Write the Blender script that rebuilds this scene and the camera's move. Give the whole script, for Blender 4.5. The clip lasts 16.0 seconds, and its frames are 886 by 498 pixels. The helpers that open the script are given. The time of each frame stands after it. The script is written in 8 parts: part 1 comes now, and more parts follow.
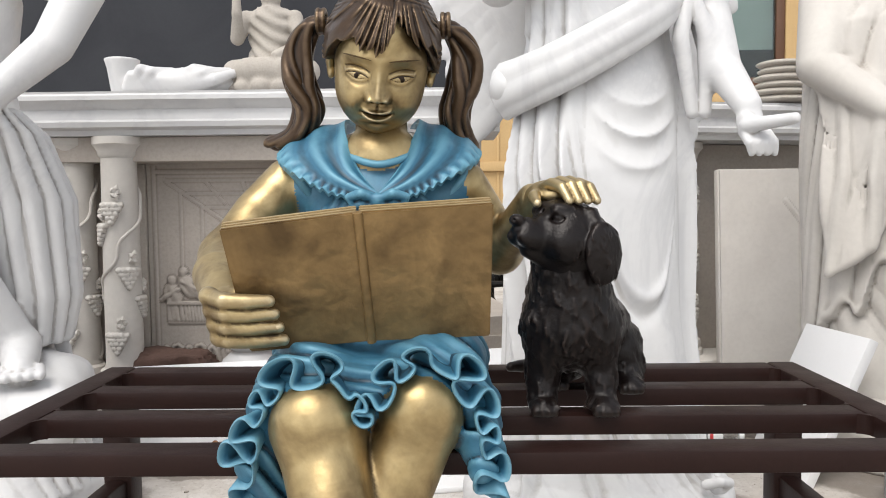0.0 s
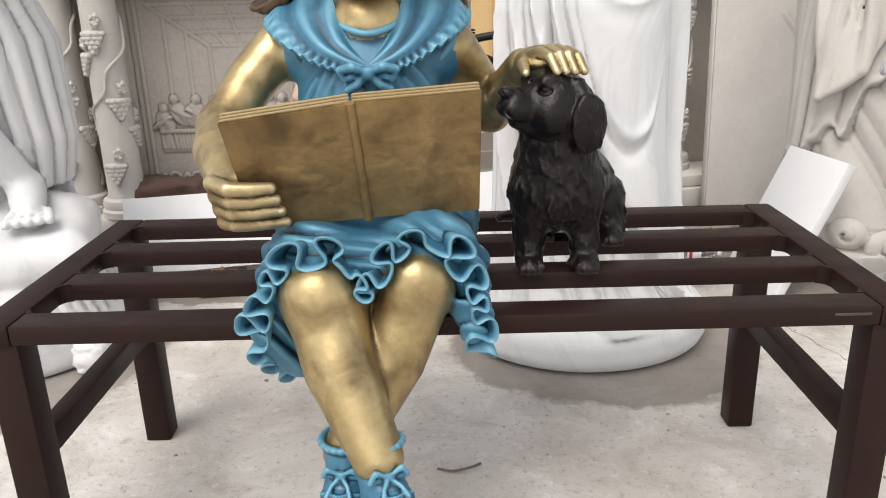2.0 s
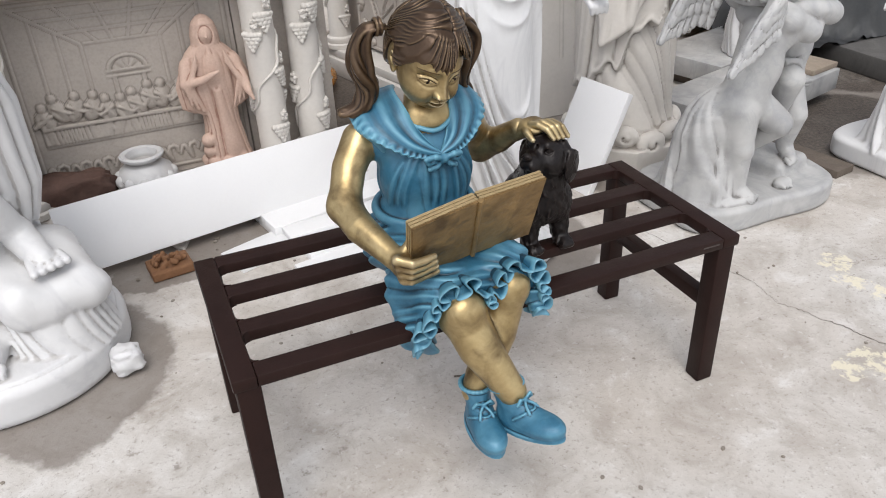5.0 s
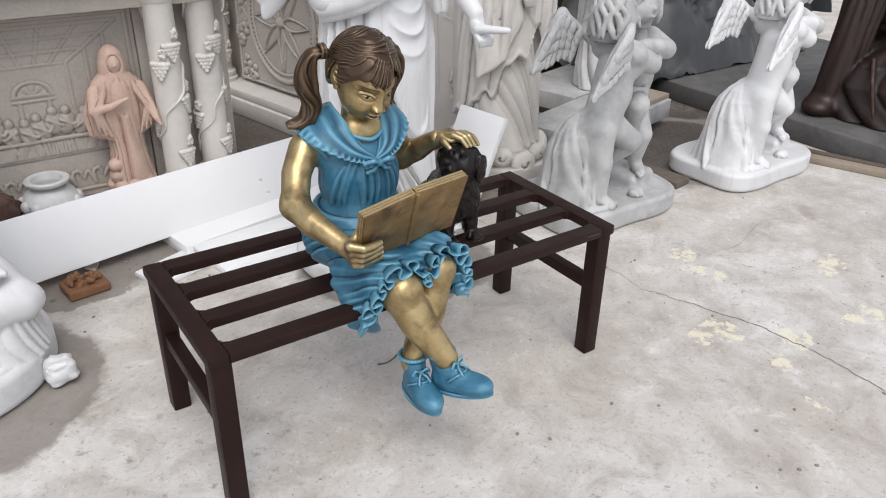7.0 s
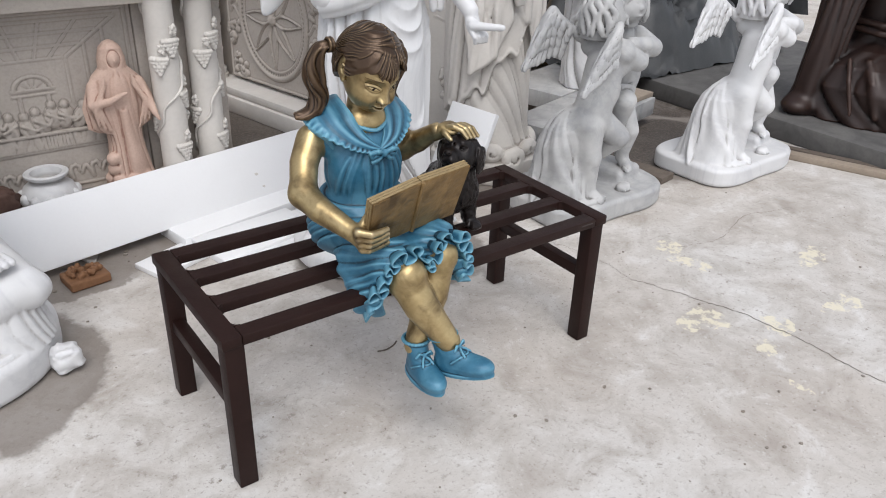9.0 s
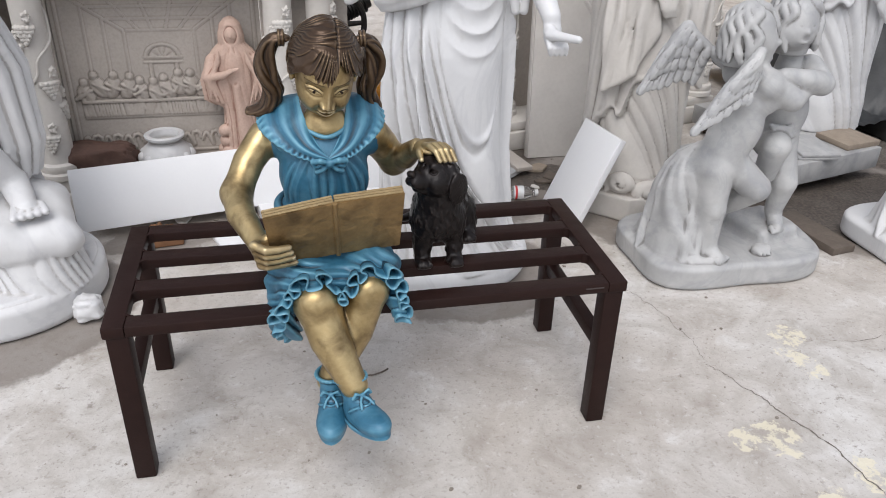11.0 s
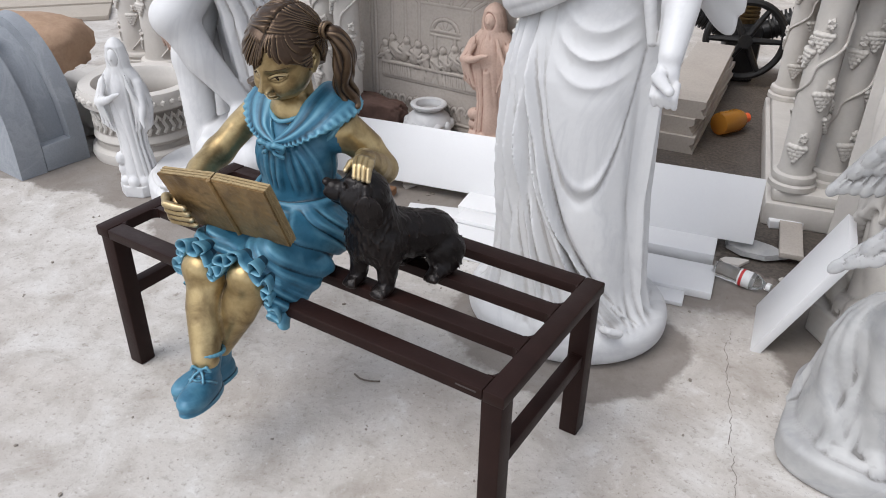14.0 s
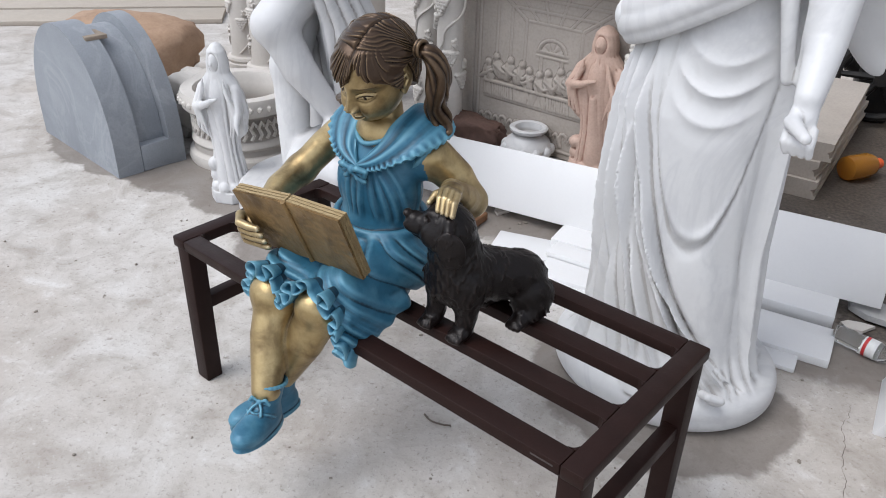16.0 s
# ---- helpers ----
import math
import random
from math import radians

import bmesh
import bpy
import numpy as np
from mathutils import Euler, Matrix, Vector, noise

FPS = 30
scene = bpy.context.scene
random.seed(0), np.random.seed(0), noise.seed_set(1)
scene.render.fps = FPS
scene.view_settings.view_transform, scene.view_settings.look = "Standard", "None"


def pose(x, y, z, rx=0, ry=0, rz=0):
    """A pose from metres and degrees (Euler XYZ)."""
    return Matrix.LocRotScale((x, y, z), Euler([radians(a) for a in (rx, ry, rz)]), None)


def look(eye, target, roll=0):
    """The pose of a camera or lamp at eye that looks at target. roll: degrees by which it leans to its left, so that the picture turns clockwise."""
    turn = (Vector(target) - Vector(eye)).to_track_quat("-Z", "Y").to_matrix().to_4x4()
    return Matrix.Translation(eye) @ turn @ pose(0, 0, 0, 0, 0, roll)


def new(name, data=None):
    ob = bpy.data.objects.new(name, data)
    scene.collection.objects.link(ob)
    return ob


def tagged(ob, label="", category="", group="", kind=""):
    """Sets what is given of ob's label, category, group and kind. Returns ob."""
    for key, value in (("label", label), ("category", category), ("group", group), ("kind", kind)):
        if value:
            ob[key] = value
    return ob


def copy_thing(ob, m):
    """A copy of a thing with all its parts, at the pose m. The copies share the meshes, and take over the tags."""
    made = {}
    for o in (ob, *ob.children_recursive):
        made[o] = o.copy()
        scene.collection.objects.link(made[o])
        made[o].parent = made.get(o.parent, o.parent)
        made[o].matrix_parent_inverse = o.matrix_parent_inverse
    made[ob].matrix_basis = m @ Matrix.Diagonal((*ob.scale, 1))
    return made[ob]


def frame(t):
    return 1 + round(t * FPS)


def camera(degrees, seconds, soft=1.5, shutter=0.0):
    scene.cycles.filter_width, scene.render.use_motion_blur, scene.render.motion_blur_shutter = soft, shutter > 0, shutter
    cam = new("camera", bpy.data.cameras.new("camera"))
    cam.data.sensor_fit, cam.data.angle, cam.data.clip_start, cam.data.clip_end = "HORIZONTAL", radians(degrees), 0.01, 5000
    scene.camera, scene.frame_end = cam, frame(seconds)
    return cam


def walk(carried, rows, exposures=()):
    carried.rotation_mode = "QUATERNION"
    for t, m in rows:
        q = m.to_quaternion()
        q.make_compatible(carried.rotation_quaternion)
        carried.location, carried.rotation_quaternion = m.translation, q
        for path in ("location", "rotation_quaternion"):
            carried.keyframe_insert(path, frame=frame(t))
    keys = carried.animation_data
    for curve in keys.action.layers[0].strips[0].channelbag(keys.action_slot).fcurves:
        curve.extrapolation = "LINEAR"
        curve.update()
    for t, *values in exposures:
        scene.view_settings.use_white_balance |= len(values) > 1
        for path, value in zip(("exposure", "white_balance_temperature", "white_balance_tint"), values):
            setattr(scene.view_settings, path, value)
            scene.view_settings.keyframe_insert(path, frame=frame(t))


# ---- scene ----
cam = camera(59.6, 16.0, 1.0)
PATH = [
    (0, (0.029, -0.932, 0.78), (0.005, 1.065, 0.661), -0.6),
    (0.5, (0.029, -0.929, 0.769), (-0.003, 1.062, 0.578), -0.5),
    (1, (0.028, -0.942, 0.768), (-0.009, 1.035, 0.468), -0.8),
    (1.5, (0.029, -0.942, 0.783), (-0.006, 1.006, 0.329), -1.1),
    (2, (0.033, -0.966, 0.898), (0.018, 0.929, 0.257), -1.6),
    (2.5, (0.035, -1.076, 1.064), (0.058, 0.743, 0.233), -2.3),
    (3, (-0.051, -1.174, 1.225), (0.058, 0.574, 0.261), -3.3),
    (3.5, (-0.229, -1.304, 1.366), (-0.006, 0.395, 0.335), -3.8),
    (3.7, (-0.274, -1.324, 1.405), (-0.005, 0.358, 0.357), -3.9),
    (5.8, (-0.86, -1.25, 1.494), (-0.006, 0.258, 0.496), -0.8),
    (6, (-0.874, -1.303, 1.493), (0.013, 0.192, 0.503), -0.4),
    (6.5, (-0.926, -1.431, 1.517), (0.036, 0.032, 0.55), 0.6),
    (7, (-1.009, -1.461, 1.535), (0.005, -0.019, 0.59), 1.3),
    (7.5, (-1.111, -1.452, 1.541), (-0.04, -0.043, 0.608), 1.9),
    (8, (-1.181, -1.461, 1.545), (-0.071, -0.082, 0.614), 2.1),
    (8.2, (-1.201, -1.453, 1.542), (-0.081, -0.082, 0.611), 2.1),
    (10.3, (-0.589, -1.585, 1.529), (0.117, 0.019, 0.567), 1.8),
    (10.5, (-0.474, -1.556, 1.524), (0.15, 0.082, 0.561), 1.8),
    (11, (-0.181, -1.58, 1.511), (0.202, 0.128, 0.543), 1.7),
    (11.5, (0.125, -1.588, 1.515), (0.252, 0.151, 0.535), 1.6),
    (12, (0.384, -1.472, 1.508), (0.238, 0.265, 0.526), 1.3),
    (12.5, (0.681, -1.378, 1.506), (0.282, 0.31, 0.512), 1.3),
    (13, (0.833, -1.191, 1.497), (0.208, 0.418, 0.486), 1.3),
    (13.5, (1.006, -1.091, 1.51), (0.197, 0.43, 0.494), 0.9),
    (14, (1.199, -1.064, 1.515), (0.272, 0.39, 0.503), 0.8),
    (14.5, (1.285, -1.08, 1.516), (0.283, 0.334, 0.517), 0.8),
    (15, (1.3, -1.1, 1.52), (0.249, 0.287, 0.534), 1.1),
    (15.5, (1.276, -1.072, 1.515), (0.19, 0.292, 0.535), 1.3),
    (16, (1.108, -0.915, 1.485), (-0.018, 0.412, 0.5), 1.6),
]
walk(cam, [(t, look(eye, target, roll)) for t, eye, target, roll in PATH],
     [(0, 0.83, 6600, 10), (1.5, 0.92, 6700, 10), (2.6, 0.88, 6700, 11), (3.5, 0.65, 6500, 11), (6, 0.63, 6400, 11), (8, 0.54, 6280, 11), (12, 0.55, 6300, 12), (16, 0.57, 6120, 11)])

# ---- world and light: a bright, thinly overcast day ----
world = bpy.data.worlds.new("overcast_sky")
scene.world = world
world.use_nodes = True
wn, wl = world.node_tree.nodes, world.node_tree.links
sky = wn.new("ShaderNodeTexSky")
sky.sky_type, sky.sun_disc = "NISHITA", False
sky.sun_elevation, sky.sun_rotation = radians(58), radians(205)
grey = wn.new("ShaderNodeHueSaturation")
grey.inputs["Saturation"].default_value = 0.22
wl.new(sky.outputs[0], grey.inputs["Color"])
wl.new(grey.outputs[0], wn["Background"].inputs["Color"])
wn["Background"].inputs["Strength"].default_value = 0.147

sun = new("sun", bpy.data.lights.new("sun", "SUN"))
sun.data.energy, sun.data.angle, sun.data.color = 1.45, radians(40), (1.0, 0.96, 0.9)
sun.matrix_world = look((-1.4, -3.0, 5.3), (0, 0, 0))


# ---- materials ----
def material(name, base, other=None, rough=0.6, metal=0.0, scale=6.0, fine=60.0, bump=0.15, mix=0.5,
             peaks=None, peak_span=(0.5, 0.58), dark=None, pits=(0.49, 0.42), rough_span=0.15, veins=None, spec=0.5, speck=0.35, cloud=None, lumps=0.0):
    """A surface with broad stains, fine grain and relief; raised edges are tinted paler and hollows darker, painting
    highlight and shade as well as wear.
    """
    m = bpy.data.materials.new(name)
    m.use_nodes = True
    n, l = m.node_tree.nodes, m.node_tree.links
    bsdf = n["Principled BSDF"]
    bsdf.inputs["Metallic"].default_value = metal
    bsdf.inputs["Specular IOR Level"].default_value = spec
    co = n.new("ShaderNodeTexCoord").outputs["Object"]

    def tex(size, detail, rough_=0.6, warp=0.0):
        t = n.new("ShaderNodeTexNoise")
        t.inputs["Scale"].default_value, t.inputs["Detail"].default_value = size, detail
        t.inputs["Roughness"].default_value, t.inputs["Distortion"].default_value = rough_, warp
        l.new(co, t.inputs["Vector"])
        return t.outputs["Fac"]

    def ramp(fac, lo, hi):
        r = n.new("ShaderNodeMapRange")
        r.inputs["From Min"].default_value, r.inputs["From Max"].default_value = lo, hi
        l.new(fac, r.inputs["Value"])
        return r.outputs[0]

    def blend(fac, a, b, amount=1.0):
        x = n.new("ShaderNodeMix")
        x.data_type = "RGBA"
        if amount < 1.0:
            s = n.new("ShaderNodeMath")
            s.operation = "MULTIPLY"
            l.new(fac, s.inputs[0])
            s.inputs[1].default_value = amount
            fac = s.outputs[0]
        l.new(fac, x.inputs["Factor"])
        for value, socket in ((a, x.inputs["A"]), (b, x.inputs["B"])):
            if isinstance(value, tuple):
                socket.default_value = (*value, 1)
            else:
                l.new(value, socket)
        return x.outputs["Result"]

    broad, grain = tex(scale, 5, 0.62, 0.6), tex(fine, 4)
    colour = blend(ramp(broad, 0.35, 0.7), base, other or tuple(0.8 * c for c in base), mix)
    colour = blend(ramp(grain, 0.42, 0.72), colour, tuple(0.62 * c for c in base), speck)
    if cloud:
        colour = blend(ramp(tex(scale * 1.3, 4, 0.55, 0.3), 0.46, 0.70), colour, cloud, 0.8)
    if veins:
        v = n.new("ShaderNodeMath")
        v.operation = "ABSOLUTE"
        s = n.new("ShaderNodeMath")
        s.operation = "SUBTRACT"
        s.inputs[1].default_value = 0.5
        l.new(tex(scale * 0.55, 6, 0.6, 1.4), s.inputs[0])
        l.new(s.outputs[0], v.inputs[0])
        colour = blend(ramp(v.outputs[0], 0.035, 0.0), colour, veins, 0.30)
    # crease shade and edge highlights painted into the colour from curvature
    if peaks or dark:
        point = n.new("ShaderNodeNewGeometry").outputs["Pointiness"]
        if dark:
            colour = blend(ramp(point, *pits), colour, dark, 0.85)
        if peaks:
            colour = blend(ramp(point, *peak_span), colour, peaks, 0.9)
    l.new(colour, bsdf.inputs["Base Color"])
    r = n.new("ShaderNodeMapRange")
    r.inputs["To Min"].default_value = max(0.05, rough - rough_span)
    r.inputs["To Max"].default_value = min(1.0, rough + rough_span)
    l.new(broad, r.inputs["Value"])
    l.new(r.outputs[0], bsdf.inputs["Roughness"])
    b = n.new("ShaderNodeBump")
    b.inputs["Strength"].default_value, b.inputs["Distance"].default_value = bump, 0.004
    if lumps:
        big = n.new("ShaderNodeMath")
        big.operation = "MULTIPLY_ADD"
        l.new(tex(scale * 2.6, 2, 0.5), big.inputs[0])
        big.inputs[1].default_value = lumps
        l.new(grain, big.inputs[2])
        grain = big.outputs[0]
    l.new(grain, b.inputs["Height"])
    l.new(b.outputs[0], bsdf.inputs["Normal"])
    return m


# edges and hollows tinted: patina and wear mixed with painted highlight and shade
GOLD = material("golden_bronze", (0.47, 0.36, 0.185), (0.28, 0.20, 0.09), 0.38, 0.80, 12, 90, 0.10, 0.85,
                peaks=(0.60, 0.50, 0.32), peak_span=(0.508, 0.56), dark=(0.035, 0.021, 0.010), pits=(0.497, 0.466), cloud=(0.10, 0.06, 0.026), lumps=3.5)
PATINA = material("smoky_patina", (0.11, 0.068, 0.03), (0.07, 0.042, 0.02), 0.45, 0.6, 20, 90, 0.1)
BOOK = material("bronze_book", (0.30, 0.195, 0.085), (0.16, 0.10, 0.042), 0.42, 0.5, 11, 70, 0.35, 0.95, cloud=(0.07, 0.042, 0.018), spec=0.3, lumps=4.0)
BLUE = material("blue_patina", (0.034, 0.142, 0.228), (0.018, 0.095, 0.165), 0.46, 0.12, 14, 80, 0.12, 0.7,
                peaks=(0.115, 0.29, 0.385), peak_span=(0.507, 0.545), dark=(0.003, 0.013, 0.024), pits=(0.495, 0.468), cloud=(0.075, 0.21, 0.295))
PAGES = material("worn_page_edges", (0.46, 0.35, 0.19), (0.33, 0.24, 0.12), 0.45, 0.5, 30, 90, 0.2, 0.8)
# darker copy of the blue: shade inside the frill put into the colour
BLUE_SHADE = material("blue_frill_shade", (0.010, 0.048, 0.085), (0.004, 0.02, 0.038), 0.55, 0.1, 30, 90, 0.1, 0.7)
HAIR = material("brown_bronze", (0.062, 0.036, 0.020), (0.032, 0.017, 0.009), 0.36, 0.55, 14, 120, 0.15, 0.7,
                peaks=(0.19, 0.13, 0.074), peak_span=(0.507, 0.56), dark=(0.008, 0.005, 0.003), pits=(0.498, 0.47))
# paler copy of the blue: highlight and wear along the frill's rim
BLUE_EDGE = material("pale_blue_edge", (0.15, 0.32, 0.41), (0.07, 0.22, 0.32), 0.5, 0.1, 30, 90, 0.15, 0.7)
DIRTY = material("dirty_stone", (0.11, 0.105, 0.10), (0.045, 0.043, 0.043), 0.8, 0, 5, 60, 0.3, 0.8)
EYE_DARK = material("dark_patina", (0.03, 0.018, 0.01), None, 0.3, 0.5)
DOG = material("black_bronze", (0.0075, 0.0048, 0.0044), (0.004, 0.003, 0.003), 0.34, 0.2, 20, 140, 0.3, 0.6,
               peaks=(0.020, 0.0125, 0.010), peak_span=(0.505, 0.56), spec=0.30)
# hollow tint deepens the shade of folds and carving in the stone's colour
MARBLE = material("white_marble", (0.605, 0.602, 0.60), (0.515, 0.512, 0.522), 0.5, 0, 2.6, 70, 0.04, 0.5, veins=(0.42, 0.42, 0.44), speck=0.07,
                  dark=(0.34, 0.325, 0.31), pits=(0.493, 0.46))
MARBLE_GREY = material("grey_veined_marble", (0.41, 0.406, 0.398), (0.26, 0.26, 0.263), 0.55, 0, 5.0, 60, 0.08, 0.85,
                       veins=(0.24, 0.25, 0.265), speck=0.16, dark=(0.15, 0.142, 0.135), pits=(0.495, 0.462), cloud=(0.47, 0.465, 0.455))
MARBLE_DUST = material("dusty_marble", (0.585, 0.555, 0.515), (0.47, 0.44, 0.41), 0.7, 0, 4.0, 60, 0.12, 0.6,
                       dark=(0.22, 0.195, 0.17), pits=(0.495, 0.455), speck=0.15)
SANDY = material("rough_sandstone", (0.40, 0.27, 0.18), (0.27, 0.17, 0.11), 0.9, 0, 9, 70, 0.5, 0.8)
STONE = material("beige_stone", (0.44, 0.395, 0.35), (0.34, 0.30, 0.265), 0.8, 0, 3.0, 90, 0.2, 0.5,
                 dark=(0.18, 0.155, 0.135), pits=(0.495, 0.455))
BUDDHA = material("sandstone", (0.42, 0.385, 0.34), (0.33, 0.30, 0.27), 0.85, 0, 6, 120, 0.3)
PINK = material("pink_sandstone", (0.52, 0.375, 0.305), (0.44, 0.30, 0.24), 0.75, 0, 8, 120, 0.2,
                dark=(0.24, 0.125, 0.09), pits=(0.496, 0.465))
GREY = material("grey_granite", (0.27, 0.29, 0.315), (0.20, 0.215, 0.24), 0.7, 0, 4, 130, 0.12, 0.7, veins=(0.37, 0.38, 0.40))
SLAB = material("white_slab", (0.71, 0.71, 0.715), (0.65, 0.65, 0.655), 0.4, 0, 3, 90, 0.02, 0.4, speck=0.04)
STEEL = material("brown_painted_steel", (0.0195, 0.0085, 0.0068), (0.0125, 0.0055, 0.0046), 0.48, 0.0, 9, 160, 0.1, 0.7, spec=0.15)
SCUFF = material("scuffed_primer", (0.06, 0.047, 0.043), (0.025, 0.016, 0.014), 0.6, 0.0, 40, 160, 0.1, 0.8)
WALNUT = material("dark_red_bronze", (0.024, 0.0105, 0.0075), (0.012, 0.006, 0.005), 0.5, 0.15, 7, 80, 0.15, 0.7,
                  peaks=(0.05, 0.025, 0.018), peak_span=(0.51, 0.57), dark=(0.008, 0.005, 0.004), pits=(0.494, 0.46))
TARP = material("black_tarpaulin", (0.028, 0.03, 0.032), (0.06, 0.06, 0.06), 0.5, 0, 8, 60, 0.2, 0.6)
WOOD = material("weathered_plank", (0.30, 0.245, 0.19), (0.20, 0.16, 0.125), 0.85, 0, 12, 100, 0.4)
PALE_BOARD = material("bleached_board", (0.46, 0.41, 0.35), (0.38, 0.33, 0.28), 0.85, 0, 8, 90, 0.3)
WOOD_DARK = material("damp_board", (0.12, 0.095, 0.075), (0.07, 0.055, 0.045), 0.75, 0, 12, 100, 0.4)
ROCK = material("reddish_rough_stone", (0.11, 0.06, 0.045), (0.06, 0.035, 0.028), 0.85, 0, 14, 70, 0.6, 0.8)
RUST = material("carved_brown_wood", (0.20, 0.095, 0.042), (0.11, 0.052, 0.025), 0.8, 0, 20, 90, 0.4, dark=(0.06, 0.03, 0.015))
IRON = material("black_cast_iron", (0.02, 0.02, 0.021), (0.05, 0.045, 0.04), 0.5, 0.5, 14, 80, 0.2)
BRASS = material("dirty_brass", (0.17, 0.11, 0.045), (0.08, 0.055, 0.03), 0.5, 0.7, 20, 80, 0.2)
OCHRE = material("ochre_render", (0.50, 0.34, 0.16), (0.44, 0.29, 0.135), 0.85, 0, 2, 60, 0.12, 0.5)
CHARCOAL = material("dark_sheeting", (0.017, 0.019, 0.025), (0.013, 0.014, 0.019), 0.8, 0, 1.2, 30, 0.05, 0.6)
BROWN_FRAME = material("brown_window_frame", (0.11, 0.05, 0.025), None, 0.5, 0, 8, 80, 0.1)
PEBBLE = material("grit", (0.20, 0.17, 0.14), (0.32, 0.29, 0.26), 0.9, 0, 30, 90, 0.3, 0.8)
CRACK = material("dirt_filled_crack", (0.17, 0.145, 0.125), (0.11, 0.095, 0.08), 0.95, 0, 20, 90, 0.3)
ORANGE = material("orange_cap", (0.75, 0.12, 0.03), None, 0.4)
LABEL_RED = material("red_print", (0.55, 0.03, 0.03), None, 0.5)
LABEL_WHITE = material("white_paper_label", (0.75, 0.75, 0.74), None, 0.5)


def clear_material(name, tint, rough):
    m = bpy.data.materials.new(name)
    m.use_nodes = True
    b = m.node_tree.nodes["Principled BSDF"]
    b.inputs["Base Color"].default_value = (*tint, 1)
    b.inputs["Transmission Weight"].default_value, b.inputs["Roughness"].default_value, b.inputs["IOR"].default_value = 1.0, rough, 1.45
    return m


GLASS = clear_material("dark_window_glass", (0.55, 0.65, 0.62), 0.03)
PET = clear_material("clear_plastic", (0.93, 0.95, 0.95), 0.08)
AMBER = clear_material("amber_plastic", (0.50, 0.22, 0.03), 0.25)
AMBER.node_tree.nodes["Principled BSDF"].inputs["Transmission Weight"].default_value = 0.45


def ground_material():
    """Pale dusty concrete with damp patches round the heavy bases, yellow spills, a crack and scuffs."""
    m = bpy.data.materials.new("worn_concrete")
    m.use_nodes = True
    n, l = m.node_tree.nodes, m.node_tree.links
    bsdf = n["Principled BSDF"]
    co = n.new("ShaderNodeTexCoord").outputs["Object"]

    def tex(size, detail, rough_=0.6, warp=0.0):
        t = n.new("ShaderNodeTexNoise")
        t.inputs["Scale"].default_value, t.inputs["Detail"].default_value = size, detail
        t.inputs["Roughness"].default_value, t.inputs["Distortion"].default_value = rough_, warp
        l.new(co, t.inputs["Vector"])
        return t

    def span(fac, lo, hi, a=0.0, b=1.0):
        r = n.new("ShaderNodeMapRange")
        for key, value in (("From Min", lo), ("From Max", hi), ("To Min", a), ("To Max", b)):
            r.inputs[key].default_value = value
        l.new(fac, r.inputs["Value"])
        return r.outputs[0]

    def calc(kind, a, b):
        x = n.new("ShaderNodeMath")
        x.operation = kind
        for k, value in enumerate((a, b)):
            if isinstance(value, (int, float)):
                x.inputs[k].default_value = value
            else:
                l.new(value, x.inputs[k])
        return x.outputs[0]

    def blend(fac, a, b):
        x = n.new("ShaderNodeMix")
        x.data_type = "RGBA"
        l.new(fac, x.inputs["Factor"])
        for value, socket in ((a, x.inputs["A"]), (b, x.inputs["B"])):
            if isinstance(value, tuple):
                socket.default_value = (*value, 1)
            else:
                l.new(value, socket)
        return x.outputs["Result"]

    broad, mid, fine = tex(1.1, 5, 0.6, 0.8).outputs["Fac"], tex(5.5, 6, 0.68, 0.5).outputs["Fac"], tex(60, 5, 0.7).outputs["Fac"]
    c = blend(span(broad, 0.34, 0.66), (0.44, 0.40, 0.36), (0.54, 0.52, 0.495))
    c = blend(span(tex(2.3, 6, 0.65, 1.2).outputs["Fac"], 0.50, 0.66, 0, 0.6), c, (0.36, 0.325, 0.29))
    c = blend(span(mid, 0.48, 0.70, 0, 0.8), c, (0.31, 0.275, 0.24))
    c = blend(span(mid, 0.44, 0.32, 0, 0.7), c, (0.62, 0.605, 0.585))
    c = blend(span(fine, 0.56, 0.68, 0, 0.6), c, (0.22, 0.19, 0.165))
    c = blend(span(tex(140, 3, 0.7).outputs["Fac"], 0.62, 0.70, 0, 0.55), c, (0.16, 0.135, 0.115))
    c = blend(span(tex(34, 4, 0.7).outputs["Fac"], 0.60, 0.70, 0, 0.4), c, (0.66, 0.65, 0.635))
    c = blend(calc("MULTIPLY", span(tex(22, 4, 0.7).outputs["Fac"], 0.60, 0.68, 0, 0.75), span(broad, 0.42, 0.6)), c, (0.24, 0.21, 0.185))
    wob = n.new("ShaderNodeVectorMath")
    wob.operation = "SCALE"
    sub = n.new("ShaderNodeVectorMath")
    sub.operation = "SUBTRACT"
    sub.inputs[1].default_value = (0.5, 0.5, 0.5)
    l.new(tex(3.2, 5, 0.65).outputs["Color"], sub.inputs[0])
    l.new(sub.outputs[0], wob.inputs[0])
    wob.inputs["Scale"].default_value = 0.3
    add = n.new("ShaderNodeVectorMath")
    l.new(co, add.inputs[0])
    l.new(wob.outputs[0], add.inputs[1])

    def patch(x, y, rx, ry, soft=0.06):
        s = n.new("ShaderNodeMapping")
        s.vector_type = "TEXTURE"
        s.inputs["Location"].default_value, s.inputs["Scale"].default_value = (x, y, 0), (rx, ry, 1)
        l.new(add.outputs[0], s.inputs["Vector"])
        d = n.new("ShaderNodeVectorMath")
        d.operation = "LENGTH"
        l.new(s.outputs[0], d.inputs[0])
        return span(d.outputs["Value"], 1.0 + soft * 0.4, 1.0 - soft)

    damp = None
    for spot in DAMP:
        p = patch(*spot)
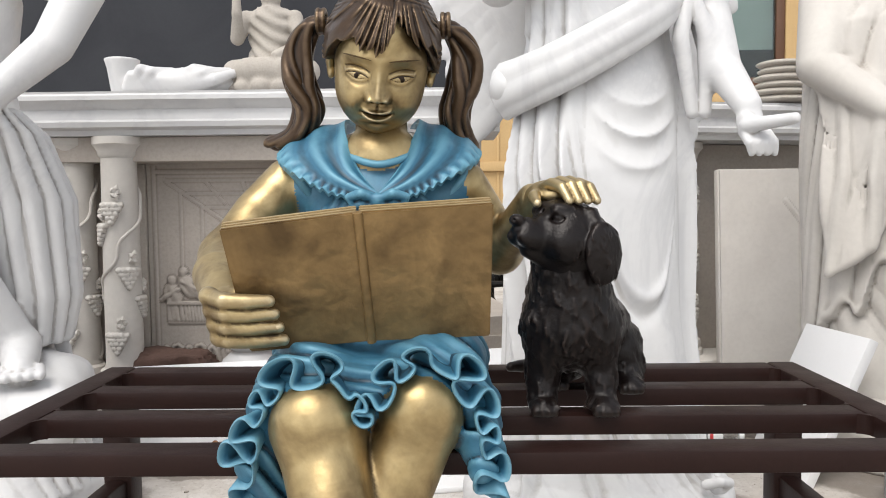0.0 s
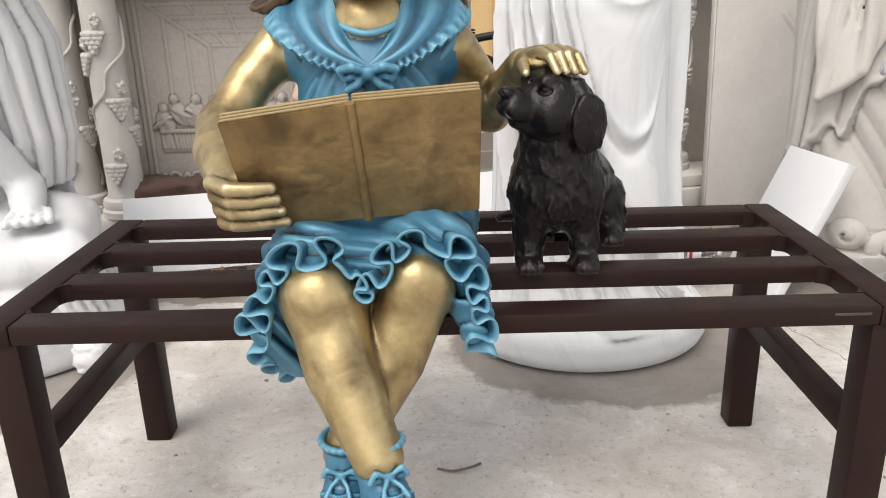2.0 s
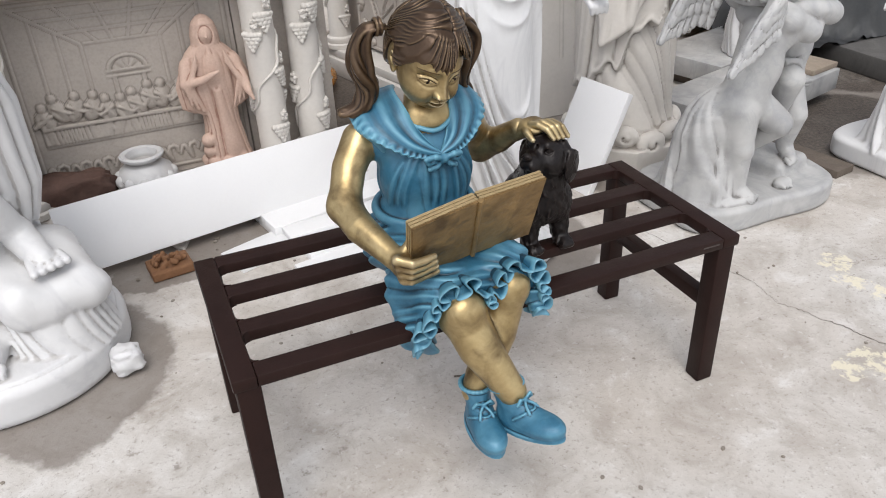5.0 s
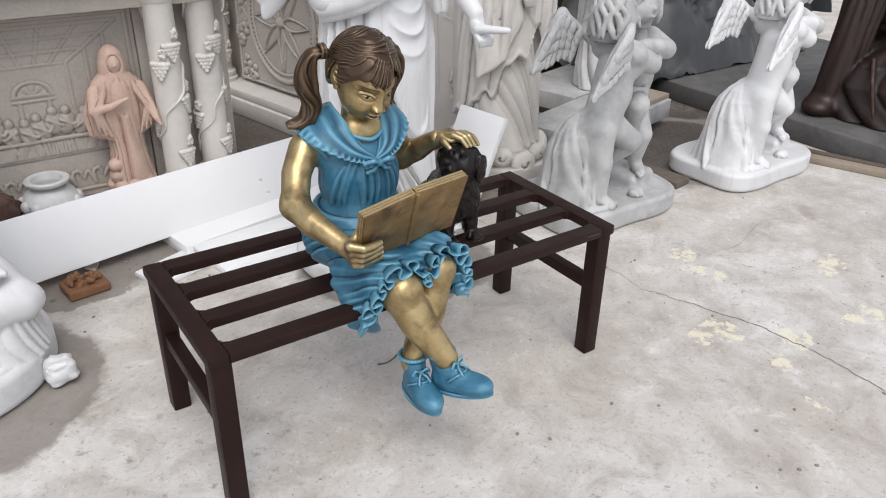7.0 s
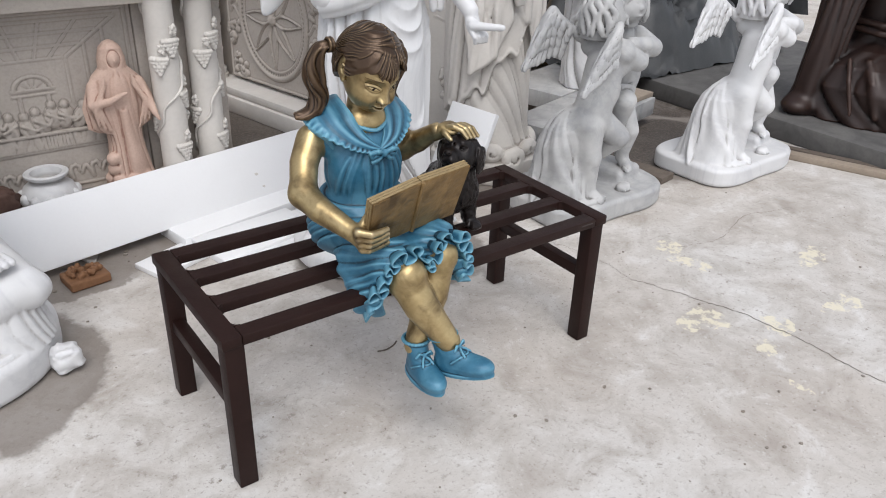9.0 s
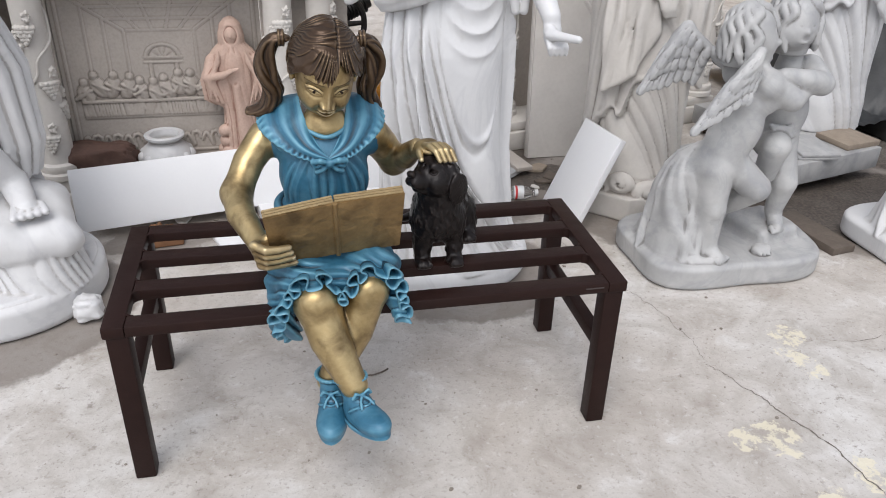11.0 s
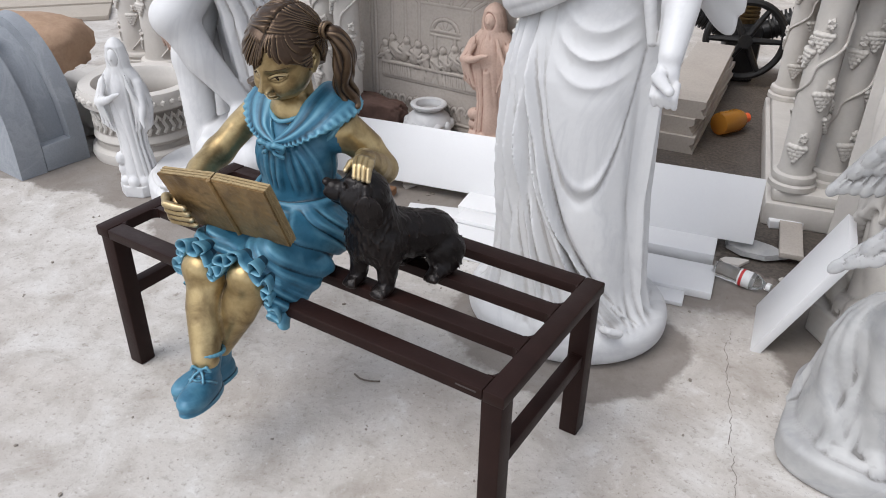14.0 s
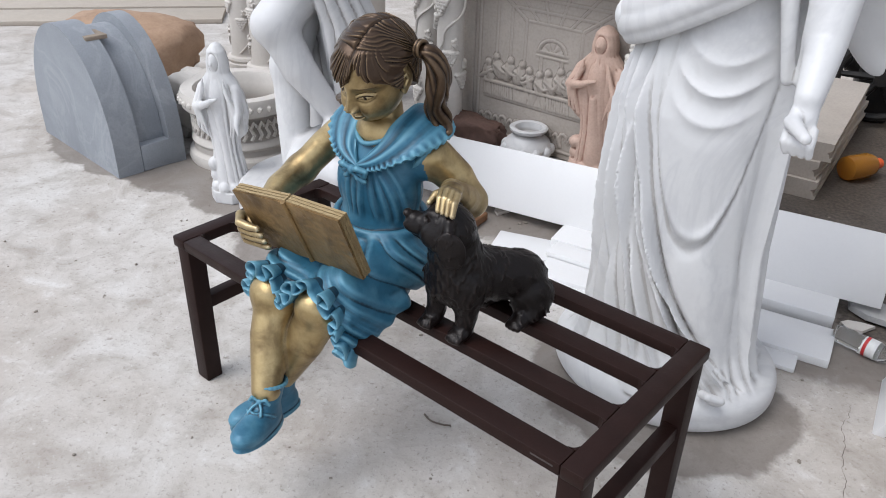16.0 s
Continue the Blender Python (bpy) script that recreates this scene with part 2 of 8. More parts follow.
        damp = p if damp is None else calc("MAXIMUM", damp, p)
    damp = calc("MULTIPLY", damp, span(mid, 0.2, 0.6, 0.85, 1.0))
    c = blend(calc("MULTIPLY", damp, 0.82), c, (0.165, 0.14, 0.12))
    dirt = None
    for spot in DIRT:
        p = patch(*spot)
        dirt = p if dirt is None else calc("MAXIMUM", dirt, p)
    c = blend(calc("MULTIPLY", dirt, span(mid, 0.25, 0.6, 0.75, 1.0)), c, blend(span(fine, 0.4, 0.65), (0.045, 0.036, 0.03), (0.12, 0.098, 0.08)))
    spill = None
    for spot in SPILLS:
        p = patch(*spot)
        spill = p if spill is None else calc("MAXIMUM", spill, p)
    spill = calc("MULTIPLY", spill, span(tex(19, 5, 0.7).outputs["Fac"], 0.46, 0.53))
    c = blend(calc("MULTIPLY", spill, 0.8), c, (0.66, 0.61, 0.47))
    l.new(c, bsdf.inputs["Base Color"])
    l.new(span(damp, 0, 1, 0.88, 0.6), bsdf.inputs["Roughness"])
    b = n.new("ShaderNodeBump")
    b.inputs["Strength"].default_value, b.inputs["Distance"].default_value = 0.35, 0.006
    l.new(calc("ADD", fine, mid), b.inputs["Height"])
    l.new(b.outputs[0], bsdf.inputs["Normal"])
    return m


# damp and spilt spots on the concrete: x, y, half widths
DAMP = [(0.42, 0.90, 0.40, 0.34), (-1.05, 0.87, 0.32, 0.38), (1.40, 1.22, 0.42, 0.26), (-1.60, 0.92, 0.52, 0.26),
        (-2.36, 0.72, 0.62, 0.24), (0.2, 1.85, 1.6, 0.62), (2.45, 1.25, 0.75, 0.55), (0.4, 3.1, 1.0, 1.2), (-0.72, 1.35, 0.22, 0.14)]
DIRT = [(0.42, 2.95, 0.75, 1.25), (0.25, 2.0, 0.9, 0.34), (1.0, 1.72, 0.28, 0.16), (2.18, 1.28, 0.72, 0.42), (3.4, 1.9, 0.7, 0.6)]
SPILLS = [(1.11, -0.14, 0.09, 0.07), (1.14, -0.36, 0.06, 0.06), (1.31, -0.31, 0.05, 0.07), (1.45, 0.29, 0.08, 0.06), (1.42, 0.12, 0.05, 0.10),
          (1.66, -0.41, 0.12, 0.05), (1.06, -0.56, 0.02, 0.04), (1.9, -0.1, 0.1, 0.05)]
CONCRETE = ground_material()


# ---- building helpers ----
def finish(bm, materials, smooth=True, auto=None):
    me = bpy.data.meshes.new("mesh")
    bm.normal_update()
    bm.to_mesh(me)
    bm.free()
    for m in materials if isinstance(materials, (list, tuple)) else [materials]:
        me.materials.append(m)
    if smooth:
        me.shade_smooth()
        if auto:
            me.set_sharp_from_angle(angle=radians(auto))
    return me


def part(name, bm, mat, parent=None, label="", smooth=True, auto=35):
    ob = new(name, finish(bm, mat, smooth, auto))
    if parent:
        ob.parent = parent
    return tagged(ob, label)


def empty(name, at=(0, 0, 0), turn=0, label="", category="", group="", kind=""):
    ob = new(name)
    ob.empty_display_size = 0.1
    ob.matrix_basis = pose(*at, 0, 0, turn)
    return tagged(ob, label, category, group, kind)


def box(bm, lo, hi, bevel=0.0, m=None, seg=2):
    """A block between two corners, with rounded edges."""
    lo, hi = Vector(lo), Vector(hi)
    made = bmesh.ops.create_cube(bm, size=1, matrix=Matrix.Translation((lo + hi) / 2) @ Matrix.Diagonal((*(hi - lo), 1)))
    verts = made["verts"]
    if bevel:
        edges = list({e for v in verts for e in v.link_edges})
        out = bmesh.ops.bevel(bm, geom=edges, offset=bevel, segments=seg, affect="EDGES", profile=0.5, clamp_overlap=True)
        verts = list({v for f in out["faces"] for v in f.verts} | {v for v in verts if v.is_valid})
    if m is not None:
        bmesh.ops.transform(bm, matrix=m, verts=verts)
    return verts


def block(lo, hi, bevel=0.004, m=None):
    bm = bmesh.new()
    box(bm, lo, hi, bevel, m)
    return bm


def lathe(profile, segments=40, bm=None, at=(0, 0, 0), squash=1.0):
    """A turned form from (radius, height) pairs."""
    bm = bm or bmesh.new()
    rings = []
    for r, z in profile:
        rings.append([bm.verts.new((at[0] + r * math.cos(a), at[1] + squash * r * math.sin(a), at[2] + z))
                      for a in (2 * math.pi * k / segments for k in range(segments))])
    for a, b in zip(rings, rings[1:]):
        for k in range(segments):
            bm.faces.new((a[k], a[(k + 1) % segments], b[(k + 1) % segments], b[k]))
    bm.faces.new(rings[0][::-1])
    bm.faces.new(rings[-1])
    return bm


def extrude(profile, x0, x1, bm=None):
    """A moulding along x from a closed (y, z) outline."""
    bm = bm or bmesh.new()
    a = [bm.verts.new((x0, y, z)) for y, z in profile]
    b = [bm.verts.new((x1, y, z)) for y, z in profile]
    k = len(profile)
    for i in range(k):
        bm.faces.new((a[i], a[(i + 1) % k], b[(i + 1) % k], b[i]))
    bm.faces.new(a[::-1])
    bm.faces.new(b)
    bmesh.ops.recalc_face_normals(bm, faces=bm.faces)
    return bm


def tube(points, radii, bm=None, sides=8):
    """A round rod along a line of points."""
    bm = bm or bmesh.new()
    pts = [Vector(p) for p in points]
    if isinstance(radii, (int, float)):
        radii = [radii] * len(pts)
    rings, side = [], None
    for i, p in enumerate(pts):
        t = (pts[min(i + 1, len(pts) - 1)] - pts[max(i - 1, 0)]).normalized()
        ref = side if side is not None else (Vector((0, 0, 1)) if abs(t.z) < 0.9 else Vector((1, 0, 0)))
        u = (ref - t * ref.dot(t)).normalized()
        side, w = u, t.cross(u)
        rings.append([bm.verts.new(p + radii[i] * (math.cos(a) * u + math.sin(a) * w)) for a in (2 * math.pi * k / sides for k in range(sides))])
    for a, b in zip(rings, rings[1:]):
        for k in range(sides):
            bm.faces.new((a[k], a[(k + 1) % sides], b[(k + 1) % sides], b[k]))
    bm.faces.new(rings[0][::-1])
    bm.faces.new(rings[-1])
    return bm


def ball(bm, at, r, squash=(1, 1, 1), fine=2):
    bmesh.ops.create_icosphere(bm, subdivisions=fine, radius=r, matrix=Matrix.Translation(at) @ Matrix.Diagonal((*squash, 1)))


def carved(x0, x1, z0, z1, y, step, height):
    """A carved face: a fine grid over x and z whose points stand out towards -y by height(x, z); closed behind."""
    nx, nz = int((x1 - x0) / step) + 1, int((z1 - z0) / step) + 1
    gx, gz = np.meshgrid(np.linspace(x0, x1, nx), np.linspace(z0, z1, nz), indexing="ij")
    h = height(gx, gz)
    verts = [(float(a), y - float(d), float(b)) for a, b, d in zip(gx.ravel(), gz.ravel(), h.ravel())]
    quads = [(i * nz + j, (i + 1) * nz + j, (i + 1) * nz + j + 1, i * nz + j + 1) for i in range(nx - 1) for j in range(nz - 1)]
    rim = [i * nz for i in range(nx)] + [(nx - 1) * nz + j for j in range(1, nz)] + [i * nz + nz - 1 for i in range(nx - 2, -1, -1)] + [j for j in range(nz - 2, 0, -1)]
    n = len(verts)
    verts += [(verts[i][0], y + 0.04, verts[i][2]) for i in rim]
    m = len(rim)
    quads += [(rim[i], n + i, n + (i + 1) % m, rim[(i + 1) % m]) for i in range(m)]
    me = bpy.data.meshes.new("carved")
    me.from_pydata(verts, [], quads)
    bm = bmesh.new()
    bm.from_mesh(me)
    bpy.data.meshes.remove(me)
    return bm


def dome(d, r, tall=1.0):
    return tall * np.sqrt(np.maximum(0.0, r * r - d * d))


def stroke(x, z, points, r, tall=0.6):
    """Height of a rounded line through the points."""
    best = np.full(np.broadcast(x, z).shape, 1.0)
    for (ax, az), (bx, bz) in zip(points, points[1:]):
        dx, dz = bx - ax, bz - az
        t = np.clip(((x - ax) * dx + (z - az) * dz) / (dx * dx + dz * dz + 1e-12), 0, 1)
        best = np.minimum(best, np.hypot(x - ax - t * dx, z - az - t * dz))
    return dome(best, r, tall)


def curve(points, steps=6):
    """A smooth line through the points."""
    p = [Vector(q) for q in points]
    p = [2 * p[0] - p[1]] + p + [2 * p[-1] - p[-2]]
    out = []
    for i in range(1, len(p) - 2):
        for s in range(steps):
            t = s / steps
            a, b, c, d = p[i - 1:i + 3]
            out.append(0.5 * (2 * b + (c - a) * t + (2 * a - 5 * b + 4 * c - d) * t * t + (3 * b - a - 3 * c + d) * t ** 3))
    return out + [p[-2]]


class Clay:
    """A lump that is modelled from soft solids on a grid and then skinned."""

    def __init__(self, lo, hi, step):
        self.lo, self.step = np.array(lo, float), step
        self.n = np.ceil((np.array(hi) - self.lo) / step).astype(int) + 1
        self.f, self.m = np.ones(self.n, np.float32), np.zeros(self.n, np.uint8)

    def put(self, form, lo, hi, mat=0, k=0.012, cut=False, wave=None, swell=0.0):
        pad = k + swell + 2.5 * self.step
        a = np.clip(np.floor((np.array(lo) - pad - self.lo) / self.step).astype(int), 0, self.n - 1)
        b = np.clip(np.ceil((np.array(hi) + pad - self.lo) / self.step).astype(int) + 1, 1, self.n)
        s = tuple(slice(i, j) for i, j in zip(a, b))
        if any(j <= i for i, j in zip(a, b)):
            return self
        x, y, z = np.meshgrid(*[(self.lo[i] + self.step * np.arange(a[i], b[i])).astype(np.float32) for i in range(3)], indexing="ij", sparse=True)
        d = form(x, y, z)
        if wave is not None:
            d = d - wave(x, y, z)
        old = self.f[s]
        if cut:
            h = np.maximum(k - np.abs(old + d), 0) / k
            self.f[s] = np.maximum(old, -d) + h * h * k * 0.25
        else:
            h = np.maximum(k - np.abs(old - d), 0) / k
            self.m[s] = np.where(d < old, mat, self.m[s])
            self.f[s] = np.minimum(old, d) - h * h * k * 0.25
        return self

    def limb(self, a, b, ra, rb=None, **how):
        rb = ra if rb is None else rb
        a, b = np.array(a, float), np.array(b, float)
        ab = b - a
        q = float(ab @ ab) + 1e-12
        r = max(ra, rb)

        def form(x, y, z):
            px, py, pz = x - a[0], y - a[1], z - a[2]
            t = np.clip((px * ab[0] + py * ab[1] + pz * ab[2]) / q, 0, 1)
            return np.sqrt((px - t * ab[0]) ** 2 + (py - t * ab[1]) ** 2 + (pz - t * ab[2]) ** 2) - (ra + (rb - ra) * t)
        return self.put(form, np.minimum(a, b) - r, np.maximum(a, b) + r, **how)

    def chain(self, points, radii, **how):
        if isinstance(radii, (int, float)):
            radii = [radii] * len(points)
        if len(points) > 14:
            for i in range(len(points) - 1):
                self.limb(points[i], points[i + 1], radii[i], radii[i + 1], **how)
            return self
        pts = [np.array(p, float) for p in points]

        def form(x, y, z):
            best = None
            for a, b, ra, rb in zip(pts, pts[1:], radii, radii[1:]):
                ab = b - a
                px, py, pz = x - a[0], y - a[1], z - a[2]
                t = np.clip((px * ab[0] + py * ab[1] + pz * ab[2]) / (float(ab @ ab) + 1e-12), 0, 1)
                d = np.sqrt((px - t * ab[0]) ** 2 + (py - t * ab[1]) ** 2 + (pz - t * ab[2]) ** 2) - (ra + (rb - ra) * t)
                best = d if best is None else np.minimum(best, d)
            return best
        r = max(radii)
        return self.put(form, np.min(pts, 0) - r, np.max(pts, 0) + r, **how)

    def egg(self, c, r, turn=(0, 0, 0), axes=None, **how):
        e = np.array(Euler([radians(t) for t in turn]).to_matrix()).T if axes is None else np.array(axes)
        c, r = np.array(c, float), np.array(r, float)
        reach = np.sqrt(((e.T * r) ** 2).sum(1))

        def form(x, y, z):
            p = x - c[0], y - c[1], z - c[2]
            u, v, w = (sum(e[i][j] * p[j] for j in range(3)) for i in range(3))
            k0 = np.sqrt((u / r[0]) ** 2 + (v / r[1]) ** 2 + (w / r[2]) ** 2)
            k1 = np.sqrt((u / r[0] ** 2) ** 2 + (v / r[1] ** 2) ** 2 + (w / r[2] ** 2) ** 2) + 1e-9
            return k0 * (k0 - 1) / k1
        return self.put(form, c - reach, c + reach, **how)

    def brick(self, c, half, turn=(0, 0, 0), round_=0.01, **how):
        e = np.array(Euler([radians(t) for t in turn]).to_matrix()).T
        c, half = np.array(c, float), np.array(half, float)
        reach = np.abs(e.T) @ half

        def form(x, y, z):
            p = x - c[0], y - c[1], z - c[2]
            q = [np.abs(sum(e[i][j] * p[j] for j in range(3))) - half[i] + round_ for i in range(3)]
            out = np.sqrt(sum(np.maximum(t, 0) ** 2 for t in q))
            return out + np.minimum(np.maximum(q[0], np.maximum(q[1], q[2])), 0) - round_
        return self.put(form, c - reach, c + reach, **how)

    def drum(self, c, r, h, round_=0.02, squash=1.0, **how):
        """An upright round slab; c is the middle of its foot."""
        def form(x, y, z):
            p = np.sqrt((x - c[0]) ** 2 + ((y - c[1]) / squash) ** 2) - r + round_
            q = np.abs(z - c[2] - h / 2) - h / 2 + round_
            return np.sqrt(np.maximum(p, 0) ** 2 + np.maximum(q, 0) ** 2) + np.minimum(np.maximum(p, q), 0) - round_
        return self.put(form, (c[0] - r, c[1] - r * squash, c[2]), (c[0] + r, c[1] + r * squash, c[2] + h), **how)

    def sheet(self, a, b, c, r, **how):
        """A thick three-cornered sheet."""
        a, b, c = (np.array(p, float) for p in (a, b, c))
        ba, cb, ac = b - a, c - b, a - c
        nor = np.cross(ba, ac)

        def form(x, y, z):
            def dot(p, v):
                return p[0] * v[0] + p[1] * v[1] + p[2] * v[2]
            pa, pb, pc = (tuple(g - o for g, o in zip((x, y, z), q)) for q in (a, b, c))

            def edge(p, v):
                t = np.clip(dot(p, v) / (v @ v), 0, 1)
                return sum((p[i] - t * v[i]) ** 2 for i in range(3))
            inside = np.sign(dot(pa, np.cross(ba, nor))) + np.sign(dot(pb, np.cross(cb, nor))) + np.sign(dot(pc, np.cross(ac, nor)))
            flat = dot(pa, nor) ** 2 / (nor @ nor)
            return np.sqrt(np.where(inside < 2, np.minimum(np.minimum(edge(pa, ba), edge(pb, cb)), edge(pc, ac)), flat)) - r
        lo, hi = np.min([a, b, c], 0) - r, np.max([a, b, c], 0) + r
        return self.put(form, lo, hi, **how)

    def robe(self, rings, wave=None, swell=0.03, **how):
        """An upright cloth body: rings of (z, x, y, rx, ry), lowest first."""
        zs, xs, ys, rx, ry = (np.array(v, float) for v in zip(*rings))

        def form(x, y, z):
            zz = np.clip(z, zs[0], zs[-1])
            cx, cy, ax, ay = (np.interp(zz, zs, v) for v in (xs, ys, rx, ry))
            u, v = (x - cx) / ax, (y - cy) / ay
            k0 = np.sqrt(u * u + v * v) + 1e-6
            side = (k0 - 1) * np.minimum(ax, ay)
            if wave is not None:
                side = side - wave(np.arctan2(v, u), z)
            side = side * 0.85
            cap = np.maximum(zs[0] - z, z - zs[-1])
            return np.maximum(side, cap)
        lo = (np.min(xs - rx), np.min(ys - ry), zs[0])
        hi = (np.max(xs + rx), np.max(ys + ry), zs[-1])
        return self.put(form, lo, hi, swell=swell, **how)

    def tufts(self, count, length, r, keep, seed=1, mat=0, k=0.002, lie=0.0):
        """Short carved locks that hang over the surface where keep(x, y, z) holds."""
        rng = np.random.default_rng(seed)
        near = np.argwhere(np.abs(self.f) < 0.6 * self.step)
        near = near[(near > 1).all(1) & (near < self.n - 2).all(1)]
        where = self.lo + self.step * near
        good = keep(where[:, 0], where[:, 1], where[:, 2])
        near, where = near[good], where[good]
        f = self.f.copy()
        for i in rng.choice(len(near), min(count, len(near)), replace=False):
            a, b, c = near[i]
            n = np.array((f[a + 1, b, c] - f[a - 1, b, c], f[a, b + 1, c] - f[a, b - 1, c], f[a, b, c + 1] - f[a, b, c - 1]))
            n = n / (np.linalg.norm(n) + 1e-9)
            d = np.array((rng.normal(0, 0.25), rng.normal(0, 0.25) + lie, -1.0))
            d = d - n * (d @ n)
            d = d / (np.linalg.norm(d) + 1e-9)
            s = length * rng.uniform(0.7, 1.3)
            side = np.cross(n, d) * rng.uniform(-0.3, 0.3) * s
            p0 = where[i] - n * r * 0.5
            self.chain([p0, p0 + d * s * 0.6 + n * r * 0.35, p0 + d * s + side + n * r * 0.1], [r * 0.8, r, r * 0.35], mat=mat, k=k)
        return self

    def skin(self):
        f = self.f
        s = f < 0
        nx, ny, nz = self.n
        inside = np.zeros((nx - 1, ny - 1, nz - 1), np.int8)
        corners = [(i, j, k) for i in (0, 1) for j in (0, 1) for k in (0, 1)]
        for i, j, k in corners:
            inside += s[i:nx - 1 + i, j:ny - 1 + j, k:nz - 1 + k]
        cells = np.argwhere((inside > 0) & (inside < 8))
        ids = np.full(inside.shape, -1, np.int32)
        ids[tuple(cells.T)] = np.arange(len(cells))
        val = {c: f[cells[:, 0] + c[0], cells[:, 1] + c[1], cells[:, 2] + c[2]] for c in corners}
        total, count = np.zeros((len(cells), 3)), np.zeros(len(cells))
        for c in corners:
            for ax in range(3):
                if c[ax] == 0:
                    d = tuple(1 if i == ax else c[i] for i in range(3))
                    a, b = val[c], val[d]
                    cross = (a < 0) != (b < 0)
                    t = np.where(cross, a / np.where(cross, a - b, 1), 0)
                    p = np.tile(np.array(c, float), (len(cells), 1))
                    p[:, ax] = t
                    total += p * cross[:, None]
                    count += cross
        verts = self.lo + self.step * (cells + total / count[:, None])
        low = np.argmin(np.stack([val[c] for c in corners]), 0)
        off = np.array(corners)[low]
        mats = self.m[cells[:, 0] + off[:, 0], cells[:, 1] + off[:, 1], cells[:, 2] + off[:, 2]]
        quads = []
        for ax in range(3):
            u, v = [(1, 2), (2, 0), (0, 1)][ax]
            a = [slice(None)] * 3
            b = [slice(None)] * 3
            a[ax], b[ax] = slice(0, -1), slice(1, None)
            change = s[tuple(a)] != s[tuple(b)]
            at = np.argwhere(change)
            at = at[(at[:, u] > 0) & (at[:, v] > 0) & (at[:, u] < self.n[u] - 1) & (at[:, v] < self.n[v] - 1)]
            flip = s[tuple(at.T)]
            ring = []
            for du, dv in ((1, 1), (0, 1), (0, 0), (1, 0)):
                q = at.copy()
                q[:, u] -= du
                q[:, v] -= dv
                ring.append(ids[tuple(q.T)])
            q = np.stack(ring, 1)
            q[~flip] = q[~flip][:, ::-1]
            quads.append(q)
        quads = np.concatenate(quads)
        return verts, quads[(quads >= 0).all(1)], mats

    def mesh(self, materials, extra=()):
        """The skin as one mesh; extra: (bmesh, material number) pairs that are fused into it."""
        verts, quads, mats = self.skin()
        me = bpy.data.meshes.new("mesh")
        me.vertices.add(len(verts))
        me.vertices.foreach_set("co", verts.ravel())
        me.loops.add(quads.size)
        me.loops.foreach_set("vertex_index", quads.ravel().astype(np.int32))
        me.polygons.add(len(quads))
        me.polygons.foreach_set("loop_start", np.arange(0, quads.size, 4, dtype=np.int32))
        me.polygons.foreach_set("material_index", mats[quads[:, 0]].astype(np.int32))
        me.update(calc_edges=True)
        if extra:
            bm = bmesh.new()
            bm.from_mesh(me)
            for piece, number in extra:
                if isinstance(piece, Clay):
                    side = piece.mesh([])
                    if number:
                        side.transform(number)
                    bm.from_mesh(side)
                    bpy.data.meshes.remove(side)
                    continue
                piece.normal_update()
                for face in piece.faces if number is not None else ():
                    face.material_index = number
                side = bpy.data.meshes.new("piece")
                piece.to_mesh(side)
                bm.from_mesh(side)
                piece.free()
                bpy.data.meshes.remove(side)
            bm.to_mesh(me)
            bm.free()
        for m in materials:
            me.materials.append(m)
        me.shade_smooth()
        me.set_sharp_from_angle(angle=radians(60))
        return me


def folds(count, depth, lean=0.0, seed=0.0):
    """Uneven hanging folds for a robe: round ridges and sharp valleys over the angle, drifting a little with the height."""
    def wave(th, z):
        p = th + lean * (z - 0.6) + 0.34 * np.sin(2 * th + seed + 1.3 * z) + 0.14 * np.sin(3 * th - 2.2 * z + 2 * seed) + 0.03 * np.sin(5 * z + seed + 3 * th)
        a = 2 * np.abs(np.sin(0.5 * count * p + seed)) - 1
        b = 2 * np.abs(np.sin(0.5 * (count * 2 + 1) * p + 2.1 * seed + 0.8 * z)) - 1
        return depth * (a * (0.70 + 0.55 * np.sin(3 * th + seed + 2.5 * z)) + 0.40 * b * (0.6 + 0.6 * np.sin(2 * th - 3 * z + seed)))
    return wave


# ---- ground ----
def ground():
    bm = bmesh.new()
    bmesh.ops.create_grid(bm, x_segments=2, y_segments=2, size=60)
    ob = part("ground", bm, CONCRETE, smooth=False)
    return tagged(ob, "pale dusty concrete yard with damp stains and spills", "ground", kind="structure")


ground()


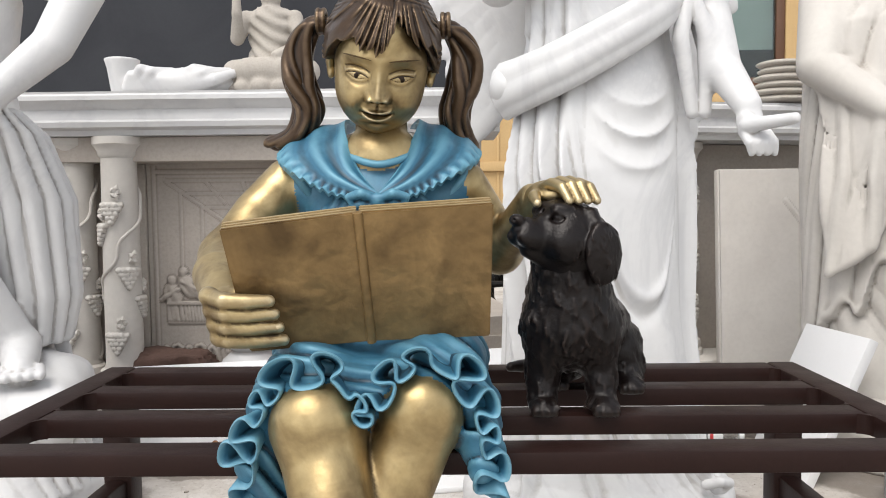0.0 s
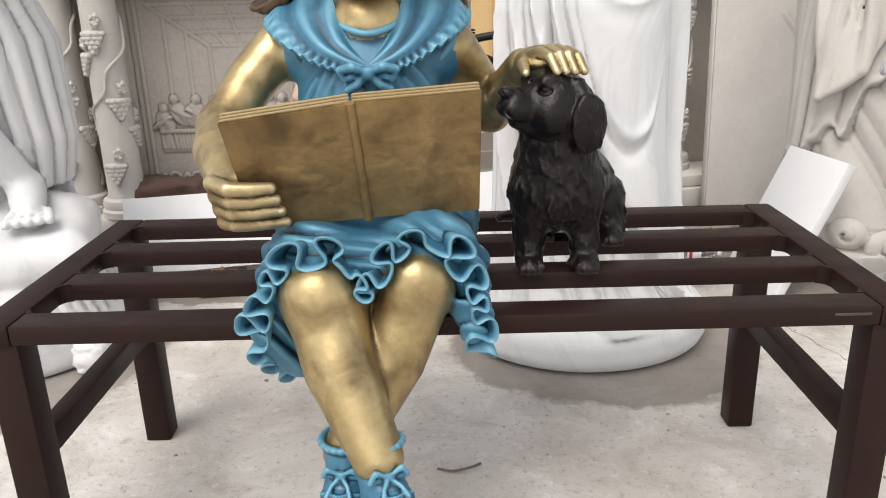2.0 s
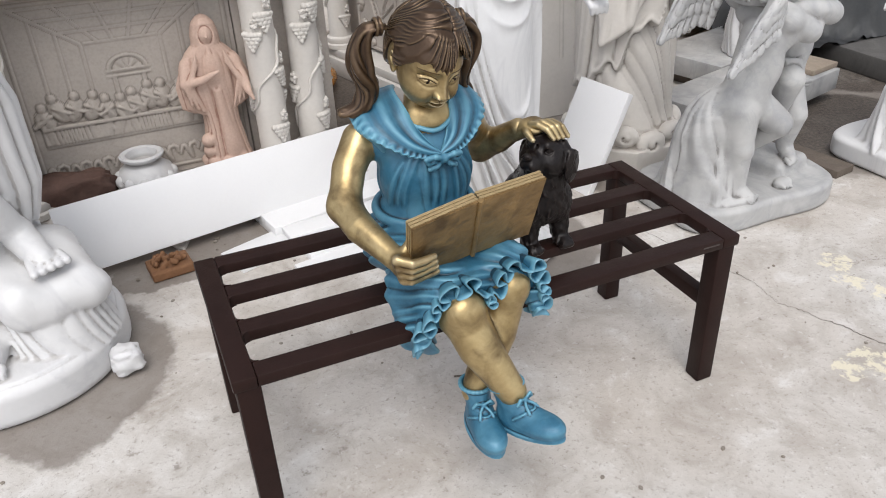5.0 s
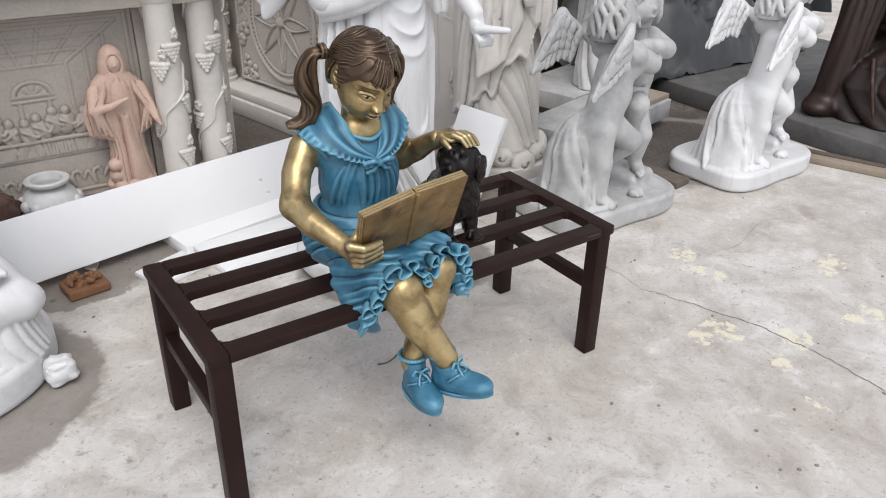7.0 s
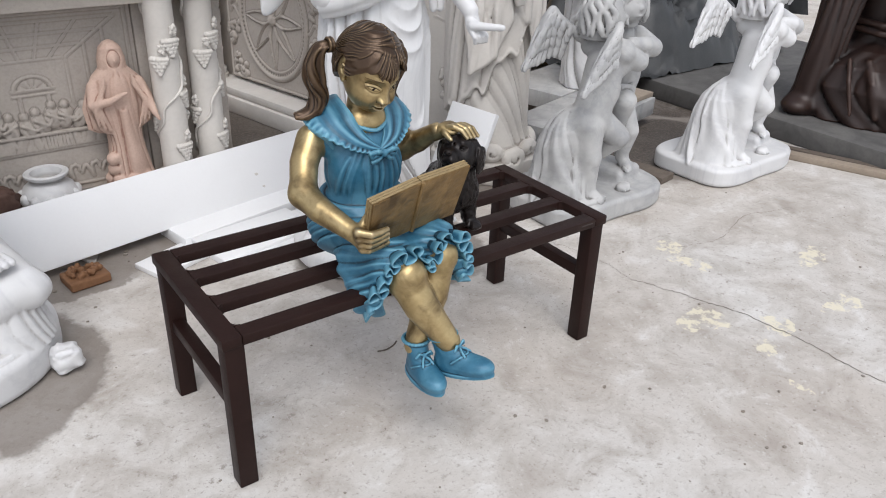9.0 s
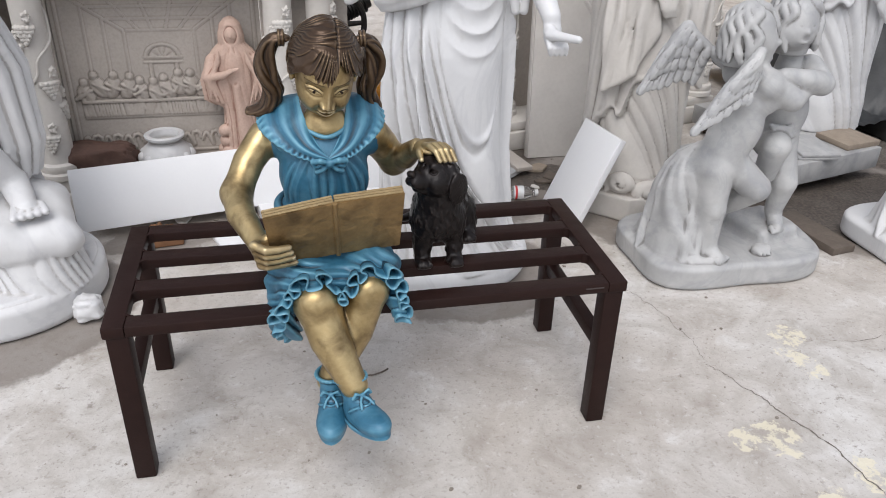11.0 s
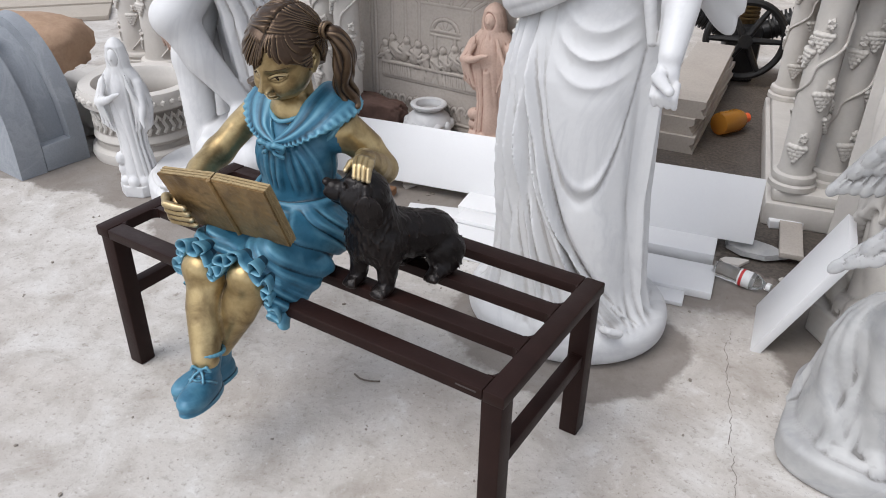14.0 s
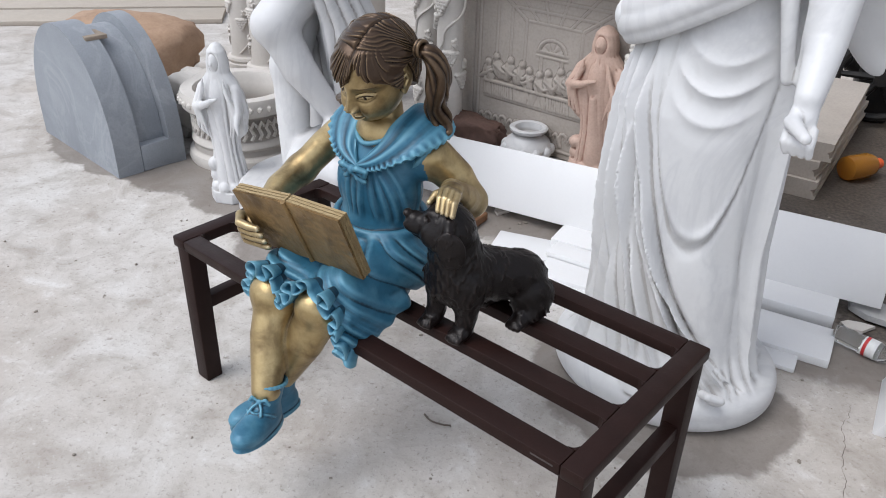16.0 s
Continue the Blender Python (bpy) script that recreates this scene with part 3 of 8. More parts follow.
# ---- bench ----
def bench():
    b = empty("bench", (0, 0, 0), 0, "dark brown painted steel bench with four flat slats", "bench")
    x0, x1, depth, top, t = -0.626, 0.671, 0.52, 0.475, 0.030
    w = 0.052
    ys = [0, 0.161, 0.317, depth - w]
    for y in ys:
        part("slat", block((x0 + w, y, top - t), (x1 - w, y + w, top - 0.001), 0.004), STEEL, b)
    for x in (x0, x1 - w):
        part("end_rail", block((x, 0, top - t - 0.002), (x + w, depth, top), 0.005), STEEL, b)
    s = 0.052
    for x in (x0 + 0.006, x1 - s - 0.006):
        for y in (0.006, depth - s - 0.006):
            part("leg", block((x, y, 0.0), (x + s, y + s, top - t - 0.001), 0.005), STEEL, b)
        part("stretcher", block((x + 0.008, 0.006 + s, 0.235), (x + s - 0.008, depth - s - 0.006, 0.275), 0.004), STEEL, b)
    rad, thick = 0.016, t
    for xe, sx in ((x0 + w, 1), (x1 - w, -1)):
        for ya, yb in zip(ys, ys[1:]):
            for ye, sy in ((ya + w, 1), (yb, -1)):
                bm = bmesh.new()
                arc = [(xe - 0.001 * sx, ye - 0.001 * sy)] + [(xe + sx * rad * (1 - math.sin(t)), ye + sy * rad * (1 - math.cos(t))) for t in np.linspace(0, math.pi / 2, 7)]
                lo = [bm.verts.new((u, v, top - thick)) for u, v in arc]
                hi = [bm.verts.new((u, v, top - 0.0012)) for u, v in arc]
                for k in range(len(arc)):
                    bm.faces.new((lo[k], lo[(k + 1) % len(arc)], hi[(k + 1) % len(arc)], hi[k]))
                bm.faces.new(lo[::-1])
                bm.faces.new(hi)
                bmesh.ops.recalc_face_normals(bm, faces=bm.faces)
                part("corner_fillet", bm, STEEL, b)
    for x, wid in ((0.555, 0.05),):
        part("weld_scuff", block((x, -0.0010, top - t + 0.016), (x + wid, 0.0005, top - 0.010), 0.0004), SCUFF, b, "bare grey scuff in the paint")


bench()


# ---- the reading girl ----
def girl():
    c = Clay((-0.4, -0.17, 0.27), (0.2, 0.43, 0.93), 0.0029)
    gold, blue, hair, dark = 0, 1, 2, 3
    # body under the dress
    hc = np.array((-0.073, 0.232, 0.992))
    spin = np.array((pose(0, 0, 0, 0, 0, 2) @ pose(0, 0, 0, 25) @ pose(0, 0, 0, 0, 6)).to_3x3())
    side, fw, up = spin[:, 0], -spin[:, 1], spin[:, 2]
    frame3 = [side, fw, up]

    def at(x, f, u):
        return hc + x * side + f * fw + u * up

    def local(x, y, z):
        q = x - hc[0], y - hc[1], z - hc[2]
        return tuple(sum(v[i] * q[i] for i in range(3)) for v in frame3)

    def pleats(x, y, z):
        th = np.arctan2(y - 0.25, x + 0.085) + 0.5 * (x + 0.08) * (0.8 - z) * 10
        g = np.clip((0.81 - z) / 0.05, 0, 1) * np.clip((z - 0.60) / 0.03, 0.25, 1)
        w = th + 0.30 * np.sin(2.3 * th + 7 * z) + 0.06 * np.sin(11 * th + 14 * z)
        big = np.abs(np.sin(4.5 * w + 0.4)) ** 1.2
        return 0.0014 * g * (big * (0.55 + 0.45 * np.sin(2.3 * th + 1)) - 0.5 + 0.28 * np.sin(15 * w + 8 * z) * (0.5 + 0.5 * np.sin(3.1 * th + 5 * z)))

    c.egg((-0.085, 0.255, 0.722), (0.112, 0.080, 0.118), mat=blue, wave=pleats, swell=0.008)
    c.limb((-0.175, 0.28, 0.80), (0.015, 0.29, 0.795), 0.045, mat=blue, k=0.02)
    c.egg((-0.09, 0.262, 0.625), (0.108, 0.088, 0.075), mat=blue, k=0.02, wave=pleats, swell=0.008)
    # gathers that fall from the collar and bag over the belt
    rng = random.Random(21)
    for j in range(19):
        th, z0, z1 = 2 * math.pi * (j + rng.uniform(-0.35, 0.35)) / 19, rng.uniform(0.765, 0.80), rng.uniform(0.640, 0.652)
        ahead = (th - 1.5 * math.pi + math.pi) % (2 * math.pi) - math.pi
        line = []
        for i in range(11):
            s_ = i / 10
            z = z0 + (z1 - z0) * s_
            f = math.sqrt(max(0.05, 1 - ((z - 0.722) / 0.132) ** 2)) - 0.012 + 0.035 * math.sin(math.pi * s_) * s_
            a_ = 1.5 * math.pi + ahead * (0.55 + 0.45 * s_ ** 0.8 if abs(ahead) < 1.7 else 1.0) + 0.03 * math.sin(5 * s_ + 1.7 * j)
            line.append((-0.085 + 0.110 * f * math.cos(a_), 0.255 + 0.078 * f * math.sin(a_), z))
        r = rng.uniform(0.0045, 0.0065)
        c.chain(line, [r * (0.35 + 0.65 * math.sin(math.pi * min(1.0, 0.1 + 0.8 * i / 10))) for i in range(11)], mat=blue, k=0.008)
    # belt
    c.put(lambda x, y, z: np.sqrt((np.sqrt(((x + 0.09) / 0.118) ** 2 + ((y - 0.26) / 0.097) ** 2) - 1) ** 2 * 0.0115 + ((z - 0.635 - 0.1 * (y - 0.26)) * 0.8) ** 2) - 0.009,
          (-0.22, 0.15, 0.61), (0.04, 0.37, 0.66), mat=blue, k=0.006)

    def drape(x, y, z):
        s = 62 * y + 70 * z + 22 * (x + 0.09) + 1.6 * np.sin(21 * y + 13 * z) + 1.4 * np.sin(31 * x)
        side = np.clip((np.abs(x + 0.075) - 0.02) / 0.05, 0.3, 1)
        return (0.0065 * side * (2 * np.abs(np.sin(0.8 * s)) ** 0.8 - 1) * (0.65 + 0.35 * np.sin(0.37 * s + 9 * x)) + 0.002 * np.sin(2.3 * s + 40 * x)) * np.clip((0.65 - z) / 0.05, 0, 1)

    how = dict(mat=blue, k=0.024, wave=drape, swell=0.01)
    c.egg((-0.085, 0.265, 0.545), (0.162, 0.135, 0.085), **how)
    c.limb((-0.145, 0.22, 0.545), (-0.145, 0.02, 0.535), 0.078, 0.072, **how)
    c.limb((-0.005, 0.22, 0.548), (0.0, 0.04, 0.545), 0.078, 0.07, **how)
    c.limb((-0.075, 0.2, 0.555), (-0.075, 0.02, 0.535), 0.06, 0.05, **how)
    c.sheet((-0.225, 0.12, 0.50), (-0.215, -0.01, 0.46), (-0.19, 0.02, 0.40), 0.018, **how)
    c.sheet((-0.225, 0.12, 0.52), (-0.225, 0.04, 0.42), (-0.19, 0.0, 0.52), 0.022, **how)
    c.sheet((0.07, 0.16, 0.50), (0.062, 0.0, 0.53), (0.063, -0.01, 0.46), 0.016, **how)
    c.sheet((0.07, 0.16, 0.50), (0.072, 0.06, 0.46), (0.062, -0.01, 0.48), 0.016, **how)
    # neck
    c.limb((-0.08, 0.28, 0.81), (-0.078, 0.268, 0.91), 0.045, 0.039, mat=gold, k=0.02)
    c.egg((-0.078, 0.25, 0.845), (0.064, 0.046, 0.055), mat=gold, k=0.01)
    # head, modelled finer
    h = Clay((-0.30, 0.1, 0.835), (0.135, 0.39, 1.13), 0.0023)
    h.limb((-0.078, 0.27, 0.87), (-0.076, 0.266, 0.95), 0.036, 0.034, mat=gold)
    skull = Clay((-0.192, 0.108, 0.845), (0.046, 0.385, 1.134), 0.00145)

    def bell(v, w):
        return np.exp(-(v / w) ** 2)

    def lids(da):
        """Heights of the upper and the lower lid over the almond of an eye."""
        w = np.clip(1 - (da / 0.0160) ** 2, 0, 1)
        return -0.0036 + 0.0027 * w ** 0.8 + 0.02 * da, -0.0036 - 0.0050 * w + 0.02 * da, w

    def relief_of(a, u):
        b = np.abs(a)
        d = -0.0088 * bell(b - 0.030, 0.0185) * bell(u - 0.001, 0.0135)
        d = d + 0.0030 * bell(u - 0.0235 + 4.0 * (b - 0.030) ** 2, 0.0062) * bell(b - 0.031, 0.020)
        # eyes: ball in an almond between two lids, with a crease above
        da = b - 0.0315
        up_lid, low_lid, w = lids(da)
        room = np.minimum(up_lid - u, u - low_lid)
        ball_ = np.clip(room / 0.0016, 0, 1) * np.sqrt(w)
        d = d + ball_ * (0.0052 * np.sqrt(np.clip(1 - (da / 0.018) ** 2 - ((u + 0.001) / 0.0125) ** 2, 0, 1)) - 0.0012)
        edge = np.sqrt(np.clip(1 - (da / 0.0195) ** 2, 0, 1))
        d = d + edge * (0.0034 * bell(u - up_lid - 0.0022, 0.0030) - 0.0020 * bell(u - up_lid - 0.0074, 0.0018) + 0.0016 * bell(u - low_lid + 0.0013, 0.0022) - 0.0010 * bell(u - low_lid + 0.007, 0.0030))
        # nose
        lift = np.interp(u, [-0.0375, -0.0345, -0.0305, -0.025, -0.008, 0.010, 0.026], [0.0, 0.012, 0.0205, 0.0195, 0.0098, 0.0042, 0.0])
        wide = np.interp(u, [-0.032, -0.025, -0.01, 0.015], [0.0128, 0.0112, 0.0080, 0.0085])
        d = d + lift * np.exp(-np.abs(a / wide) ** 2.2)
        d = d + 0.0095 * bell(b - 0.0132, 0.0046) * bell(u + 0.0300, 0.0056) - 0.0060 * bell(b - 0.0064, 0.0030) * bell(u + 0.0365, 0.0022) - 0.0024 * bell(b - 0.0182, 0.003) * bell(u + 0.032, 0.006)
        # mouth, a little open and smiling
        line = -0.0570 + 0.0040 * (a / 0.022) ** 2
        m = np.clip(1 - (a / 0.0215) ** 2, 0, 1)
        d = d + 0.0050 * bell(a, 0.025) * bell(u + 0.057, 0.013)
        d = d + np.sqrt(m) * 0.0052 * bell(u - line - 0.0048, 0.0030) * (1 - 0.35 * bell(a, 0.003)) + m * 0.0070 * bell(u - line + 0.0066, 0.0040) - 0.0085 * np.sqrt(m) * bell(u - line + 0.0004, 0.0019 + 0.0008 * m)
        d = d - 0.0024 * bell(a, 0.003) * bell(u + 0.0455, 0.005) - 0.0022 * bell(b - 0.0232, 0.0032) * bell(u + 0.0530, 0.0040)
        d = d - 0.0040 * bell(a, 0.018) * bell(u + 0.0725, 0.0038) + 0.0050 * bell(a, 0.014) * bell(u + 0.087, 0.009)
        d = d - 0.0010 * bell(b - 0.024 - 0.25 * (-0.042 - u), 0.0040) * bell(u + 0.046, 0.010)
        return d + 0.0080 * bell(b - 0.038, 0.018) * bell(u + 0.040, 0.020)

    def face(x, y, z):
        a, f, u = local(x, y, z)

        def oval(cf, cu, ra, rf, ru):
            p0, p1, p2 = a / ra, (f - cf) / rf, (u - cu) / ru
            k0 = np.sqrt(p0 * p0 + p1 * p1 + p2 * p2)
            return k0 * (k0 - 1) / (np.sqrt((p0 / ra) ** 2 + (p1 / rf) ** 2 + (p2 / ru) ** 2) + 1e-9)
        one, two = oval(-0.004, 0.010, 0.0700, 0.087, 0.098), oval(0.029, -0.046, 0.0520, 0.049, 0.0485)
        hh = np.maximum(0.04 - np.abs(one - two), 0) / 0.04
        return np.minimum(one, two) - hh * hh * 0.01 - relief_of(a, u) * np.clip(f / 0.03, 0, 1)
    skull.put(face, hc - 0.12, hc + 0.12, mat=gold, k=0.01)

    def out_to(a, u):
        lo, hi = 0.0, 0.16
        for _ in range(26):
            f = (lo + hi) / 2
            q = at(a, f, u)
            lo, hi = (f, hi) if face(*(np.array([v]) for v in q))[0] < 0 else (lo, f)
        return lo

    # eyes: ball, iris, lids; fine lines of the brow and the mouth
    eyes = bmesh.new()

    def add(bm, mat):
        for face_ in bm.faces:
            face_.material_index = mat
        side_ = bpy.data.meshes.new("piece")
        bm.to_mesh(side_)
        bm.free()
        eyes.from_mesh(side_)
        bpy.data.meshes.remove(side_)
    for sx in (-1, 1):
        # iris, then a tiny gold ball on it: a glint set in as a solid
        for du, r_, mat_, proud in ((-0.0050, 0.0054, 3, 0.0004), (-0.0026, 0.0011, 0, 0.0013)):
            off = 0.0 if mat_ == 3 else 0.002
            ec = Vector((0.0305 * sx + off, out_to(0.0305 * sx + off, du) + proud - 0.0012, du))
            bm = bmesh.new()
            ball(bm, ec, r_, (1, 0.32, 0.92), 3)
            add(bm, mat_)
        reach = np.linspace(-0.0165, 0.0165, 19)
        for which, r_ in ((0, 0.0010), (1, 0.0004)):
            rim = []
            for v in reach:
                u = float(lids(v)[which]) - (0.0006 if which == 0 else -0.0002)
                x = (0.0315 + v) * sx
                rim.append(Vector((x, out_to(x, u) - 0.0001, u)))
            add(tube(rim, [r_ * (0.4 + 0.6 * math.sqrt(max(0.0, 1 - (v / 0.0175) ** 2))) for v in reach], None, 8), dark)
        brow = []
        for s in np.linspace(0, 1, 12):
            x = 0.012 + 0.042 * s
            u = 0.0225 - 6.0 * (x - 0.031) ** 2
            brow.append(Vector((x * sx, out_to(x * sx, u) - 0.0006, u)))
        add(tube(brow, [0.0006 + 0.0009 * math.sin(math.pi * s) for s in np.linspace(0.05, 0.95, 12)], None, 6), 6)
    slit = []
    for x in np.linspace(-0.0195, 0.0195, 15):
        u = -0.0574 + 0.0040 * (x / 0.022) ** 2
        slit.append(Vector((x, out_to(x, u) - 0.0002, u)))
    add(tube(slit, [0.0005 + 0.0014 * math.sqrt(max(0, 1 - (x / 0.0205) ** 2)) for x in np.linspace(-0.0195, 0.0195, 15)], None, 8), dark)
    bmesh.ops.recalc_face_normals(eyes, faces=eyes.faces)
    eyes.transform(Matrix([[*side, 0], [*fw, 0], [*up, 0], [0, 0, 0, 1]]).transposed())
    eyes.transform(Matrix.Translation(Vector(hc)))
    bmesh.ops.recalc_face_normals(eyes, faces=eyes.faces)
    for sx in (-1, 1):
        skull.egg(at(0.0765 * sx, -0.014, 0.004), (0.0085, 0.021, 0.031), axes=frame3, mat=gold, k=0.005)
        skull.egg(at(0.0865 * sx, -0.006, 0.007), (0.0075, 0.0125, 0.019), axes=frame3, mat=gold, k=0.003, cut=True)
        skull.chain([at(0.080 * sx, 0.000, 0.012), at(0.082 * sx, -0.012, 0.013), at(0.082 * sx, -0.016, 0.000), at(0.080 * sx, -0.006, -0.010)], 0.0028, mat=gold, k=0.003)
        skull.egg(at(0.0745 * sx, -0.004, -0.026), (0.0055, 0.008, 0.009), axes=frame3, mat=gold, k=0.006)

    # hair: combed from a parting to the two bunches, a fringe in ragged locks that leaves the brow open on one side
    poles = [local(*p) for p in ((-0.158, 0.272, 1.058), (0.012, 0.276, 1.050))]

    def cap(x, y, z):
        a, f, u = local(x, y, z)
        q = np.sqrt((a / 0.088) ** 2 + ((f + 0.013) / 0.108) ** 2 + ((u - 0.010) / 0.107) ** 2)
        d = (q - 1) * 0.096
        part_at = 0.014 + 0.25 * (f - 0.06) ** 2
        # strands of the fringe fan out from the parting
        fan = np.arctan2(a - 0.016, 0.150 - u)
        ph = 36 * fan + 1.3 * np.sin(7 * fan + 1) + 0.7 * np.sin(17 * fan + 30 * u) + 6 * (u - 0.06)
        lock = (2 * np.abs(np.sin(ph)) ** 0.9 - 1) * (0.6 + 0.4 * np.sin(9 * fan + 45 * u + 2))
        thin = np.sin(2.9 * ph + 2 * np.sin(31 * u + 9 * fan)) * np.clip((0.115 - u) / 0.05, 0, 1)
        turn_ = np.degrees(np.arctan2(a, f + 0.022))
        low = np.interp(turn_, [-180, -120, -102, -93, -79, -71, -60, -48, -38, -20, -7, 4, 8, 12, 17, 28, 40, 52, 62, 71, 79, 93, 102, 120, 180],
                        [-0.085, -0.06, -0.03, 0.036, 0.034, -0.004, 0.006, 0.026, 0.042, 0.045, 0.038, 0.042, 0.062, 0.082, 0.068, 0.051, 0.040, 0.022, 0.002, -0.010, 0.034, 0.036, -0.03, -0.06, -0.085])
        brow_ = np.clip((68 - np.abs(turn_)) / 8, 0, 1)
        edge = low - brow_ * (0.0075 * lock + 0.002 * thin + 0.004 * np.sin(2.3 * ph / 3.1))
        # the rest is drawn back to a bunch over each ear
        right = a > part_at
        pa, pf, pu = (np.where(right, poles[1][i], poles[0][i]) for i in range(3))
        comb = np.arctan2(u - pu + 0.012, f - pf + 0.010)
        far = np.sqrt((a - pa) ** 2 + (f - pf) ** 2 + (u - pu) ** 2)
        pc = 25 * comb + 1.8 * np.sin(5 * comb + 30 * far) + 1.1 * np.sin(11 * comb - 58 * far)
        strand = (2 * np.abs(np.sin(pc)) ** 0.9 - 1) * (0.5 + 0.5 * np.sin(9 * comb + 46 * far + 2 * np.sin(4 * comb))) + 0.5 * np.sin(2.3 * pc + 2.5 * np.sin(48 * far + 3 * comb))
        mix = np.clip((66 - np.abs(turn_)) / 14, 0, 1) * np.clip((0.098 - u) / 0.016, 0, 1)
        parting = np.exp(-((a - part_at) / 0.0032) ** 2) * np.clip((u - 0.06) / 0.03, 0, 1)
        d = d - 0.0021 * ((lock + 0.5 * thin) * mix + 0.9 * strand * (1 - mix)) + 0.0030 * parting
        d = d - 0.0030 * mix * np.exp(-((u - low - 0.008) / 0.012) ** 2)
        return np.maximum(d, (edge - u) * 0.8)
    skull.put(cap, hc - 0.125, hc + 0.125, mat=hair, k=0.0012, swell=0.006)
    for pts, tail in (([(-0.158, 0.272, 1.058), (-0.188, 0.282, 1.054), (-0.207, 0.288, 1.015), (-0.206, 0.288, 0.97), (-0.194, 0.288, 0.930), (-0.208, 0.290, 0.895), (-0.243, 0.296, 0.878), (-0.256, 0.297, 0.884)], 0.7),
                      ([(0.012, 0.276, 1.050), (0.034, 0.289, 1.046), (0.054, 0.298, 1.012), (0.050, 0.304, 0.965), (0.036, 0.310, 0.925), (0.040, 0.322, 0.89), (0.052, 0.318, 0.868), (0.048, 0.305, 0.862)], 0.2)):
        line = curve(pts, 10)
        way = np.linspace(0, 1, len(line))
        rad = np.interp(way, [0, 0.12, 0.4, 0.7, 0.9, 1], [0.012, 0.019, 0.026, 0.024, 0.017, 0.006])
        for j in range(13):
            a0 = 2 * math.pi * j / 13 + 0.3 * math.sin(3.1 * j)
            strand = []
            for i, p in enumerate(line):
                a = a0 + i * 0.028 + 0.25 * math.sin(i * 0.19 + j)
                r = rad[i] * (0.76 + 0.13 * math.sin(i * 0.16 + 2.3 * j))
                strand.append(p + Vector((r * math.cos(a), r * math.sin(a), r * 0.3 * math.sin(a))))
            h.chain(strand, list(rad * (0.26 + 0.10 * math.sin(2 * j))), mat=hair, k=0.0015)
        h.chain([tuple(p) for p in line], list(rad * 0.7), mat=hair, k=0.002)
        p = Vector(pts[0])
        ax = math.copysign(1, pts[1][0] - pts[0][0])
        for off in (0.006, 0.014):
            ring = [p + Vector((off * ax, 0.017 * math.cos(t), 0.017 * math.sin(t) + 0.002)) for t in np.linspace(0, 2 * math.pi, 13)]
            h.chain(ring, 0.0042, mat=hair, k=0.001)
    # sailor collar with a frilled rim
    cloth = bmesh.new()
    for outer, inner, hand_ in ((((-0.185, 0.37, 0.872), (-0.236, 0.315, 0.872), (-0.232, 0.245, 0.848), (-0.172, 0.190, 0.812), (-0.118, 0.172, 0.792), (-0.074, 0.170, 0.784)),
                                 ((-0.118, 0.335, 0.905), (-0.134, 0.29, 0.908), (-0.128, 0.24, 0.880), (-0.110, 0.207, 0.838), (-0.093, 0.187, 0.812), (-0.075, 0.174, 0.793)), 1),
                                (((0.03, 0.375, 0.870), (0.072, 0.33, 0.868), (0.066, 0.25, 0.846), (0.010, 0.194, 0.812), (-0.036, 0.174, 0.792), (-0.078, 0.170, 0.784)),
                                 ((-0.036, 0.335, 0.905), (-0.022, 0.29, 0.908), (-0.028, 0.24, 0.880), (-0.046, 0.207, 0.838), (-0.062, 0.187, 0.812), (-0.077, 0.174, 0.793)), -1)):
        lo, li = curve(outer, 22), curve(inner, 22)
        n, wid = len(lo), 14
        fronts = []
        for i in range(n):
            across = lo[i] - li[i]
            along = (lo[min(i + 1, n - 1)] - lo[max(i - 1, 0)]) + (li[min(i + 1, n - 1)] - li[max(i - 1, 0)])
            nor = (across.cross(along) * hand_).normalized()
            if nor.z < -0.2 and nor.y > 0:
                nor = -nor
            row = []
            fade = min(1.0, across.length / 0.05)
            for j in range(wid + 1):
                v = j / wid
                bulge = 0.007 * math.sin(math.pi * min(1, v * 1.02)) * fade + 0.0030 * fade * math.sin(v * 15 + 2.2 * math.sin(i * 0.06)) * (0.4 + 0.6 * math.sin(math.pi * i / n))
                ruffle = max(0, v - 0.84) / 0.16
                row.append(li[i] + across * v + nor * (bulge + 0.002 + ruffle * (0.0020 + 0.0046 * math.sin(i * 1.15) * fade)) + Vector((0, 0, -0.007 * ruffle * fade)))
            fronts.append((row, nor))
        shell = [[cloth.verts.new(v) for v in row] + [cloth.verts.new(v - nor * 0.007) for v in reversed(row)] for row, nor in fronts]
        for r0, r1 in zip(shell, shell[1:]):
            m_ = len(r0)
            for j in range(m_):
                cloth.faces.new((r0[j], r1[j], r1[(j + 1) % m_], r0[(j + 1) % m_]))
        cloth.faces.new(shell[0])
        cloth.faces.new(shell[-1][::-1])
    bmesh.ops.recalc_face_normals(cloth, faces=cloth.faces)
    c.sheet((-0.135, 0.226, 0.838), (-0.02, 0.226, 0.838), (-0.077, 0.184, 0.77), 0.010, mat=blue, k=0.003)
    trim = tube(curve([(-0.16, 0.26, 0.872), (-0.118, 0.218, 0.849), (-0.095, 0.203, 0.840), (-0.077, 0.199, 0.837), (-0.058, 0.203, 0.840), (-0.036, 0.218, 0.849), (0.005, 0.26, 0.872)], 6), 0.0056, None, 10)
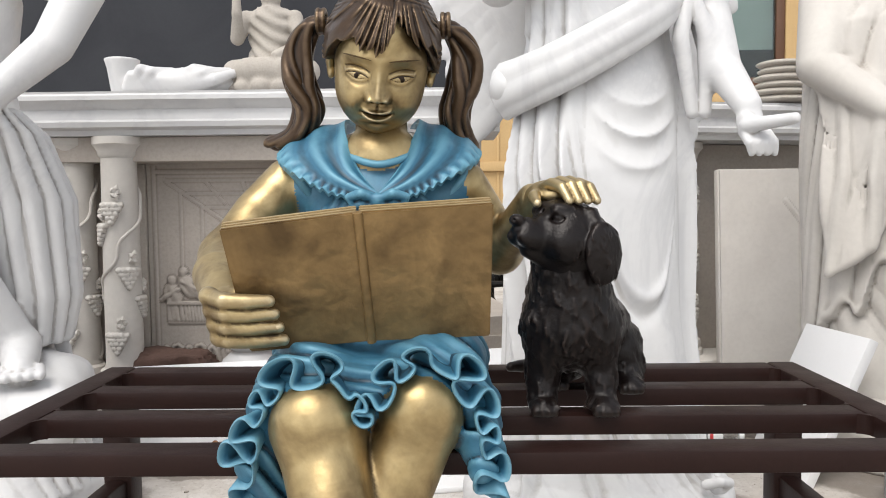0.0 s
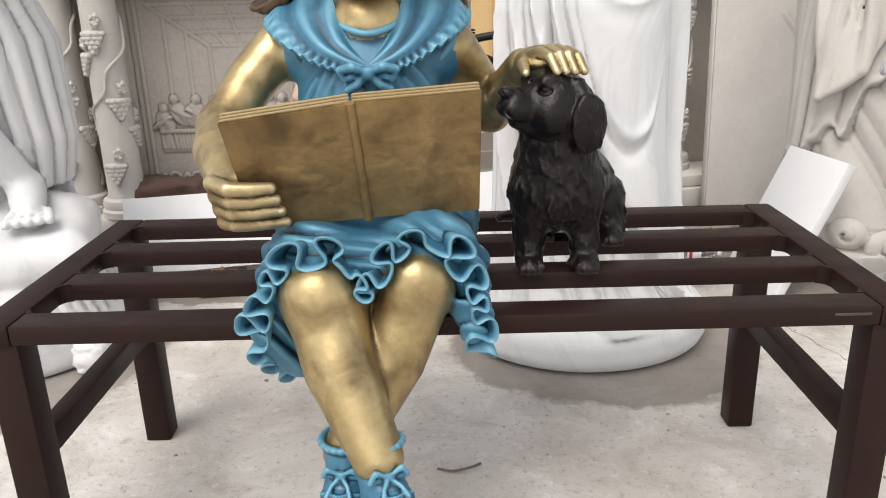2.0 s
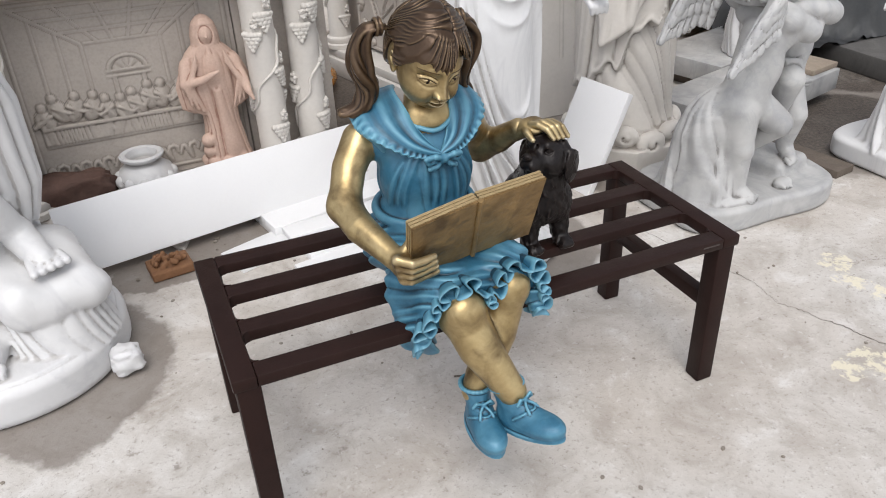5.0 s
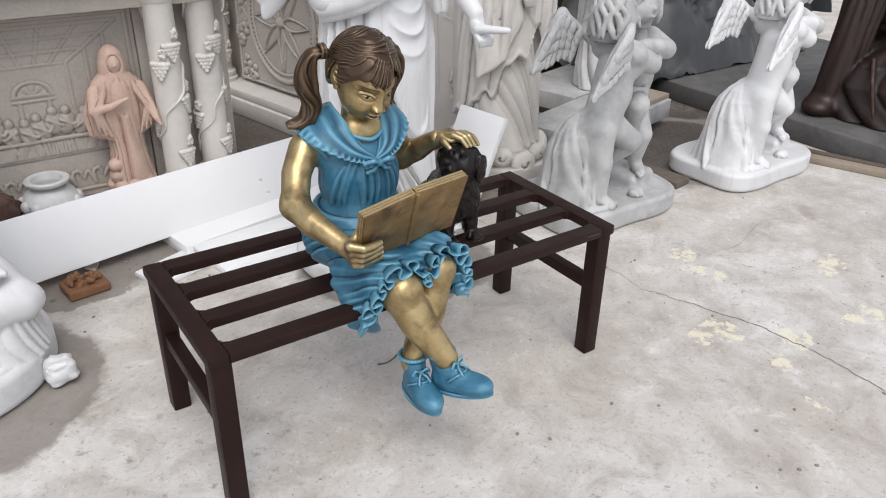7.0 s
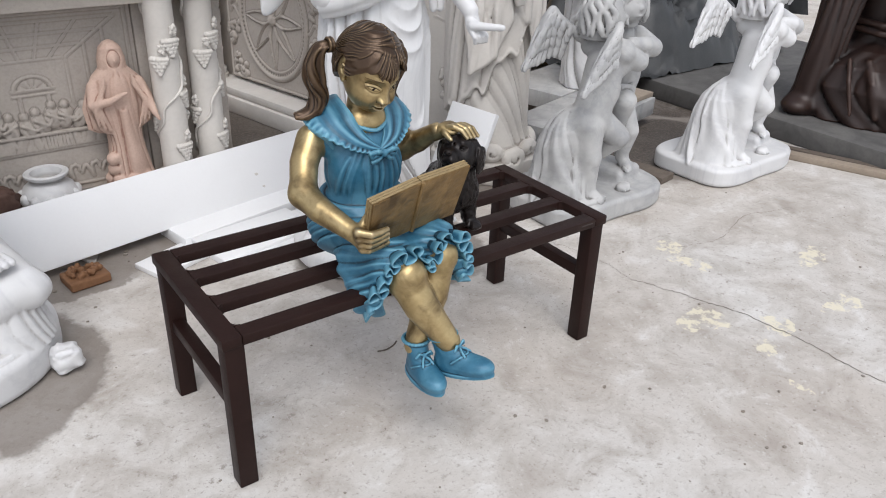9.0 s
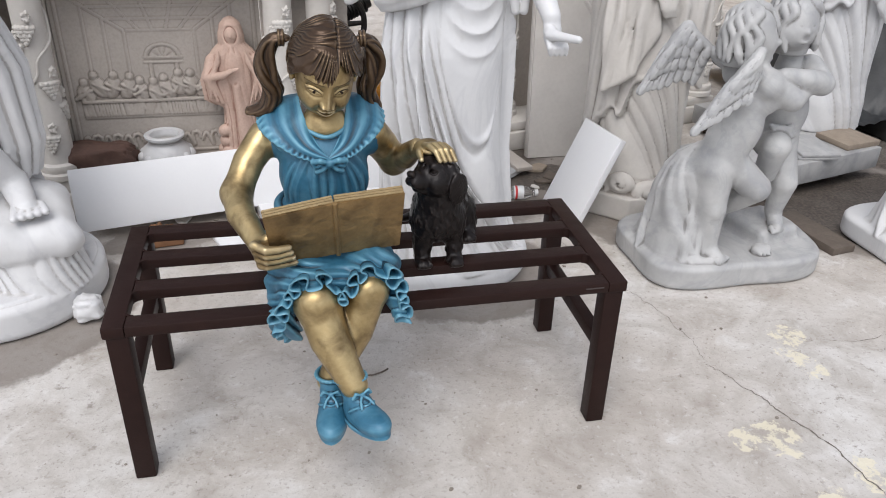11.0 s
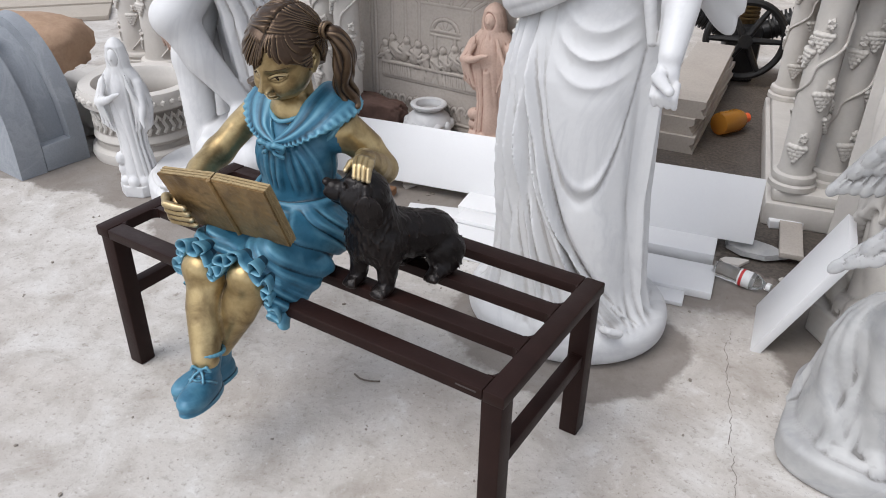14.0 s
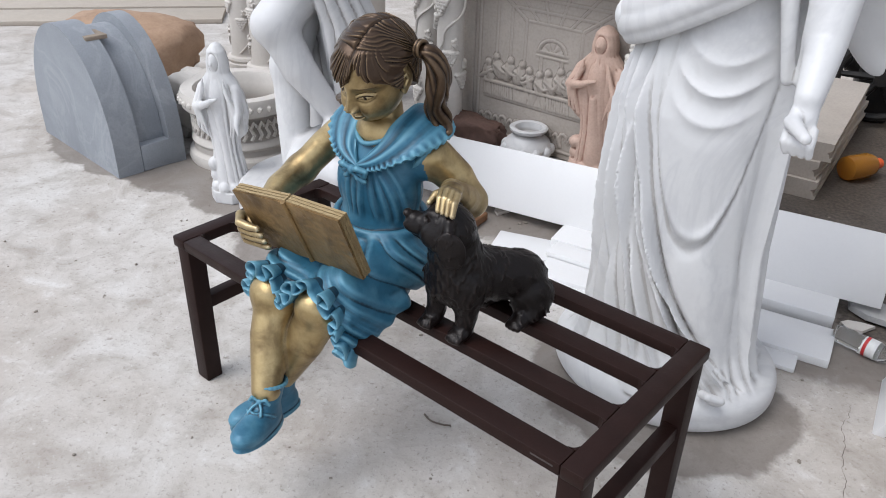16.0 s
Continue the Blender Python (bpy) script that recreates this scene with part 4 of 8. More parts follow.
    for centre, d in (((-0.208, 0.281, 0.806), (-0.75, -0.3, -0.58)), ((0.018, 0.298, 0.806), (0.72, 0.3, -0.62))):
        d = Vector(d).normalized()
        e1 = d.orthogonal().normalized()
        e2 = d.cross(e1)
        tube([Vector(centre) + 0.046 * (e1 * math.cos(t) + e2 * math.sin(t)) for t in np.linspace(0, 2 * math.pi, 33)], 0.0085, trim, 8)
    bmesh.ops.recalc_face_normals(trim, faces=trim.faces)
    # bow
    knot = Vector((-0.076, 0.160, 0.785))
    c.egg(knot, (0.012, 0.010, 0.011), mat=blue, k=0.003)
    for sx in (-1, 1):
        c.chain([knot, knot + Vector((0.022 * sx, -0.006, 0.009)), knot + Vector((0.040 * sx, 0.002, 0.004)), knot + Vector((0.034 * sx, 0.004, -0.008)), knot], [0.005, 0.0075, 0.0065, 0.0065, 0.005], mat=blue, k=0.003)
        c.chain([knot, knot + Vector((0.016 * sx, 0.0, -0.016)), knot + Vector((0.030 * sx, 0.008, -0.024))], [0.005, 0.006, 0.0065], mat=blue, k=0.003)
    # arms
    c.chain([(-0.226, 0.285, 0.812), (-0.268, 0.25, 0.765), (-0.302, 0.195, 0.705)], [0.041, 0.038, 0.035], mat=gold, k=0.02)
    c.chain([(-0.302, 0.195, 0.705), (-0.292, 0.12, 0.685), (-0.256, 0.03, 0.655)], [0.036, 0.034, 0.025], mat=gold, k=0.02)
    c.egg((-0.243, 0.008, 0.648), (0.026, 0.03, 0.026), mat=gold, k=0.015)
    for i in range(4):
        z = 0.672 - 0.0165 * i
        bend = [(-0.262 + 0.004 * i, -0.018 - 0.0 * i, z), (-0.238, -0.04 + 0.005 * i, z - 0.003), (-0.212, -0.036 + 0.006 * i, z - 0.005), (-0.187 + 0.004 * i, -0.030 + 0.006 * i, z - 0.005)]
        c.chain(bend, [0.0105, 0.0098, 0.0092, 0.0075], mat=gold, k=0.003)
        c.limb((-0.25, 0.006, 0.65 - 0.006 * (i - 1)), bend[0], 0.016, 0.0105, mat=gold, k=0.006)
    c.chain([(-0.235, 0.012, 0.668), (-0.215, 0.02, 0.685), (-0.195, 0.018, 0.69)], [0.012, 0.011, 0.008], mat=gold, k=0.005)
    c.chain([(0.04, 0.305, 0.805), (0.075, 0.34, 0.755), (0.108, 0.358, 0.70)], [0.046, 0.043, 0.036], mat=gold, k=0.02)
    c.chain([(0.108, 0.358, 0.70), (0.13, 0.30, 0.735), (0.15, 0.235, 0.785)], [0.036, 0.033, 0.023], mat=gold, k=0.02)
    hand = Clay((0.11, 0.1, 0.74), (0.27, 0.26, 0.85), 0.0024)
    hand.limb((0.148, 0.24, 0.782), (0.158, 0.218, 0.795), 0.024, 0.022, mat=gold)
    hand.egg((0.176, 0.2, 0.806), (0.026, 0.028, 0.014), (20, -10, 0), mat=gold, k=0.012)
    for i in range(4):
        x = 0.0128 * i
        lift = (0.0, 0.003, 0.003, 0.0)[i]
        hand.chain([(0.165 + 0.010 * i, 0.196, 0.81), (0.172 + x, 0.178, 0.815 + lift), (0.184 + x, 0.156, 0.809 + lift), (0.192 + x, 0.141, 0.79)], [0.0095, 0.0086, 0.0078, 0.0062], mat=gold, k=0.002)
    hand.chain([(0.158, 0.21, 0.80), (0.148, 0.185, 0.797), (0.15, 0.162, 0.787)], [0.011, 0.009, 0.0065], mat=gold, k=0.004)
    # legs
    c.limb((-0.142, 0.15, 0.535), (-0.132, -0.028, 0.516), 0.060, 0.052, mat=gold, k=0.01)
    c.chain([(-0.132, -0.028, 0.516), (-0.110, -0.075, 0.44), (-0.062, -0.136, 0.345)], [0.052, 0.047, 0.033], mat=gold, k=0.02)
    c.egg((-0.135, -0.062, 0.535), (0.036, 0.024, 0.03), mat=gold, k=0.03)
    c.limb((-0.004, 0.16, 0.54), (-0.010, -0.004, 0.525), 0.058, 0.050, mat=gold, k=0.006)
    c.chain([(-0.010, -0.004, 0.525), (-0.046, -0.032, 0.43), (-0.113, -0.058, 0.305)], [0.050, 0.045, 0.032], mat=gold, k=0.012)
    c.egg((-0.010, -0.036, 0.540), (0.034, 0.024, 0.03), mat=gold, k=0.03)
    # ankle boots, modelled along their own length
    def boot():
        b = Clay((-0.06, -0.07, -0.016), (0.06, 0.155, 0.125), 0.0026)
        b.robe([(-0.001, 0, 0.045, 0.033, 0.088), (0.016, 0, 0.045, 0.034, 0.088), (0.028, 0, 0.040, 0.031, 0.080), (0.040, 0, 0.028, 0.029, 0.062), (0.054, 0, 0.012, 0.028, 0.045), (0.072, 0, 0.004, 0.030, 0.038), (0.098, 0, 0.0, 0.034, 0.036)], None, swell=0.004, mat=blue, k=0.004)
        b.egg((0, 0.088, 0.014), (0.033, 0.048, 0.021), mat=blue, k=0.016)
        b.robe([(-0.012, 0, 0.045, 0.0375, 0.0935), (-0.001, 0, 0.045, 0.0375, 0.0935)], None, swell=0.004, mat=blue, k=0.001)
        b.chain([(0.036 * math.cos(t), 0.038 * math.sin(t), 0.098) for t in np.linspace(0, 2 * math.pi, 25)], 0.0045, mat=blue, k=0.003)
        b.chain([(-0.033, 0.03, 0.03), (-0.026, 0.055, 0.046), (0.0, 0.07, 0.052), (0.026, 0.055, 0.046), (0.033, 0.03, 0.03)], 0.002, mat=blue, k=0.003)
        k0 = Vector((0, 0.046, 0.068))
        b.egg(k0, (0.006, 0.006, 0.006), mat=blue, k=0.002)
        for sx in (-1, 1):
            b.chain([k0, k0 + Vector((0.017 * sx, 0.004, 0.010)), k0 + Vector((0.024 * sx, 0.0, -0.002)), k0], [0.0025, 0.004, 0.0038, 0.0025], mat=blue, k=0.002)
            b.chain([k0, k0 + Vector((0.011 * sx, 0.012, -0.010)), k0 + Vector((0.016 * sx, 0.022, -0.02))], 0.0032, mat=blue, k=0.002)
        return b
    boots = []
    for ankle, turn, pitch in (((-0.059, -0.140, 0.261), 204, 13), ((-0.111, -0.062, 0.226), 174, 4)):
        boots.append((boot(), pose(*ankle, 0, 0, turn) @ pose(0, 0, 0, pitch)))

    # thick frill along the hem
    hem = curve([(-0.195, 0.06, 0.385), (-0.22, 0.015, 0.415), (-0.226, -0.02, 0.46), (-0.210, -0.04, 0.515), (-0.175, -0.048, 0.575), (-0.130, -0.052, 0.592),
                 (-0.100, -0.05, 0.580), (-0.086, -0.056, 0.558), (-0.072, -0.060, 0.538), (-0.058, -0.056, 0.558), (-0.044, -0.048, 0.580), (-0.010, -0.038, 0.600), (0.030, -0.035, 0.592), (0.058, -0.03, 0.55), (0.070, -0.028, 0.495), (0.072, -0.015, 0.45), (0.066, 0.03, 0.43)], 44)
    frill = bmesh.new()
    rows = []
    run = 0.0
    for i, p in enumerate(hem):
        tan = (hem[min(i + 1, len(hem) - 1)] - hem[max(i - 1, 0)]).normalized()
        out = Vector((0, -1, 0)).cross(tan).normalized()
        toward = tan.cross(out).normalized()
        if toward.y > 0:
            toward = -toward
        toward = (toward + Vector((0, -0.6, -0.25))).normalized()
        if i:
            run += (p - hem[i - 1]).length
        w = run / 0.043 * 2 * math.pi + 1.1 * math.sin(run * 31) + 0.6 * math.sin(run * 83)
        dip = math.exp(-((p.x + 0.071) / 0.03) ** 2) * min(1, max(0, (0.60 - p.z) / 0.03))
        amp = (0.85 + 0.3 * math.sin(run * 47 + 1)) * (1 - 0.35 * dip)
        swing, slide = 0.0205 * math.sin(w) * amp, -0.0115 * math.sin(2 * w) * amp
        edge = p + toward * (0.015 + 0.003 * math.sin(w * 0.5 + 1)) + out * (swing + 0.004) + tan * slide
        root = p - toward * 0.034 + out * (swing * 0.42 - 0.008) + tan * slide * 0.35
        rows.append((edge, root))
    grid = []
    for i, (e, r) in enumerate(rows):
        t2 = rows[min(i + 1, len(rows) - 1)][0] - rows[max(i - 1, 0)][0]
        across = t2.cross(e - r).normalized() * 0.0017
        cut = [r.lerp(e, s) for s in (0.0, 0.35, 0.74)]
        grid.append([frill.verts.new(v + across) for v in cut] + [frill.verts.new(e + across * 1.3), frill.verts.new(e + (e - r).normalized() * 0.0025), frill.verts.new(e - across * 1.3)]
                    + [frill.verts.new(v - across) for v in reversed(cut)])
    for a, b in zip(grid, grid[1:]):
        for k in range(8):
            # rim faces take the pale copy, root faces the one with painted shade
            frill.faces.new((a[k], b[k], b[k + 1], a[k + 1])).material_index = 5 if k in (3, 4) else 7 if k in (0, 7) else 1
    bmesh.ops.recalc_face_normals(frill, faces=frill.faces)

    # the open bronze book
    book = bmesh.new()
    pages, gaps = bmesh.new(), bmesh.new()
    tl, tr, br, bl = Vector((-0.238, -0.050, 0.752)), Vector((0.078, -0.022, 0.779)), Vector((0.076, 0.044, 0.610)), Vector((-0.222, 0.012, 0.598))
    st, sb = Vector((-0.081, -0.032, 0.770)), Vector((-0.073, 0.03, 0.607))
    for q in ((tl, st, sb, bl), (st, tr, br, sb)):
        nrm = (q[1] - q[0]).cross(q[3] - q[0]).normalized()
        if nrm.y < 0:
            nrm = -nrm

        def slabs(bm, lo, hi, inset):
            mid = sum(q, Vector()) / 4
            cor = []
            for d in (lo, hi):
                for v in q:
                    w = v + (mid - v).normalized() * inset if inset else v
                    cor.append(bm.verts.new(w + nrm * d))
            fs = [cor[0:4], cor[4:8][::-1]] + [[cor[i], cor[4 + i], cor[4 + (i + 1) % 4], cor[(i + 1) % 4]] for i in range(4)]
            made = [bm.faces.new(f) for f in fs]
            bmesh.ops.recalc_face_normals(bm, faces=made)
            edges = list({e for f in made for e in f.edges})
            bmesh.ops.bevel(bm, geom=edges, offset=0.0018 if hi - lo > 0.004 else 0.0006, segments=2, affect="EDGES")
        slabs(book, 0.0, 0.0050, 0)
        slabs(gaps, 0.0050, 0.0285, 0.007)
        for i in range(6):
            slabs(pages, 0.0056 + 0.0039 * i, 0.0056 + 0.0039 * i + 0.0031, 0.0012 + 0.0014 * (i % 2))
    tube([st + Vector((0, -0.001, 0.0)), sb + Vector((0, -0.001, 0))], 0.006, book)
    me = c.mesh([GOLD, BLUE, HAIR, EYE_DARK, BOOK, BLUE_EDGE, PATINA, BLUE_SHADE, PAGES], [(h, None), (skull, None), (hand, pose(0.0, 0.004, -0.009)), *boots, (frill, None), (cloth, 1), (trim, 1), (eyes, None), (book, 4), (pages, 8), (gaps, 3)])
    ob = new("girl_statue", me)
    return tagged(ob, "golden bronze seated girl statue, blue dress, open book", "statue")


girl()


def dog():
    c = Clay((0.07, 0.07, 0.462), (0.42, 0.46, 0.81), 0.0032)

    def fur(x, y, z):
        return 0.0009 * np.sin(130 * x + 2 * np.sin(60 * z)) * np.sin(110 * y + 80 * z)
    how = dict(k=0.03, wave=fur, swell=0.004)
    c.limb((0.198, 0.195, 0.69), (0.200, 0.205, 0.60), 0.054, 0.064, **how)
    c.limb((0.205, 0.225, 0.605), (0.262, 0.335, 0.578), 0.064, 0.056, **how)
    c.egg((0.272, 0.368, 0.555), (0.050, 0.050, 0.062), (15, 0, -30), **how)
    how["k"] = 0.006
    c.egg((0.308, 0.345, 0.532), (0.034, 0.053, 0.052), (25, 0, -30), **how)
    c.egg((0.232, 0.392, 0.532), (0.034, 0.048, 0.048), (20, 0, -35), **how)
    how["k"] = 0.02
    c.limb((0.322, 0.345, 0.50), (0.312, 0.305, 0.490), 0.022, 0.017, **how)
    c.limb((0.23, 0.37, 0.50), (0.2, 0.335, 0.492), 0.022, 0.018, **how)
    c.chain([(0.165, 0.19, 0.60), (0.160, 0.192, 0.54), (0.158, 0.185, 0.50)], [0.032, 0.025, 0.021], **how)
    c.chain([(0.24, 0.195, 0.60), (0.244, 0.192, 0.54), (0.244, 0.183, 0.50)], [0.032, 0.025, 0.021], **how)
    for x, y in ((0.158, 0.168), (0.244, 0.166), (0.310, 0.295), (0.196, 0.322)):
        c.egg((x, y, 0.488), (0.022, 0.028, 0.014), k=0.01)
        for j in (-1.2, -0.4, 0.4, 1.2):
            c.egg((x + 0.0115 * j, y - 0.022 + 0.003 * abs(j), 0.484), (0.0065, 0.011, 0.009), k=0.003)
    # head lifted towards the girl, modelled finer
    h = Clay((0.075, 0.075, 0.640), (0.290, 0.290, 0.80), 0.0017)
    ahead = Vector((-0.86, -0.50, 0.22)).normalized()
    aside = Vector((-ahead.y, ahead.x, 0)).normalized()
    above = ahead.cross(aside)
    if above.z < 0:
        above = -above
    axes = (tuple(ahead), tuple(aside), tuple(above))

    def at(f, q, u):
        return tuple(Vector((0.196, 0.180, 0.730)) + ahead * f + aside * q + above * u)
    h.egg(at(0, 0, 0), (0.055, 0.053, 0.051), axes=axes, k=0.01)
    h.limb(at(0, 0, -0.01), (0.198, 0.195, 0.685), 0.048, 0.050, k=0.02)
    h.egg(at(0.018, 0, 0.016), (0.036, 0.043, 0.032), axes=axes, k=0.015)
    h.limb(at(0.030, 0, -0.014), at(0.074, 0, -0.008), 0.031, 0.0215, k=0.014)
    h.limb(at(0.022, 0, -0.036), at(0.066, 0, -0.030), 0.019, 0.0125, k=0.005)
    for q in (-1, 1):
        h.egg(at(0.067, 0.011 * q, -0.016), (0.029, 0.0135, 0.0155), axes=axes, k=0.004)
        h.egg(at(0.026, 0.034 * q, -0.014), (0.026, 0.018, 0.024), axes=axes, k=0.015)
        eye = at(0.044, 0.026 * q, 0.018)
        h.egg(eye, (0.011, 0.0105, 0.0085), axes=axes, k=0.005, cut=True)
        h.egg(at(0.040, 0.025 * q, 0.018), (0.0085, 0.0088, 0.0075), axes=axes, k=0.0008)
        h.chain([at(0.050, 0.015 * q, 0.017), at(0.049, 0.024 * q, 0.0265), at(0.040, 0.034 * q, 0.022)], [0.002, 0.0034, 0.002], k=0.003)
        h.chain([at(0.050, 0.015 * q, 0.015), at(0.047, 0.025 * q, 0.009), at(0.040, 0.034 * q, 0.014)], [0.0015, 0.0026, 0.0015], k=0.003)
        h.egg(at(0.036, 0.021 * q, 0.033), (0.015, 0.012, 0.007), axes=axes, k=0.010)
    h.egg(at(0.093, 0, 0.005), (0.0105, 0.0125, 0.0090), axes=axes, k=0.003)
    for q in (-1, 1):
        h.egg(at(0.104, 0.0056 * q, 0.004), (0.005, 0.0026, 0.0024), axes=axes, k=0.0015, cut=True)
    h.limb(at(0.101, 0, -0.003), at(0.096, 0, -0.022), 0.0014, k=0.001, cut=True)
    h.limb(at(0.040, 0, 0.030), at(0.062, 0, 0.022), 0.003, 0.001, k=0.006, cut=True)
    # ears that hang from the crown, thick at the root and rounded below
    for q, lean in ((-1, -4), (1, 4)):
        root = Vector(at(0.0, 0.040 * q, 0.030))
        low_ = root + aside * 0.021 * q + Vector((0.006, 0.004, -0.058))
        h.chain([root, root + aside * 0.013 * q + Vector((0, 0, -0.016)), low_], [0.013, 0.011, 0.010], k=0.006)
        h.egg(low_ + Vector((0, 0, 0.006)), (0.0100, 0.031, 0.044), (8, lean, math.degrees(math.atan2(aside.y, aside.x))), k=0.008)
    h.tufts(260, 0.011, 0.0012, lambda x, y, z: (x - 0.196) * ahead.x + (y - 0.18) * ahead.y < 0.030, 5, lie=0.3, k=0.0015)
    c.chain([(0.29, 0.385, 0.505), (0.24, 0.43, 0.487), (0.17, 0.435, 0.489), (0.13, 0.41, 0.492)], [0.018, 0.015, 0.013, 0.009], k=0.008, wave=fur, swell=0.003)
    c.tufts(760, 0.020, 0.0026, lambda x, y, z: (z < 0.70) & (z > 0.50) & (y < 0.30) & (x < 0.28), 3, lie=-0.1)
    c.tufts(240, 0.016, 0.0021, lambda x, y, z: (z > 0.50) & (y >= 0.26), 4, lie=0.5)
    return tagged(new("dog_statue", c.mesh([DOG], [(h, None)])), "black bronze statue of a sitting puppy looking up, on the bench", "statue")


dog()


# ---- the marble figures ----
def angel():
    c = Clay((-0.42, -0.42, 0.0), (0.52, 0.42, 1.92), 0.0056)
    c.drum((0, 0.0, 0), 0.335, 0.11, 0.045, 0.88)
    def skirt(th, z):
        # an over-skirt with a hanging round hem, slanting folds below it, pleats at the side, swags under the sash
        low = 0.56 + 0.75 * (th + 1.15) ** 2
        over = np.clip((z - low) / 0.03, 0, 1)
        front = np.exp(-((th + 1.1) / 0.75) ** 2)
        p = th + 0.9 * (z - 0.3) * np.clip(1 - (th + 1.2) ** 2 / 2, 0, 1)
        soft = 0.011 * (2 * np.abs(np.sin(3.4 * p + 0.9)) ** 0.8 - 1) + 0.004 * np.sin(15 * p)
        side = np.exp(-((th + 2.45) / 0.55) ** 2) + np.exp(-((th - 0.1) / 0.4) ** 2)
        pleat = 0.014 * side * (2 * np.abs(np.sin(9 * th + 0.8 * z)) - 1)
        x = 0.21 * np.cos(th)
        s = z - 5.0 * (x - 0.07) ** 2
        swag = np.clip((s - 0.78) / 0.12, 0, 1) * np.clip((1.05 - s) / 0.1, 0, 1) * np.clip(-np.sin(th) * 2.0, 0, 1) * np.clip((0.12 - np.abs(x - 0.07)) / 0.07, 0, 1)
        long = 0.0
        for t0, z0, t1, z1, w in ((-2.35, 1.0, -1.15, 0.1, 0.07), (-2.1, 0.98, -0.8, 0.1, 0.06), (-2.6, 0.95, -1.7, 0.1, 0.07), (-1.75, 0.64, -0.4, 0.1, 0.06), (-2.85, 1.05, -2.3, 0.1, 0.07), (-0.2, 1.05, -0.12, 0.1, 0.06),
                                  (-1.95, 0.72, -0.62, 0.1, 0.045), (-1.55, 0.52, -0.25, 0.1, 0.045), (-2.22, 0.96, -1.42, 0.1, 0.045)):
            u = np.clip((z0 - z) / (z0 - z1), 0, 1)
            d = th - (t0 + (t1 - t0) * u ** 1.4)
            long = long + np.clip((z0 - z) / 0.12, 0, 1) * (0.021 * np.exp(-np.abs(d / (0.75 * w)) ** 1.5) - 0.014 * np.exp(-((d - 1.25 * w) / (0.6 * w)) ** 2))
        rim = (0.009 * np.exp(-((z - low) / 0.018) ** 2) - 0.009 * np.exp(-((z - low + 0.04) / 0.02) ** 2)) * front * np.clip(1.3 - np.abs(th + 1.15), 0, 1)
        return long + rim + (soft * 0.5 + pleat) * (1 - 0.85 * np.maximum(over * front, swag)) + 0.005 * over * front + 0.0075 * swag * (1 - 2 * np.abs(np.sin(s * 44 + 2.5 * x)) ** 0.7)
    c.robe([(0.09, 0.0, -0.02, 0.27, 0.23), (0.2, 0.0, -0.02, 0.235, 0.2), (0.5, -0.01, -0.02, 0.215, 0.175), (0.85, -0.01, -0.02, 0.205, 0.165), (1.08, 0.0, 0.0, 0.18, 0.145), (1.25, 0.0, 0.01, 0.145, 0.115)], skirt, k=0.02)
    # hem that spreads over the base in flat running folds
    def hem(th, z):
        low = np.clip((0.24 - z) / 0.13, 0, 1)
        w = th + 0.5 * np.sin(2 * th + 0.7) + 0.22 * np.sin(5 * th + 2) + 1.2 * (z - 0.1)
        return low * (0.017 * np.sin(7 * w) * (0.7 + 0.4 * np.sin(3 * th)) + 0.007 * np.sin(15 * w + 1))
    c.robe([(0.098, 0, -0.02, 0.292, 0.256), (0.118, 0, -0.02, 0.284, 0.247), (0.14, 0, -0.02, 0.265, 0.228), (0.19, 0, -0.02, 0.242, 0.207), (0.27, 0, -0.02, 0.222, 0.186)], hem, k=0.012)
    c.chain([(0.21, -0.205, 0.14), (0.235, -0.225, 0.155), (0.262, -0.205, 0.145), (0.25, -0.19, 0.125), (0.232, -0.2, 0.128)], 0.012, k=0.010)
    # sash rolled round the waist to a knot
    sash = bmesh.new()
    line = curve([(-0.235, -0.05, 1.042), (-0.19, -0.115, 1.055), (-0.1, -0.172, 1.09), (0.05, -0.170, 1.17), (0.14, -0.125, 1.23), (0.195, -0.07, 1.27)], 10)
    rings = []
    for i, q in enumerate(line):
        s = i / (len(line) - 1)
        tan = (line[min(i + 1, len(line) - 1)] - line[max(i - 1, 0)]).normalized()
        flat = Vector((tan.y, -tan.x, 0)).normalized()
        rise = tan.cross(flat)
        grow = (1.0 - 0.4 * s) * (1.0 if 0 < i < len(line) - 1 else 0.5)
        ring = []
        for k in range(48):
            t = 2 * math.pi * k / 48
            rib = 1 + 0.07 * (2 * abs(math.sin(2.5 * t + 1.6 * s + 0.6 * math.sin(2 * t))) - 1)
            ring.append(sash.verts.new(q + (flat * 0.034 * math.cos(t) + rise * 0.068 * math.sin(t)) * rib * grow))
        rings.append(ring)
    for r0, r1 in zip(rings, rings[1:]):
        for k in range(48):
            sash.faces.new((r0[k], r1[k], r1[(k + 1) % 48], r0[(k + 1) % 48]))
    sash.faces.new(rings[0])
    sash.faces.new(rings[-1][::-1])
    bmesh.ops.recalc_face_normals(sash, faces=sash.faces)
    c.chain([(-0.21, -0.06, 1.05), (-0.1, -0.15, 1.09), (0.05, -0.148, 1.17), (0.18, -0.07, 1.26)], 0.026, k=0.004)
    c.egg((-0.225, -0.06, 1.05), (0.04, 0.06, 0.05), k=0.02)
    c.egg((0.19, -0.10, 1.28), (0.04, 0.035, 0.04), k=0.01)
    for dx in (-0.03, 0.03):
        c.chain([(0.19, -0.11, 1.28), (0.2 + dx, -0.12, 1.15), (0.215 + dx * 0.5, -0.11, 0.98)], [0.014, 0.02, 0.014], k=0.01)
